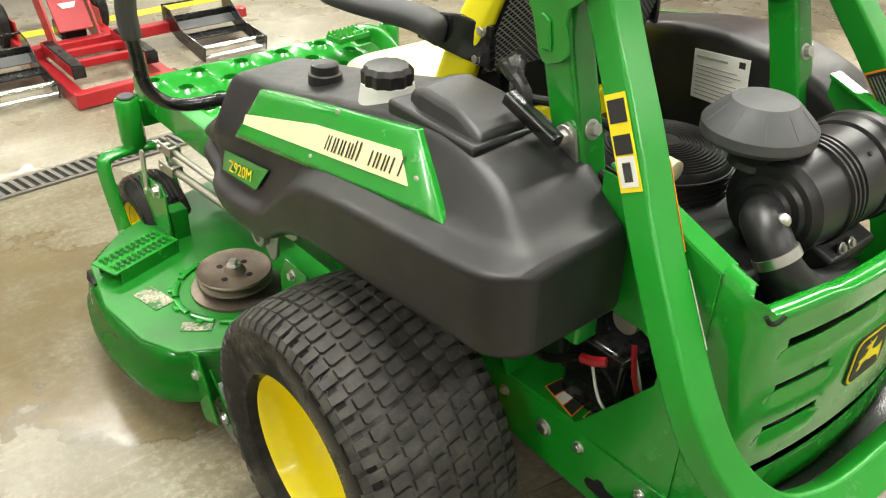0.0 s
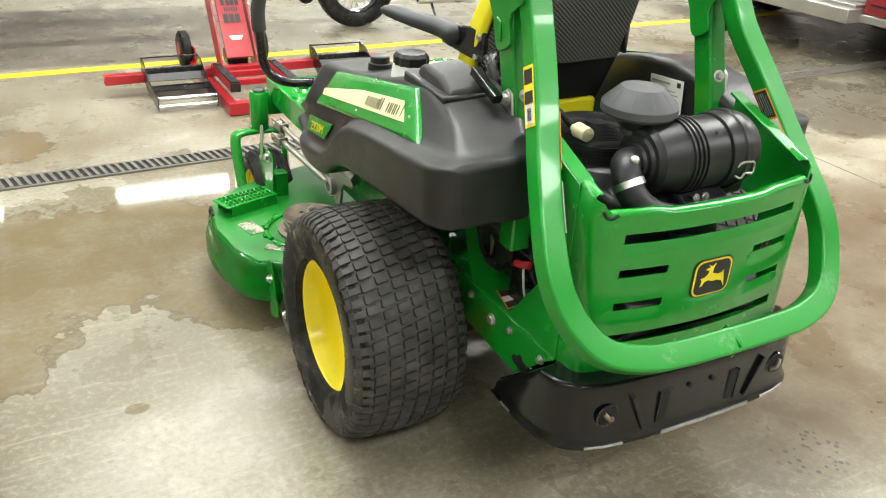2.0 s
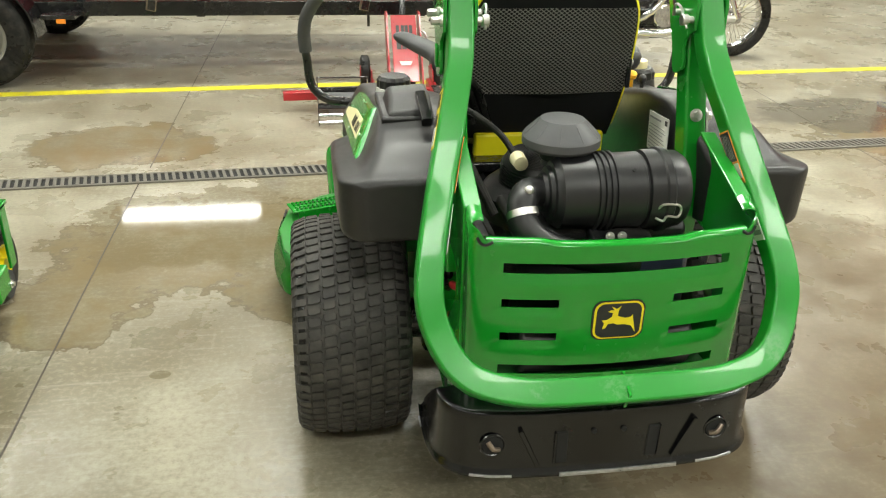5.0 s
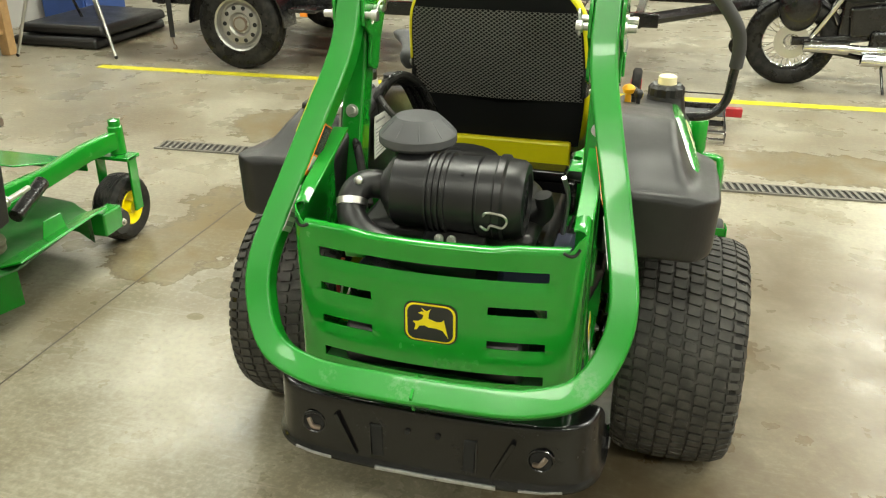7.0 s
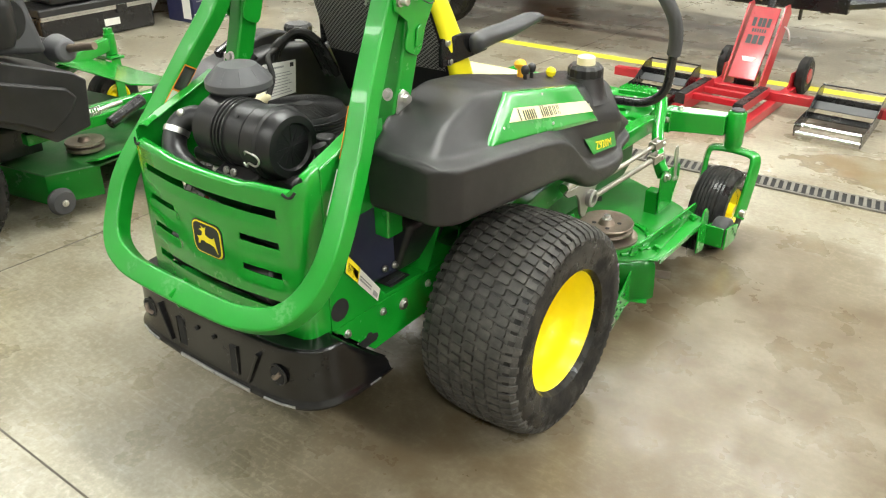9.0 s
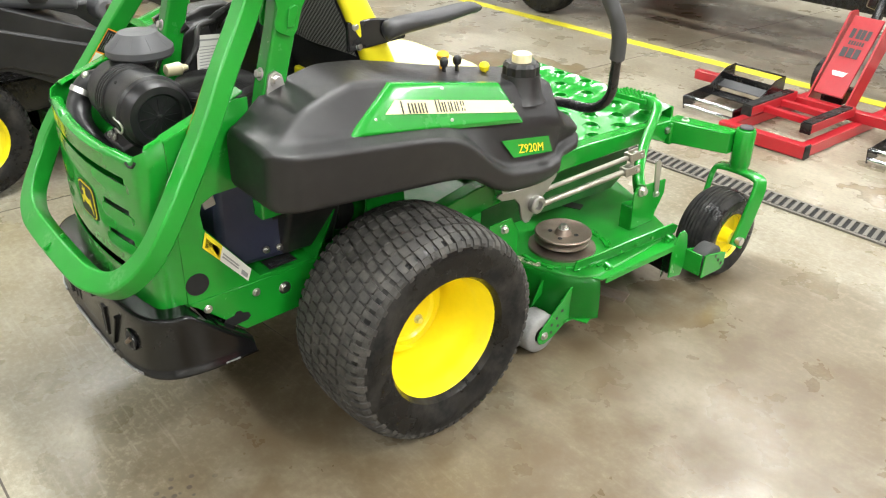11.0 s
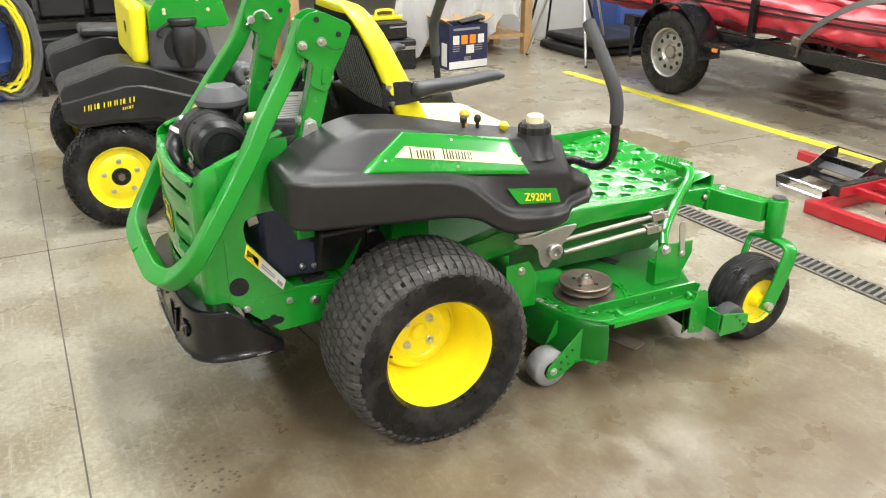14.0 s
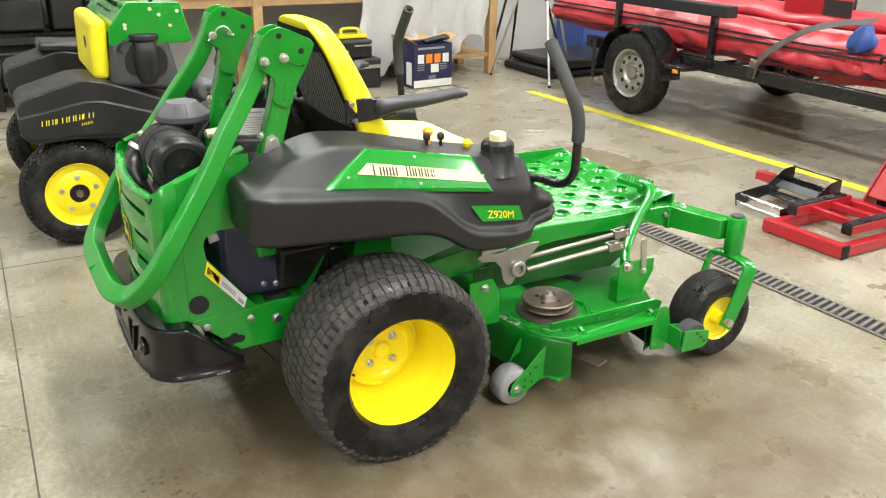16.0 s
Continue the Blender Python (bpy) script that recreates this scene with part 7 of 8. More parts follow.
wpart("damper", cyl((SX + 0.53, 0.14, 0.36), (SX + 0.50, 0.34, 0.42), 0.028), BLACK_PAINT, stand, bevel=0.004)
wpart("front_plate", loft([[(SX - 0.44, 0.40, 0.44), (SX + 0.32, 0.40, 0.44), (SX + 0.32, 0.40, 0.448), (SX - 0.44, 0.40, 0.448)], [(SX - 0.46, 0.72, 0.37), (SX + 0.40, 0.72, 0.37), (SX + 0.40, 0.72, 0.378), (SX - 0.46, 0.72, 0.378)]]), GREEN, stand, bevel=0.003)
wpart("front_lip", box((SX - 0.03, 0.725, 0.345), (0.86, 0.008, 0.05)), GREEN, stand)
ep = wpart("engine", box((SX - 0.05, -0.05, 0.55), (0.42, 0.40, 0.30)), ENGINE, stand, "black engine of the stand-on mower", bevel=0.03)
part("muffler_cup", cyl((SX + 0.36, 0.05, 0.70), (SX + 0.46, 0.05, 0.70), 0.065, 0.05), GREY_HOSE, ep, bevel=0.012)
part("handle_stub", cyl((SX + 0.46, 0.06, 0.71), (SX + 0.60, 0.10, 0.735), 0.017), WORN_STEEL, ep)
wpart("chassis", box((SX, -0.45, 0.34), (0.70, 0.70, 0.16)), BLACK_PAINT, stand, bevel=0.008)
wpart("platform", box((SX, -0.74, 0.24), (0.44, 0.22, 0.03)), BLACK_PAINT, stand, bevel=0.006)
ft = wpart("fuel_tank", loft([[(SX + 0.05, -0.452, 0.79), (SX + 0.60, -0.452, 0.79), (SX + 0.58, -0.430, 1.02), (SX + 0.08, -0.430, 1.02)], [(SX + 0.05, -0.10, 0.74), (SX + 0.60, -0.10, 0.74), (SX + 0.58, -0.150, 1.01), (SX + 0.08, -0.150, 1.01)]]), PLASTIC_GREY, stand, "dark grey plastic fuel tank", bevel=0.03, segs=3)
part("tank_neck", lathe([(0.80, 0.045), (0.85, 0.062), (0.95, 0.066), (1.00, 0.058), (1.01, 0.05)], (SX + 0.575, -0.27, 0), "z", 28), PLASTIC, ft)
part("neck_recess", slab([(-0.27 + 0.105 * math.cos(a), 0.90 + 0.10 * math.sin(a)) for a in [2 * math.pi * k / 28 for k in range(28)]], "x", SX + 0.583, 0.012), PLASTIC, ft, bevel=0.004)
cp = part("tank_cap", lathe([(1.005, 0.064), (1.012, 0.072), (1.034, 0.072), (1.040, 0.066), (1.041, 0.0001)], (SX + 0.575, -0.27, 0), "z", 30), PLASTIC, ft, bevel=0.003)
part("cap_tether", tube([(SX + 0.59, -0.33, 1.02), (SX + 0.61, -0.38, 1.00), (SX + 0.60, -0.40, 0.97), (SX + 0.60, -0.38, 0.955)], 0.008, 8), PLASTIC, ft)
pad = wpart("knee_pad", box((SX + 0.25, -0.478, 0.965), (0.60, 0.085, 0.30), (-2, 0, 0)), YELLOW_VINYL, stand, "yellow padded knee cushion", bevel=0.034, segs=4)
part("badge_disc", lathe([(-0.5185, 0.030), (-0.5225, 0.030), (-0.5225, 0.0001)], (SX + 0.36, 0, 0.985), "y", 24), INK, pad)
tw = wpart("control_tower", slab([(-0.435, 0.985), (-0.425, 1.075), (-0.335, 1.192), (-0.075, 1.180), (-0.030, 1.000), (-0.060, 0.985)], "x", SX - 0.30, 0.88), GREEN, stand, "green sheet-steel control tower with bolts", bevel=0.005)
for y, z in ((-0.352, 1.082), (-0.352, 1.066), (-0.225, 1.155), (-0.185, 1.125), (-0.095, 1.140), (-0.135, 1.072)):
    bolt((SX + 0.582, y, z), (1, 0, 0), 0.006, 0.008, tw, OFFWHITE)
for x in (0.05, 0.30):
    part("square_hole", box((SX + x, -0.384, 1.128), (0.06, 0.012, 0.03), (52, 0, 0)), DARK, tw)
for x, y in ((0.50, -0.20), (0.36, -0.24), (0.10, -0.22), (-0.10, -0.22)):
    lvr = wpart("control_lever", tube([(SX + x, y, 1.17), (SX + x + 0.01, y - 0.015, 1.25), (SX + x + 0.02, y - 0.05, 1.33)], 0.010, 10), BLACK_PAINT, stand)
wpart("rear_handle", tube([(SX - 0.05, -0.36, 1.17), (SX - 0.05, -0.46, 1.24), (SX + 0.20, -0.50, 1.25), (SX + 0.45, -0.46, 1.24), (SX + 0.45, -0.36, 1.17)], 0.013), BLACK_PAINT, stand)
wpart("warning_tag", box((SX + 0.42, -0.30, 1.197), (0.10, 0.10, 0.004), (0, 0, 12)), YELLOW_INK, stand)
wpart("fender_tray", box((SX - 0.46, -0.52, 0.855), (0.26, 0.36, 0.06), (-4, 0, 0)), PLASTIC, stand, bevel=0.02)
# lettering on the fender side becomes plain yellow bars
def outline_bar(y, z, w, h, slope, x, th=0.0045, lean=0.12):
    def spot(u, v):
        return y + u + lean * v, z + v + slope * u
    for u0, u1, v0, v1 in ((0, th, 0, h), (w - th, w, 0, h)):
        wpart("print", slab([spot(u0, v0), spot(u1, v0), spot(u1, v1), spot(u0, v1)], "x", x, 0.002), YELLOW_INK, stand)


for k in range(8):
    outline_bar(-0.800 + 0.0305 * k, 0.640 + 0.0305 * k * 0.10, (0.024, 0.022, 0.010, 0.024)[k % 4], 0.026, 0.10, SX + 0.6725)
for k in range(3):
    outline_bar(-0.622 + 0.018 * k, 0.628 + 0.002 * k, 0.013, 0.014, 0.10, SX + 0.6725, 0.003)

# -- red mower lift
lift = thing("mower_lift", "red tilting mower lift with black wheel ramps and steel rollers", "mower lift", (0.0, 3.3, 0))
for x in (-0.215, 0.215):
    wpart("floor_rail", box((x, 3.22, 0.035), (0.055, 1.08, 0.06)), RED, lift, bevel=0.004)
    pd = wpart("arm_pad", box((x * 0.8, 3.02, 0.125), (0.055, 0.46, 0.05)), RED, lift, bevel=0.004)
    part("rubber_strip", box((x * 0.8, 3.00, 0.154), (0.05, 0.42, 0.010)), RUBBER, pd, bevel=0.002)
    part("end_cap", box((x * 0.8, 2.787, 0.125), (0.057, 0.01, 0.052)), RUBBER, pd)
    wh = wpart("lift_wheel", lathe([(-0.03, 0.05), (-0.032, 0.10), (-0.02, 0.118), (0.02, 0.118), (0.032, 0.10), (0.03, 0.05)], (x * 1.18, 3.75, 0.120), "x", 30), RUBBER, lift, "black rubber lift wheel")
    part("wheel_hub", cyl((x * 1.18 - 0.035, 3.75, 0.12), (x * 1.18 + 0.035, 3.75, 0.12), 0.048), RED, wh, bevel=0.003)
    wpart("wheel_plate", slab([(3.56, 0.03), (3.80, 0.09), (3.80, 0.15), (3.60, 0.16)], "x", x * 1.0 - 0.004, 0.008), RED, lift)
    wpart("column_plate", slab([(3.28, 0.08), (3.42, 0.08), (3.70, 0.50), (3.66, 0.56), (3.58, 0.56)], "x", x * 0.52 - 0.006, 0.012), RED, lift, bevel=0.002)
wpart("front_bar", box((0.0, 2.69, 0.04), (0.49, 0.055, 0.07), (0, 0, 3)), RED, lift, bevel=0.004)
wpart("bar_cap", box((0.247, 2.703, 0.04), (0.008, 0.056, 0.072), (0, 0, 3)), RUBBER, lift)
wpart("cross_arm", box((0.06, 3.29, 0.09), (1.76, 0.055, 0.055), (0, 0, 2.5)), RED, lift, bevel=0.004)
for y in (2.93, 3.10):
    wpart("cross_tube", box((0, y, 0.115), (0.32, 0.035, 0.035)), RED, lift, bevel=0.003)
face = wpart("face_plate", loft([[(-0.085, 3.30, 0.16), (0.085, 3.30, 0.16), (0.085, 3.312, 0.152), (-0.085, 3.312, 0.152)], [(-0.085, 3.585, 0.545), (0.085, 3.585, 0.545), (0.085, 3.597, 0.537), (-0.085, 3.597, 0.537)]]), RED, lift, "slanted red face plate with dark print", bevel=0.003)


def on_face(u, v, h=0.0):
    n = Vector((0, -0.815, 0.58))
    return Vector((u, 3.30 + 0.285 * v, 0.16 + 0.385 * v)) + n * h


for v0, v1, us in ((0.48, 0.60, (-0.055, -0.018, 0.02)), (0.64, 0.69, (-0.04, -0.025, -0.01, 0.005, 0.02, 0.035)), (0.72, 0.84, (-0.055, -0.02, 0.005, 0.035))):
    w = 0.030 if len(us) == 3 else (0.010 if len(us) == 6 else 0.022)
    for u in us:
        sticker(face, "print", [on_face(u, v0), on_face(u + w, v0), on_face(u + w, v1), on_face(u, v1)], 0.002, INK)
sticker(face, "emblem", [on_face(-0.03, 0.24), on_face(0.03, 0.24), on_face(0.045, 0.30), on_face(-0.045, 0.30)], 0.002, WHITE)
wpart("winch_block", box((0, 3.42, 0.14), (0.13, 0.12, 0.08)), BLACK_PAINT, lift, bevel=0.006)
wpart("jack_post", sweep([(0.0, 3.62, 0.44), (0.005, 3.70, 0.62), (0.02, 3.86, 1.40)], rect(0.045, 0.045, 0.005)), BLACK_PAINT, lift, "black square jack handle post")
wpart("release_lever", tube([(0.11, 3.60, 0.44), (0.15, 3.58, 0.42), (0.17, 3.57, 0.36)], 0.006), STEEL, lift)
for x0, x1 in ((-0.60, -0.27), (0.47, 0.82)):
    yy = 3.29 + 0.044 * ((x0 + x1) / 2 - 0.06)
    for x in (x0, x1):
        wpart("ramp_side", slab([(yy - 0.44, 0.012), (yy - 0.46, 0.09), (yy - 0.20, 0.11), (yy - 0.06, 0.19), (yy + 0.04, 0.20), (yy + 0.04, 0.10), (yy - 0.12, 0.05), (yy - 0.40, 0.012)], "x", x, 0.006), BLACK_PAINT, lift, bevel=0.001)
    mid, wd = (x0 + x1) / 2, x1 - x0
    wpart("ramp_bar", box((mid, yy - 0.035, 0.130), (wd, 0.012, 0.036)), BLACK_PAINT, lift, bevel=0.002)
    wpart("ramp_plate", box((mid, yy - 0.09, 0.104), (wd - 0.004, 0.07, 0.005), (22, 0, 0)), PLASTIC_GREY, lift)
    wpart("ramp_tread", box((mid, yy - 0.15, 0.055), (wd, 0.06, 0.006), (15, 0, 0)), BLACK_PAINT, lift)
    wpart("top_rod", cyl((x0, yy + 0.03, 0.195), (x1, yy + 0.03, 0.195), 0.005), BLACK_PAINT, lift)
    for dy, z in ((-0.43, 0.03), (-0.36, 0.055)):
        wpart("roller", cyl((x0 + 0.004, yy + dy, z), (x1 + 0.004, yy + dy, z), 0.013), CHROME, lift, "bright steel roller")

# -- motorcycle
bike = thing("motorcycle", "black cruiser motorcycle with chrome exhaust pipes and wire wheels", "motorcycle", (2.1, 4.65, 0))
for cx, R, dr, nm in ((1.32, 0.325, 0.115, "rear_wheel"), (2.95, 0.33, 0.085, "front_wheel")):
    hub = wpart(nm, cyl((cx, 4.58, R), (cx, 4.72, R), 0.05), CHROME, bike, bevel=0.006)
    ob = part("tyre", tyre_mesh(0.15 if cx < 2 else 0.12, R, R - dr, 0.0, ribs=True, seg=56), RUBBER, hub, "black road tyre")
    ob.matrix_basis = pose(cx, 4.65, R, 0, 0, 90)
    part("rim", lathe([(-0.045, R - dr + 0.002), (-0.05, R - dr - 0.010), (-0.02, R - dr - 0.02), (0.02, R - dr - 0.02), (0.05, R - dr - 0.010), (0.045, R - dr + 0.002)], (cx, 4.65, R), "y", 56, caps=False), CHROME, hub, "chrome wire wheel rim")
    sp = bmesh.new()
    for k in range(36):
        t0 = 2 * math.pi * k / 36
        t1 = t0 + (0.35 if k % 2 else -0.35)
        cyl((cx + 0.045 * math.cos(t1), 4.65 + (0.05 if k % 4 < 2 else -0.05), R + 0.045 * math.sin(t1)), (cx + (R - dr - 0.015) * math.cos(t0), 4.65, R + (R - dr - 0.015) * math.sin(t0)), 0.0028, seg=5, bm=sp)
    tagged(part("spokes", sp, CHROME, hub), kind="stuff")
    fen = [(cx + (R + 0.016) * math.cos(radians(a)), 4.65, R + (R + 0.016) * math.sin(radians(a))) for a in ((range(25, 150, 9)) if cx < 2 else range(30, 140, 10))]
    wpart("mudguard", sweep(fen, [(-0.012, -0.085), (0.012, -0.07), (0.022, 0.0), (0.012, 0.07), (-0.012, 0.085), (0.004, 0.0)], up=(0, 1, 0)), BLACK_PAINT, bike, "gloss black mudguard")
for z, y, pts in ((0.29, 4.50, [(1.40, 0.31), (1.60, 0.31), (1.95, 0.31), (2.15, 0.40), (2.25, 0.52)]), (0.25, 4.47, [(1.80, 0.235), (2.05, 0.235), (2.30, 0.235), (2.48, 0.30), (2.55, 0.48), (2.50, 0.58)])):
    pth = smooth_path([(a, y, b) for a, b in pts], 6)
    p = wpart("exhaust_pipe", sweep(pth, ring(0.030, 16)), CHROME, bike, "chrome exhaust pipe")
    part("silencer", sweep(pth[:9], ring(0.045, 20)), CHROME, p)
engb = wpart("engine", box((2.20, 4.65, 0.38), (0.36, 0.24, 0.26)), BLACK_PAINT, bike, "black and chrome V-twin engine", bevel=0.03)
part("clutch_cover", cyl((2.28, 4.53, 0.36), (2.28, 4.50, 0.36), 0.11, 0.10, seg=32), CHROME, engb, bevel=0.012)
part("gear_cover", cyl((2.08, 4.54, 0.37), (2.08, 4.51, 0.37), 0.075, 0.07, seg=28), CHROME, engb, bevel=0.01)
for sgn, a in ((-1, -22), (1, 22)):
    for k in range(8):
        d = Vector((math.sin(radians(a)), 0, math.cos(radians(a))))
        c = Vector((2.20, 4.65, 0.50)) + d * (0.02 + 0.028 * k)
        part("cylinder_fin", box(tuple(c), (0.15, 0.17, 0.012), (0, a, 0)), BLACK_PAINT if k < 7 else CHROME, engb)
wpart("frame_tube", tube([(1.32, 4.58, 0.33), (1.75, 4.58, 0.24), (2.35, 4.58, 0.20), (2.60, 4.62, 0.45), (2.70, 4.65, 0.85)], 0.020), BLACK_PAINT, bike)
wpart("saddle", loft([[(1.35, 4.55, 0.72), (1.35, 4.75, 0.72), (1.35, 4.75, 0.78), (1.35, 4.55, 0.78)], [(1.70, 4.50, 0.62), (1.70, 4.80, 0.62), (1.70, 4.80, 0.70), (1.70, 4.50, 0.70)], [(2.0, 4.56, 0.66), (2.0, 4.74, 0.66), (2.0, 4.74, 0.74), (2.0, 4.56, 0.74)]]), BLACK_CLOTH, bike, bevel=0.03)
wpart("fuel_tank", ball((2.28, 4.65, 0.80), 0.15, (1.6, 0.9, 0.75), 24), BLACK_PAINT, bike)
wpart("side_cover", box((1.84, 4.555, 0.50), (0.30, 0.05, 0.22), (0, -8, 0)), BLACK_PAINT, bike, bevel=0.022, segs=3)
wpart("battery_box", box((1.80, 4.65, 0.50), (0.34, 0.16, 0.30)), BLACK_PAINT, bike, bevel=0.02)
wpart("swing_arm", sweep([(1.32, 4.56, 0.33), (1.70, 4.57, 0.36), (1.95, 4.58, 0.40)], rect(0.03, 0.06, 0.01)), BLACK_PAINT, bike)
wpart("shock_absorber", cyl((1.45, 4.565, 0.36), (1.62, 4.565, 0.66), 0.026, seg=16), CHROME, bike)
wpart("brake_disc", lathe([(4.560, 0.06), (4.560, 0.125), (4.566, 0.125), (4.566, 0.06)], (1.32, 0, 0.325), "y", 36, closed=True), STEEL, bike)
wpart("primary_case", box((2.02, 4.53, 0.36), (0.36, 0.06, 0.16)), BLACK_PAINT, bike, bevel=0.05, segs=3)
wpart("air_box", cyl((2.14, 4.54, 0.60), (2.14, 4.47, 0.60), 0.09, 0.08, seg=28), CHROME, bike, bevel=0.01)
wpart("saddle_bag", ball((1.33, 4.50, 0.60), 0.165, (0.90, 0.55, 1.15), 24), BLACK_PAINT, bike, "rounded gloss black side bag")
for q in (-0.08, 0.08):
    wpart("fork_tube", cyl((2.95, 4.65 + q, 0.33), (2.66, 4.65 + q, 0.98), 0.024), CHROME, bike)
wpart("kick_stand", cyl((1.95, 4.52, 0.20), (1.98, 4.40, 0.01), 0.010), BLACK_PAINT, bike)
wpart("foot_peg", cyl((2.66, 4.52, 0.30), (2.66, 4.38, 0.30), 0.016), CHROME, bike)

# -- boat trailer and the raft on it
tr = thing("boat_trailer", "black steel boat trailer with galvanised spoked wheels", "trailer", (-2.0, 4.9, 0))
for y in (4.14, 5.60):
    wpart("side_rail", box((-1.7, y, 0.50), (4.1, 0.06, 0.10)), BLACK_PAINT, tr, bevel=0.005)
    s = -1 if y < 4.9 else 1
    wy = 4.9 + s * 0.93
    hub = wpart("trailer_wheel", cyl((-2.86, wy - 0.05, 0.35), (-2.86, wy + 0.05, 0.35), 0.06), WORN_STEEL, tr, "trailer wheel with silver steel rim")
    ob = part("tyre", tyre_mesh(0.20, 0.35, 0.20, 0.003, ribs=True, seg=56), RUBBER, hub, "black trailer tyre")
    ob.matrix_basis = pose(-2.86, wy, 0.35, 0, 0, 90)
    rm = part("rim", lathe([(s * 0.075, 0.212), (s * 0.085, 0.205), (s * 0.075, 0.19), (s * 0.03, 0.178), (s * 0.03, 0.165), (s * 0.05, 0.15), (s * 0.055, 0.095), (s * 0.03, 0.075), (s * 0.035, 0.05), (s * 0.055, 0.045), (s * 0.055, 0.0001)], (-2.86, wy, 0.35), "y", 48, caps=False), ALU, hub, "silver steel rim with round holes")
    for k in range(10):
        t = 2 * math.pi * k / 10
        part("rim_hole", cyl((-2.86 + 0.13 * math.cos(t), wy + s * 0.045, 0.35 + 0.13 * math.sin(t)), (-2.86 + 0.13 * math.cos(t), wy + s * 0.0565, 0.35 + 0.13 * math.sin(t)), 0.017, seg=12), DARK, rm)
    for k in range(5):
        t = 2 * math.pi * k / 5
        bolt((-2.86 + 0.06 * math.cos(t), wy + s * 0.036, 0.35 + 0.06 * math.sin(t)), (0, s, 0), 0.009, 0.012, rm)
    arc = [(-2.86 + 0.41 * math.cos(radians(a)), wy, 0.35 + 0.41 * math.sin(radians(a))) for a in range(0, 181, 12)]
    wpart("wheel_arch", sweep(arc, [(-0.005, -0.115), (0.005, -0.115), (0.005, 0.115), (-0.005, 0.115)], up=(0, 1, 0)), BLACK_PAINT, tr, "black mudguard over the trailer wheel", angle=50)
    wpart("step_plate", box((-2.30, wy, 0.485), (0.22, 0.22, 0.03)), BLACK_PAINT, tr, bevel=0.004)
    wpart("marker_lamp", box((-2.28, wy + s * 0.113, 0.46), (0.06, 0.012, 0.03)), ORANGE, tr, bevel=0.004)
    for x in (-2.20, -3.35):
        wpart("guide_post", box((x, y, 0.72), (0.05, 0.05, 0.40)), BLACK_PAINT, tr, bevel=0.004)
    wpart("guide_rail", box((-2.8, y - s * 0.02, 0.93), (1.5, 0.12, 0.09)), BLACK_CLOTH, tr, "carpeted black guide rail", bevel=0.01)
    wpart("tongue_arm", cyl((0.30, y, 0.51), (1.35, 4.9, 0.60), 0.045, seg=8), BLACK_PAINT, tr)
for x in (-3.7, -2.86, -1.4, 0.2):
    wpart("cross_bar", box((x, 4.87, 0.47), (0.06, 1.44, 0.07)), BLACK_PAINT, tr, bevel=0.004)
tg = wpart("tongue_beam", box((1.30, 4.92, 0.58), (2.1, 0.08, 0.11)), BLACK_PAINT, tr, bevel=0.005)
for k in range(10):
    part("print", box((0.90 + 0.07 * k, 4.877, 0.585), (0.045, 0.004, 0.05)), WHITE, tg)
wpart("jack_leg", cyl((0.93, 4.86, 0.28), (0.86, 4.86, 0.80), 0.024), STEEL, tr)
jw = wpart("jack_wheel", lathe([(-0.02, 0.02), (-0.022, 0.07), (0.022, 0.07), (0.02, 0.02)], (0.97, 4.86, 0.22), "y", 24), RUBBER, tr, bevel=0.004)
wpart("support_leg", box((-0.145, 4.9, 0.38), (0.022, 0.022, 0.32)), BLACK_PAINT, tr)
wpart("ratchet_strap", box((-3.58, 4.08, 0.36), (0.045, 0.006, 0.36)), BLACK_CLOTH, tr)
wpart("strap_hook", tube([(-3.58, 4.08, 0.18), (-3.575, 4.08, 0.13), (-3.555, 4.08, 0.11), (-3.56, 4.08, 0.085), (-3.59, 4.08, 0.09)], 0.006), WORN_STEEL, tr)
wpart("axle", cyl((-2.86, 4.05, 0.35), (-2.86, 5.75, 0.35), 0.03), BLACK_PAINT, tr)

raft = thing("inflatable_raft", "red inflatable rescue raft, half deflated, strapped on the trailer", "raft", (-2.0, 4.9, 0.55))


def raft_tube(y0, y1):
    path = smooth_path([(-4.4, y0, 0.74), (-3.0, y0, 0.74), (-1.5, y0, 0.72), (-0.6, y0 * 0.93 + y1 * 0.07, 0.73), (0.1, y0 * 0.75 + y1 * 0.25, 0.80), (0.55, y0 * 0.5 + y1 * 0.5, 0.88)], 26)
    rows = []
    for i, p in enumerate(path):
        n = noise.noise(Vector((p.x * 1.7, y0, 0)))
        pinch = sum(math.exp(-((p.x - xs) / 0.10) ** 2) for xs in (-1.62, -0.36, -3.0))
        r = []
        for k in range(32):
            a = 2 * math.pi * k / 32
            soft = noise.noise(Vector((p.x * 2.2, math.cos(a) * 1.3 + y0, math.sin(a) * 1.3)))
            crease = 1 - abs(noise.noise(Vector((p.x * 4.0 + math.sin(a) * 1.5, math.cos(a) * 2.2, math.sin(a) * 2.2 + y0))))
            w = 0.235 * (1 + 0.14 * soft - 0.16 * crease ** 6)
            flat = 0.66 + 0.14 * n - 0.14 * pinch * (1 if math.sin(a) > 0 else 0.2)
            r.append((p.x, p.y + w * 1.08 * math.cos(a), p.z - 0.03 + w * flat * math.sin(a)))
        rows.append(r)
    return loft(rows)


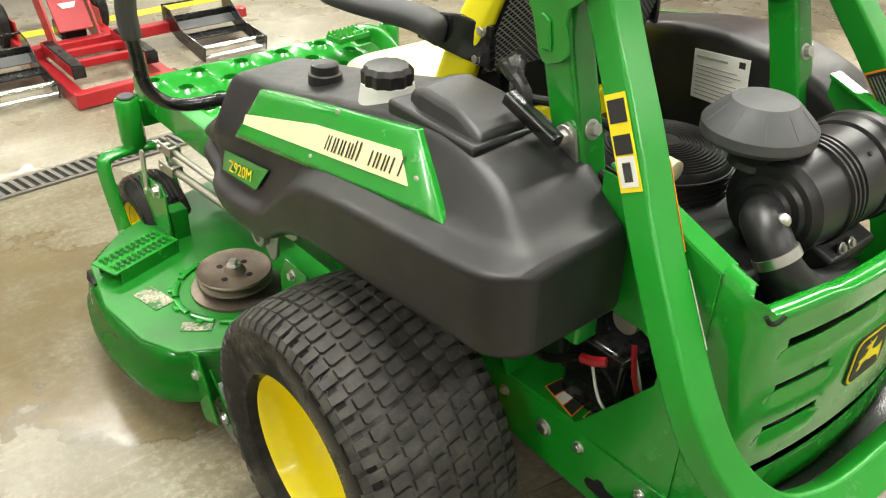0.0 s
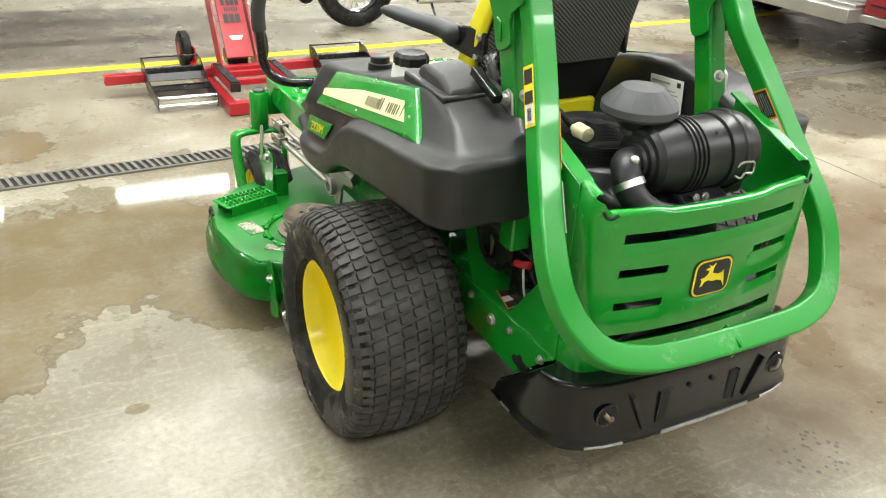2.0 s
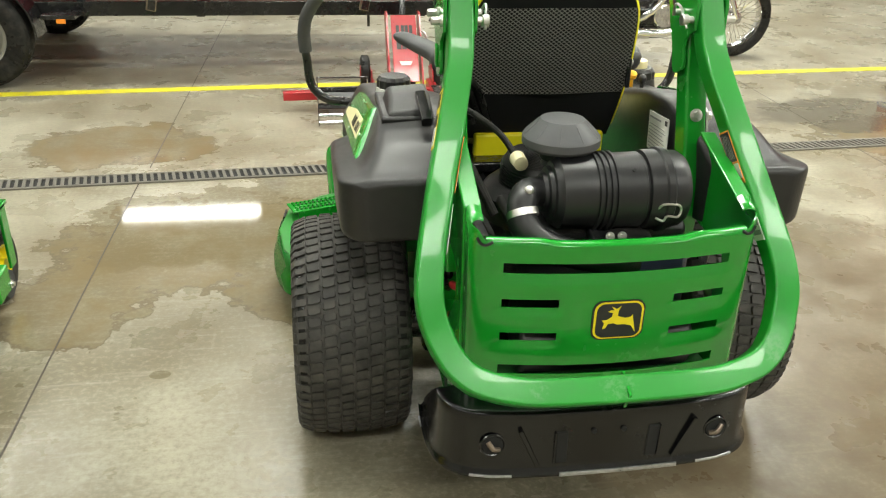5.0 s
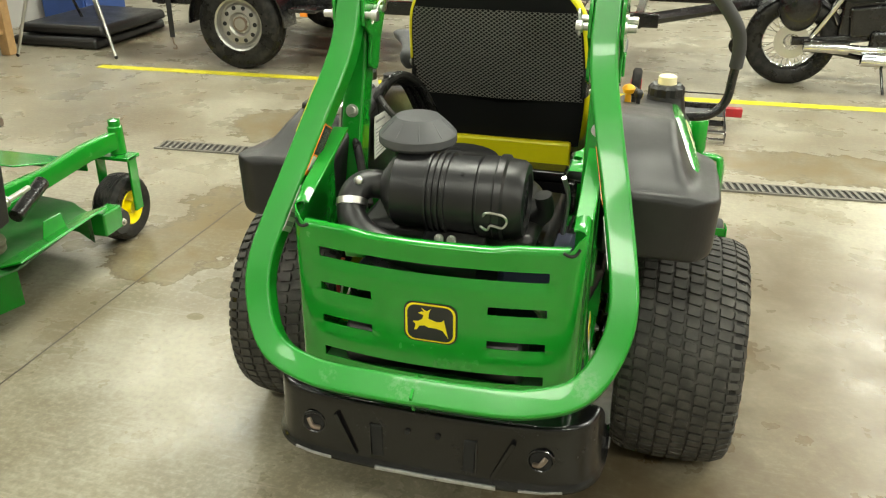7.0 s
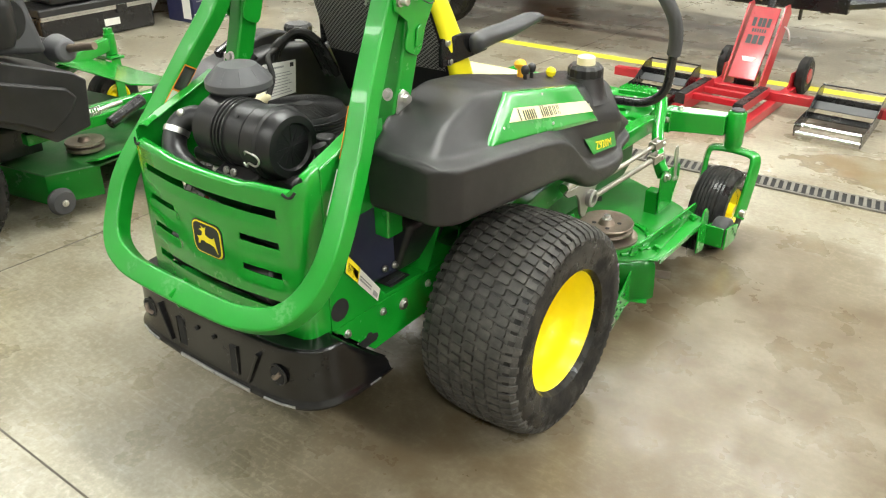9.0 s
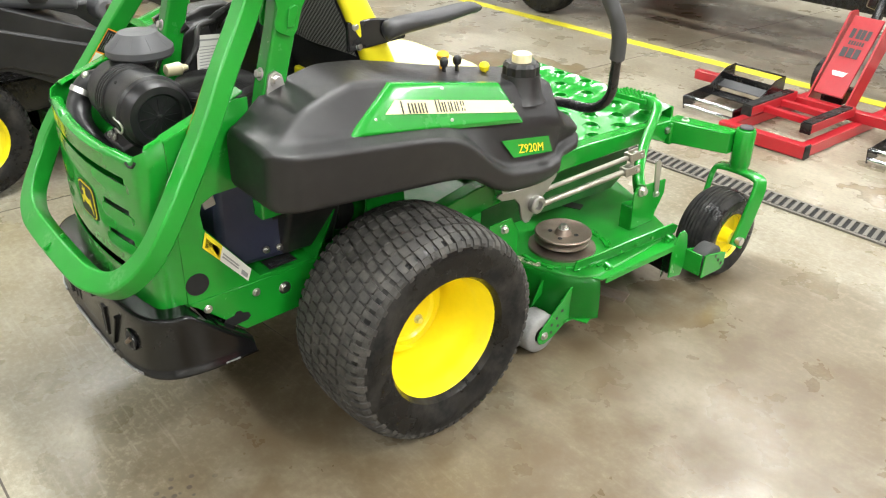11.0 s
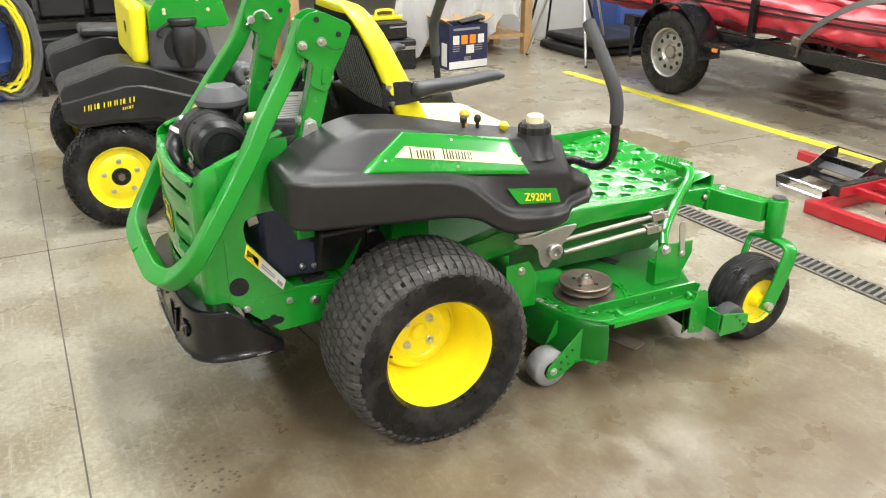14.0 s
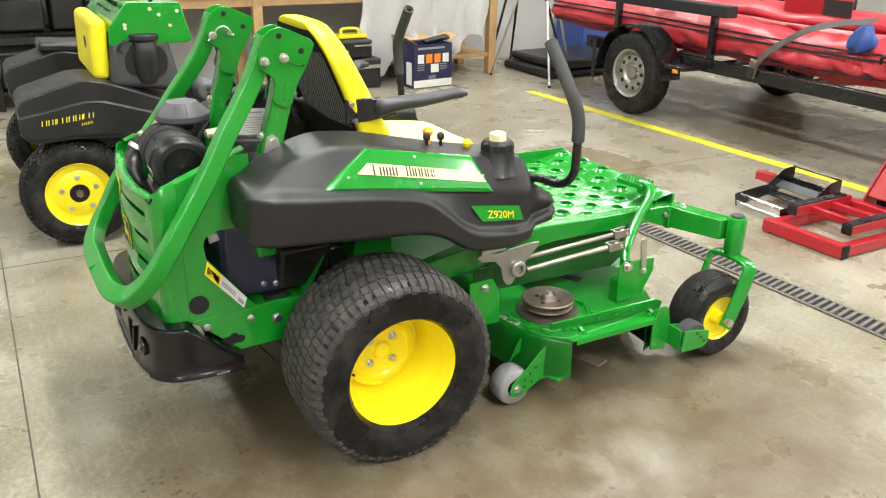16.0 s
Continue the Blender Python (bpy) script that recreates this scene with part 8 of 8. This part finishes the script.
for ya, yb in ((4.42, 5.38), (5.38, 4.42)):
    ob = wpart("buoyancy_tube", raft_tube(ya, yb), RED_RUBBER, raft, "soft red buoyancy tube", angle=70)
    for dz, dy in ((-0.10, -0.215), (0.02, -0.245), (0.06, -0.235)):
        sg = 1 if ya < 4.9 else -1
        part("rub_strip", sweep(smooth_path([(-4.4, ya + sg * dy, 0.74 + dz), (-3.0, ya + sg * dy, 0.74 + dz), (-1.5, ya + sg * dy, 0.72 + dz), (-0.6, ya * 0.93 + yb * 0.07 + sg * dy, 0.73 + dz), (0.1, ya * 0.78 + yb * 0.22 + sg * dy * 0.8, 0.80 + dz)], 8), rect(0.018, 0.014)), BLACK_CLOTH, ob)
wpart("raft_floor", box((-2.2, 4.9, 0.66), (3.6, 0.75, 0.06)), RED_RUBBER, raft, bevel=0.02)
fold = []
for i in range(9):
    x = -3.0 + 0.28 * i
    fold.append([(x, 4.55 + 0.08 * math.sin(i), 0.84), (x, 4.95, 0.86), (x + 0.05, 5.15, 0.93 + 0.06 * math.sin(i * 1.7)), (x, 4.75, 0.99 + 0.07 * math.cos(i * 2.1)), (x - 0.03, 4.50, 0.93 + 0.04 * math.sin(i * 2.9))])
ob = wpart("folded_fabric", loft(fold), RED_RUBBER, raft, "folds of slack red fabric", angle=60)
subdivided(ob, 2)
for x in (-1.70, -0.2):
    wpart("strap_buckle", box((x - 0.02, 4.095, 0.555), (0.07, 0.03, 0.14), (8, 12, 0)), WORN_STEEL, raft, "worn ratchet buckle", bevel=0.006)
    wpart("buckle_handle", box((x - 0.02, 4.075, 0.53), (0.05, 0.015, 0.07), (8, 12, 0)), BLACK_PAINT, raft, bevel=0.004)
    wpart("lash_strap", sweep(smooth_path([(x - 0.02, 4.10, 0.50), (x + 0.02, 4.105, 0.62), (x + 0.16, 4.14, 0.76), (x + 0.36, 4.26, 0.90), (x + 0.58, 4.60, 0.95)], 6), rect(0.006, 0.045), up=(1, 0, 0)), STRAP, raft, "grey webbing lashing strap")
wpart("grab_handle", tube([(-0.75, 4.17, 0.74), (-0.72, 4.14, 0.79), (-0.60, 4.14, 0.79), (-0.57, 4.17, 0.75)], 0.012), BLACK_CLOTH, raft)
fbox = thing("fuel_box", "red plastic fuel box with a dark label", "fuel box", (-1.75, 4.95, 0.9))
wpart("body", box((-1.75, 4.75, 1.00), (0.42, 0.32, 0.24)), RED, fbox, bevel=0.04)
wpart("label_panel", box((-1.45, 4.58, 0.98), (0.24, 0.01, 0.16)), INK, fbox)
rag_bm = ball((-0.95, 4.24, 0.86), 0.10, (0.9, 0.55, 1.0), 24)
for vv in rag_bm.verts:
    vv.co += Vector((0.6, 0.5, 1.0)) * 0.06 * noise.noise(vv.co * 14)
rag = wpart("towel", rag_bm, BLUE_HOSE, thing("blue_towel", "crumpled blue towel lying on the raft", "towel", (-0.95, 4.25, 0.85)))

# -- fire engine, rear end
fe = thing("fire_engine", "red fire engine with a bare-metal rear compartment and step", "fire engine", (6.4, 3.4, 0))
FX = 4.68
wpart("body", box((FX + 2.3, 3.25, 1.55), (4.3, 3.10, 2.3)), ENGINE_RED, fe, bevel=0.03)
wpart("rear_panel", box((FX + 0.10, 3.08, 1.22), (0.08, 1.20, 1.50)), ALU, fe, "brushed aluminium rear panel", bevel=0.005)
cr = wpart("chrome_ring", lathe([(-0.02, 0.052), (-0.03, 0.075), (0.0, 0.088)], (FX + 0.06, 2.98, 0.84), "x", 30), CHROME, fe)
part("ring_boss", lathe([(0.0, 0.052), (-0.012, 0.040), (-0.024, 0.022), (-0.026, 0.0001)], (FX + 0.06, 2.98, 0.84), "x", 24, caps=False), STEEL, cr)
stp2 = wpart("tail_step", box((FX - 0.02, 3.08, 0.385), (0.32, 1.24, 0.11)), ALU, fe, "diamond-plate aluminium tail step", bevel=0.008)
wpart("step_lip", box((FX + 0.02, 3.08, 0.452), (0.22, 1.20, 0.03)), ALU, fe, bevel=0.006)


def vehicle_lamp(y, z, w, h, mat, label):
    """A rectangular lamp with a rounded lens on a dark base."""
    base = wpart("lamp_base", box((FX - 0.016, y, z), (0.014, w, h)), DARK, fe, bevel=0.004)
    lens = part("lens", box((FX - 0.034, y, z), (0.034, w * 0.90, h * 0.90)), mat, base, label, bevel=0.015, segs=3)
    part("reflector", lathe([(-0.002, min(w, h) * 0.34), (-0.006, min(w, h) * 0.30), (-0.004, 0.0001)], (FX - 0.050, y, z), "x", 24, caps=False), mat, lens)


for y0, y1 in ((3.69, 4.85), (1.70, 2.47)):
    c, w = (y0 + y1) / 2, y1 - y0
    wpart("corner_panel", box((FX + 0.08, c, 1.17), (0.18, w, 1.55)), ENGINE_RED, fe, bevel=0.02)
    wpart("side_step", box((FX + 0.08, c, 0.370), (0.22, w, 0.06)), ALU, fe, bevel=0.006)
vehicle_lamp(4.59, 0.665, 0.19, 0.19, ORANGE, "amber indicator lens")
vehicle_lamp(4.20, 0.665, 0.21, 0.19, LENS_RED, "red tail lamp lens")
vehicle_lamp(2.30, 0.575, 0.22, 0.20, LENS_RED, "red tail lamp lens")
vehicle_lamp(1.92, 0.600, 0.18, 0.20, ORANGE, "amber indicator lens")
vehicle_lamp(2.30, 0.920, 0.24, 0.20, WHITE, "white reversing lamp lens")
for y, z, h in ((3.84, 0.765, 0.07), (2.44, 0.735, 0.07), (2.09, 0.735, 0.07), (4.40, 0.82, 0.07)):
    wpart("yellow_reflector", box((FX - 0.0145, y, z), (0.009, 0.15 if y > 3 else 0.09, h)), YELLOW, fe)
wpart("white_reflector", box((FX - 0.0145, 2.10, 0.90), (0.009, 0.08, 0.22)), WHITE, fe)
sg2 = wpart("notice_plate", box((FX - 0.0145, 4.745, 0.475), (0.009, 0.19, 0.10)), BLUE_HOSE, fe, "small blue printed notice")
for k in range(2):
    part("print", box((FX - 0.0205, 4.745, 0.495 - 0.035 * k), (0.003, 0.15, 0.014)), WHITE, sg2)
for y in (2.15, 4.45):
    for x in (FX + 1.2, FX + 3.6):
        ob = part("tyre", tyre_mesh(0.30, 0.50, 0.28, 0.0, ribs=True, seg=40), RUBBER, fe)
        ob.matrix_basis = pose(x - 6.4, y - 3.4, 0.50, 0, 0, 90)
wpart("chassis", box((FX + 2.3, 3.25, 0.42), (4.2, 1.6, 0.18)), BLACK_PAINT, fe)

# -- workbench corner along the west wall
bench = thing("workbench", "pine-framed workbench with a grey top", "workbench", (-5.35, 2.4, 0))
wpart("bench_top", box((-5.38, 1.9, 0.92), (0.84, 4.1, 0.05)), GREY_HOSE, bench, bevel=0.005)
for y in (-0.05, 1.3, 3.84):
    for x in (-5.04, -5.70):
        wpart("bench_leg", box((x, y, 0.448), (0.09, 0.09, 0.896)), WOOD, bench, bevel=0.004)
wpart("bench_rail", box((-5.04, 1.9, 0.84), (0.04, 3.7, 0.10)), WOOD, bench, bevel=0.003)
wpart("low_shelf", box((-5.38, 3.05, 0.20), (0.72, 1.5, 0.04)), WOOD, bench, bevel=0.003)
sh = thing("dust_sheet", "white cotton sheet hanging over the bench front", "sheet", (-5.0, 3.0, 0.9))
bm = bmesh.new()
rows = []
for i in range(41):
    y = 2.30 + 1.45 * i / 40
    row = []
    for j in range(9):
        z = 0.955 - (0.66 + 0.14 * math.sin(i * 0.31) + (0.10 if i < 8 else 0)) * j / 8
        row.append(bm.verts.new((-4.965 + 0.035 * math.sin(i * 0.9) * (0.2 + j / 8) + 0.02 * math.sin(i * 2.3 + j), y + 0.02 * math.sin(j * 0.8), z)))
    rows.append(row)
for r0, r1 in zip(rows, rows[1:]):
    for j in range(8):
        bm.faces.new((r0[j], r1[j], r1[j + 1], r0[j + 1]))
bmesh.ops.solidify(bm, geom=bm.faces, thickness=0.004)
wpart("cloth", bm, CLOTH_WHITE, sh, angle=80)
bx = thing("carton", "open dark blue printed carton with white base band", "cardboard box", (-4.74, 2.88, 0), turn=4)
part("side", box((0.165, 0, 0.21), (0.006, 0.44, 0.42)), BLUE, bx)
part("side", box((-0.165, 0, 0.21), (0.006, 0.44, 0.42)), BLUE, bx)
part("side", box((0, 0.217, 0.21), (0.324, 0.006, 0.42)), BLUE, bx)
part("side", box((0, -0.217, 0.21), (0.324, 0.006, 0.42)), BLUE, bx)
part("bottom", box((0, 0, 0.01), (0.32, 0.42, 0.006)), CARD, bx)
part("flap", box((-0.06, -0.20, 0.45), (0.32, 0.006, 0.14), (60, 0, 0)), CARD, bx)
part("flap", box((-0.22, 0, 0.45), (0.14, 0.43, 0.006), (0, 35, 0)), CARD, bx)
part("flap", box((-0.02, 0.27, 0.46), (0.30, 0.12, 0.006), (30, 0, 0)), CARD, bx)
part("base_band", box((0.170, 0, 0.045), (0.003, 0.44, 0.07)), WHITE, bx)
part("end_band", box((0.08, -0.2215, 0.14), (0.10, 0.003, 0.22)), WHITE, bx)
for k in range(4):
    part("printed_panel", box((0.170, -0.14 + 0.095 * k, 0.285), (0.003, 0.07, 0.085)), (WHITE, ORANGE, ORANGE, WHITE)[k], bx)
part("printed_panel", box((0.170, 0.02, 0.19), (0.003, 0.09, 0.08)), WHITE, bx)
for k in range(3):
    for j in range(3):
        part("print", box((0.170, -0.14 + 0.13 * k, 0.225 - 0.022 * j if k != 1 else 0.115 - 0.012 * j), (0.002, 0.08, 0.007)), BAR_GREY, bx)
part("print", box((0.170, -0.02, 0.385), (0.002, 0.30, 0.02)), BAR_GREY, bx)
tray = part("tray", box((0.02, 0.12, 0.445), (0.10, 0.26, 0.03), (10, 8, 0)), BLACK_PAINT, thing("small_tray", "small black plastic tray lying on the carton", "tray", (-4.74, 2.88, 0.0)), bevel=0.004)


def tool_case(x, y, z, w, d, h, label, ridges=2):
    t = thing("tool_case", label, "case", (x, y, z), "cases stacked under the bench")
    part("body", box((0, 0, h * 0.38), (d, w, h * 0.74)), BLACK_PAINT, t, bevel=0.015)
    part("lid", box((0, 0, h * 0.87), (d * 1.01, w * 1.01, h * 0.24)), PLASTIC, t, bevel=0.015)
    for k in range(ridges):
        part("edge_trim", box((d * 0.51, 0, h * (0.70 + 0.06 * k)), (0.012, w, 0.014)), STEEL, t)
    part("latch", box((d * 0.515, w * 0.2, h * 0.68), (0.02, 0.10, 0.07)), BLACK_PAINT, t, bevel=0.004)
    part("paper_tag", box((d * 0.506, w * 0.1, h * 0.35), (0.004, 0.14, 0.055)), WHITE, t)
    return t


tool_case(-5.0, 1.93, 0.0, 1.00, 0.42, 0.29, "long black tool case with metal edge trim on the floor")
tool_case(-5.0, 1.95, 0.295, 0.80, 0.38, 0.17, "black tool case stacked on another case", 1)
lv = thing("tool_tray", "yellow plastic tool tray on the black case", "tool tray", (-5.0, 2.20, 0.4665))
part("tray", box((0, 0, 0.02), (0.16, 0.30, 0.035)), YELLOW, lv, bevel=0.006)
part("handle", tube([(0.02, -0.10, 0.035), (0.02, -0.09, 0.085), (0.02, 0.06, 0.085), (0.02, 0.08, 0.035)], 0.014, 10), YELLOW, lv)
dly = thing("wooden_dolly", "low pine board on small casters", "dolly", (-4.75, 0.95, 0.0))
part("board", box((0, 0, 0.09), (0.30, 0.45, 0.03)), WOOD, dly, bevel=0.003)
for x, y in ((-0.1, -0.17), (0.1, -0.17), (-0.1, 0.17), (0.1, 0.17)):
    part("wheel", cyl((x - 0.012, y, 0.036), (x + 0.012, y, 0.036), 0.036), RUBBER, dly)
mat = thing("folded_mats", "stack of folded black padded mats", "mats", (-4.85, 4.75, 0))
for k, (w, dx) in enumerate(((1.15, 0.0), (1.05, 0.05))):
    part("mat", loft([[(-0.45 + dx, -w / 2, 0.005 + 0.10 * k), (0.45 + dx, -w / 2, 0.005 + 0.10 * k), (0.43 + dx, -w / 2, 0.10 + 0.10 * k), (-0.43 + dx, -w / 2, 0.09 + 0.10 * k)],
                      [(-0.40 + dx, w / 2, 0.005 + 0.10 * k), (0.42 + dx, w / 2, 0.005 + 0.10 * k), (0.40 + dx, w / 2, 0.09 + 0.10 * k), (-0.40 + dx, w / 2, 0.10 + 0.10 * k)]]), PLASTIC, mat, bevel=0.03)


def tripod(x, y, mat_, label, foot):
    t = thing("tripod", label, "tripod", (x, y, 0), "folding stands by the wall")
    for k in range(3):
        a = radians(120 * k + foot)
        leg = part("leg", cyl((0.50 * math.cos(a), 0.50 * math.sin(a), 0.012), (0.03 * math.cos(a), 0.03 * math.sin(a), 1.45), 0.013, 0.016), mat_, t)
        part("foot", ball((0.50 * math.cos(a), 0.50 * math.sin(a), 0.016), 0.016, seg=10), RUBBER, leg)
        part("clamp", cyl((0.235 * math.cos(a), 0.235 * math.sin(a), 0.81), (0.215 * math.cos(a), 0.215 * math.sin(a), 0.87), 0.022), PLASTIC, leg)
    part("head", box((0, 0, 1.47), (0.09, 0.09, 0.07)), PLASTIC, t, bevel=0.01)
    part("column", cyl((0, 0, 0.9), (0, 0, 1.45), 0.014), mat_, t)


tripod(-4.52, 4.10, STEEL, "silver aluminium folding tripod stand", -20)
tripod(-5.2, 4.35, BLACK_PAINT, "black folding tripod stand", 40)
cab = thing("blue_cabinet", "plain dark blue steel cabinet against the wall", "cabinet", (-5.55, 5.6, 0))
part("body", box((0, 0, 0.9), (0.48, 0.7, 1.8)), BLUE_HOSE, cab, bevel=0.008)
part("door", box((0.245, 0, 0.9), (0.012, 0.64, 1.7)), BLUE_HOSE, cab, bevel=0.004)
shv = thing("storage_rack", "dark steel rack crowded with black equipment", "storage rack", (-5.45, -0.35, 0))
for y in (-0.55, 0.25):
    for x in (-0.28, 0.28):
        part("upright", box((x, y, 0.9), (0.05, 0.05, 1.8)), BLACK_PAINT, shv, bevel=0.003)
for z in (0.15, 0.62, 1.10):
    part("shelf", box((0, -0.15, z), (0.62, 0.86, 0.03)), BLACK_PAINT, shv)
for k, (y, z, w, h) in enumerate(((-0.35, 0.17, 0.34, 0.28), (0.05, 0.17, 0.30, 0.32), (-0.30, 0.64, 0.36, 0.26), (0.08, 0.64, 0.28, 0.34))):
    bn = thing("storage_bin", "black plastic storage bin on the rack", "bin", (-5.40, -0.35 + y, z + 0.005), "bins on the rack")
    part("body", box((0, 0, h / 2), (0.44, w, h)), PLASTIC, bn, bevel=0.02)
    part("lid", box((0, 0, h + 0.012), (0.46, w + 0.02, 0.025)), PLASTIC_GREY, bn, bevel=0.008)
bar = thing("blue_drum", "blue plastic drum standing by the wall", "drum", (-5.35, -1.35, 0))
part("shell", lathe([(0.0, 0.27), (0.02, 0.29), (0.30, 0.295), (0.32, 0.305), (0.34, 0.295), (0.58, 0.295), (0.60, 0.305), (0.62, 0.295), (0.88, 0.29), (0.90, 0.27), (0.88, 0.26), (0.885, 0.0001)], (0, 0, 0), "z", 40), BLUE_HOSE, bar)
for k, (nm, mt, r, lab) in enumerate((("air_hose", GREY_HOSE, 0.024, "coiled grey rubber hose hanging by the rack"), ("yellow_hose", YELLOW, 0.014, "coiled yellow hose hanging beside the drum"), ("power_cord", RUBBER, 0.016, "coiled black cable hanging beside the drum"))):
    h = thing(nm, lab, "hose", (-5.0, -1.12, 0.0))
    pts = []
    for i in range(96):
        a = 2 * math.pi * i / 24
        rr = 0.30 + 0.025 * math.sin(i * 0.7 + k) - 0.05 * k
        pts.append((0.04 * k + 0.03 * math.sin(i * 0.26), rr * 0.75 * math.cos(a) - 0.04 * k, 0.50 + rr * 1.45 * math.sin(a)))
    part("coil", sweep(pts, ring(r, 8)), mt, h)
mop = thing("orange_handle", "orange plastic tool handle on the rack", "tool", (-5.25, -0.30, 1.117))
part("grip", box((0, 0, 0.03), (0.03, 0.20, 0.04)), ORANGE, mop, bevel=0.01)
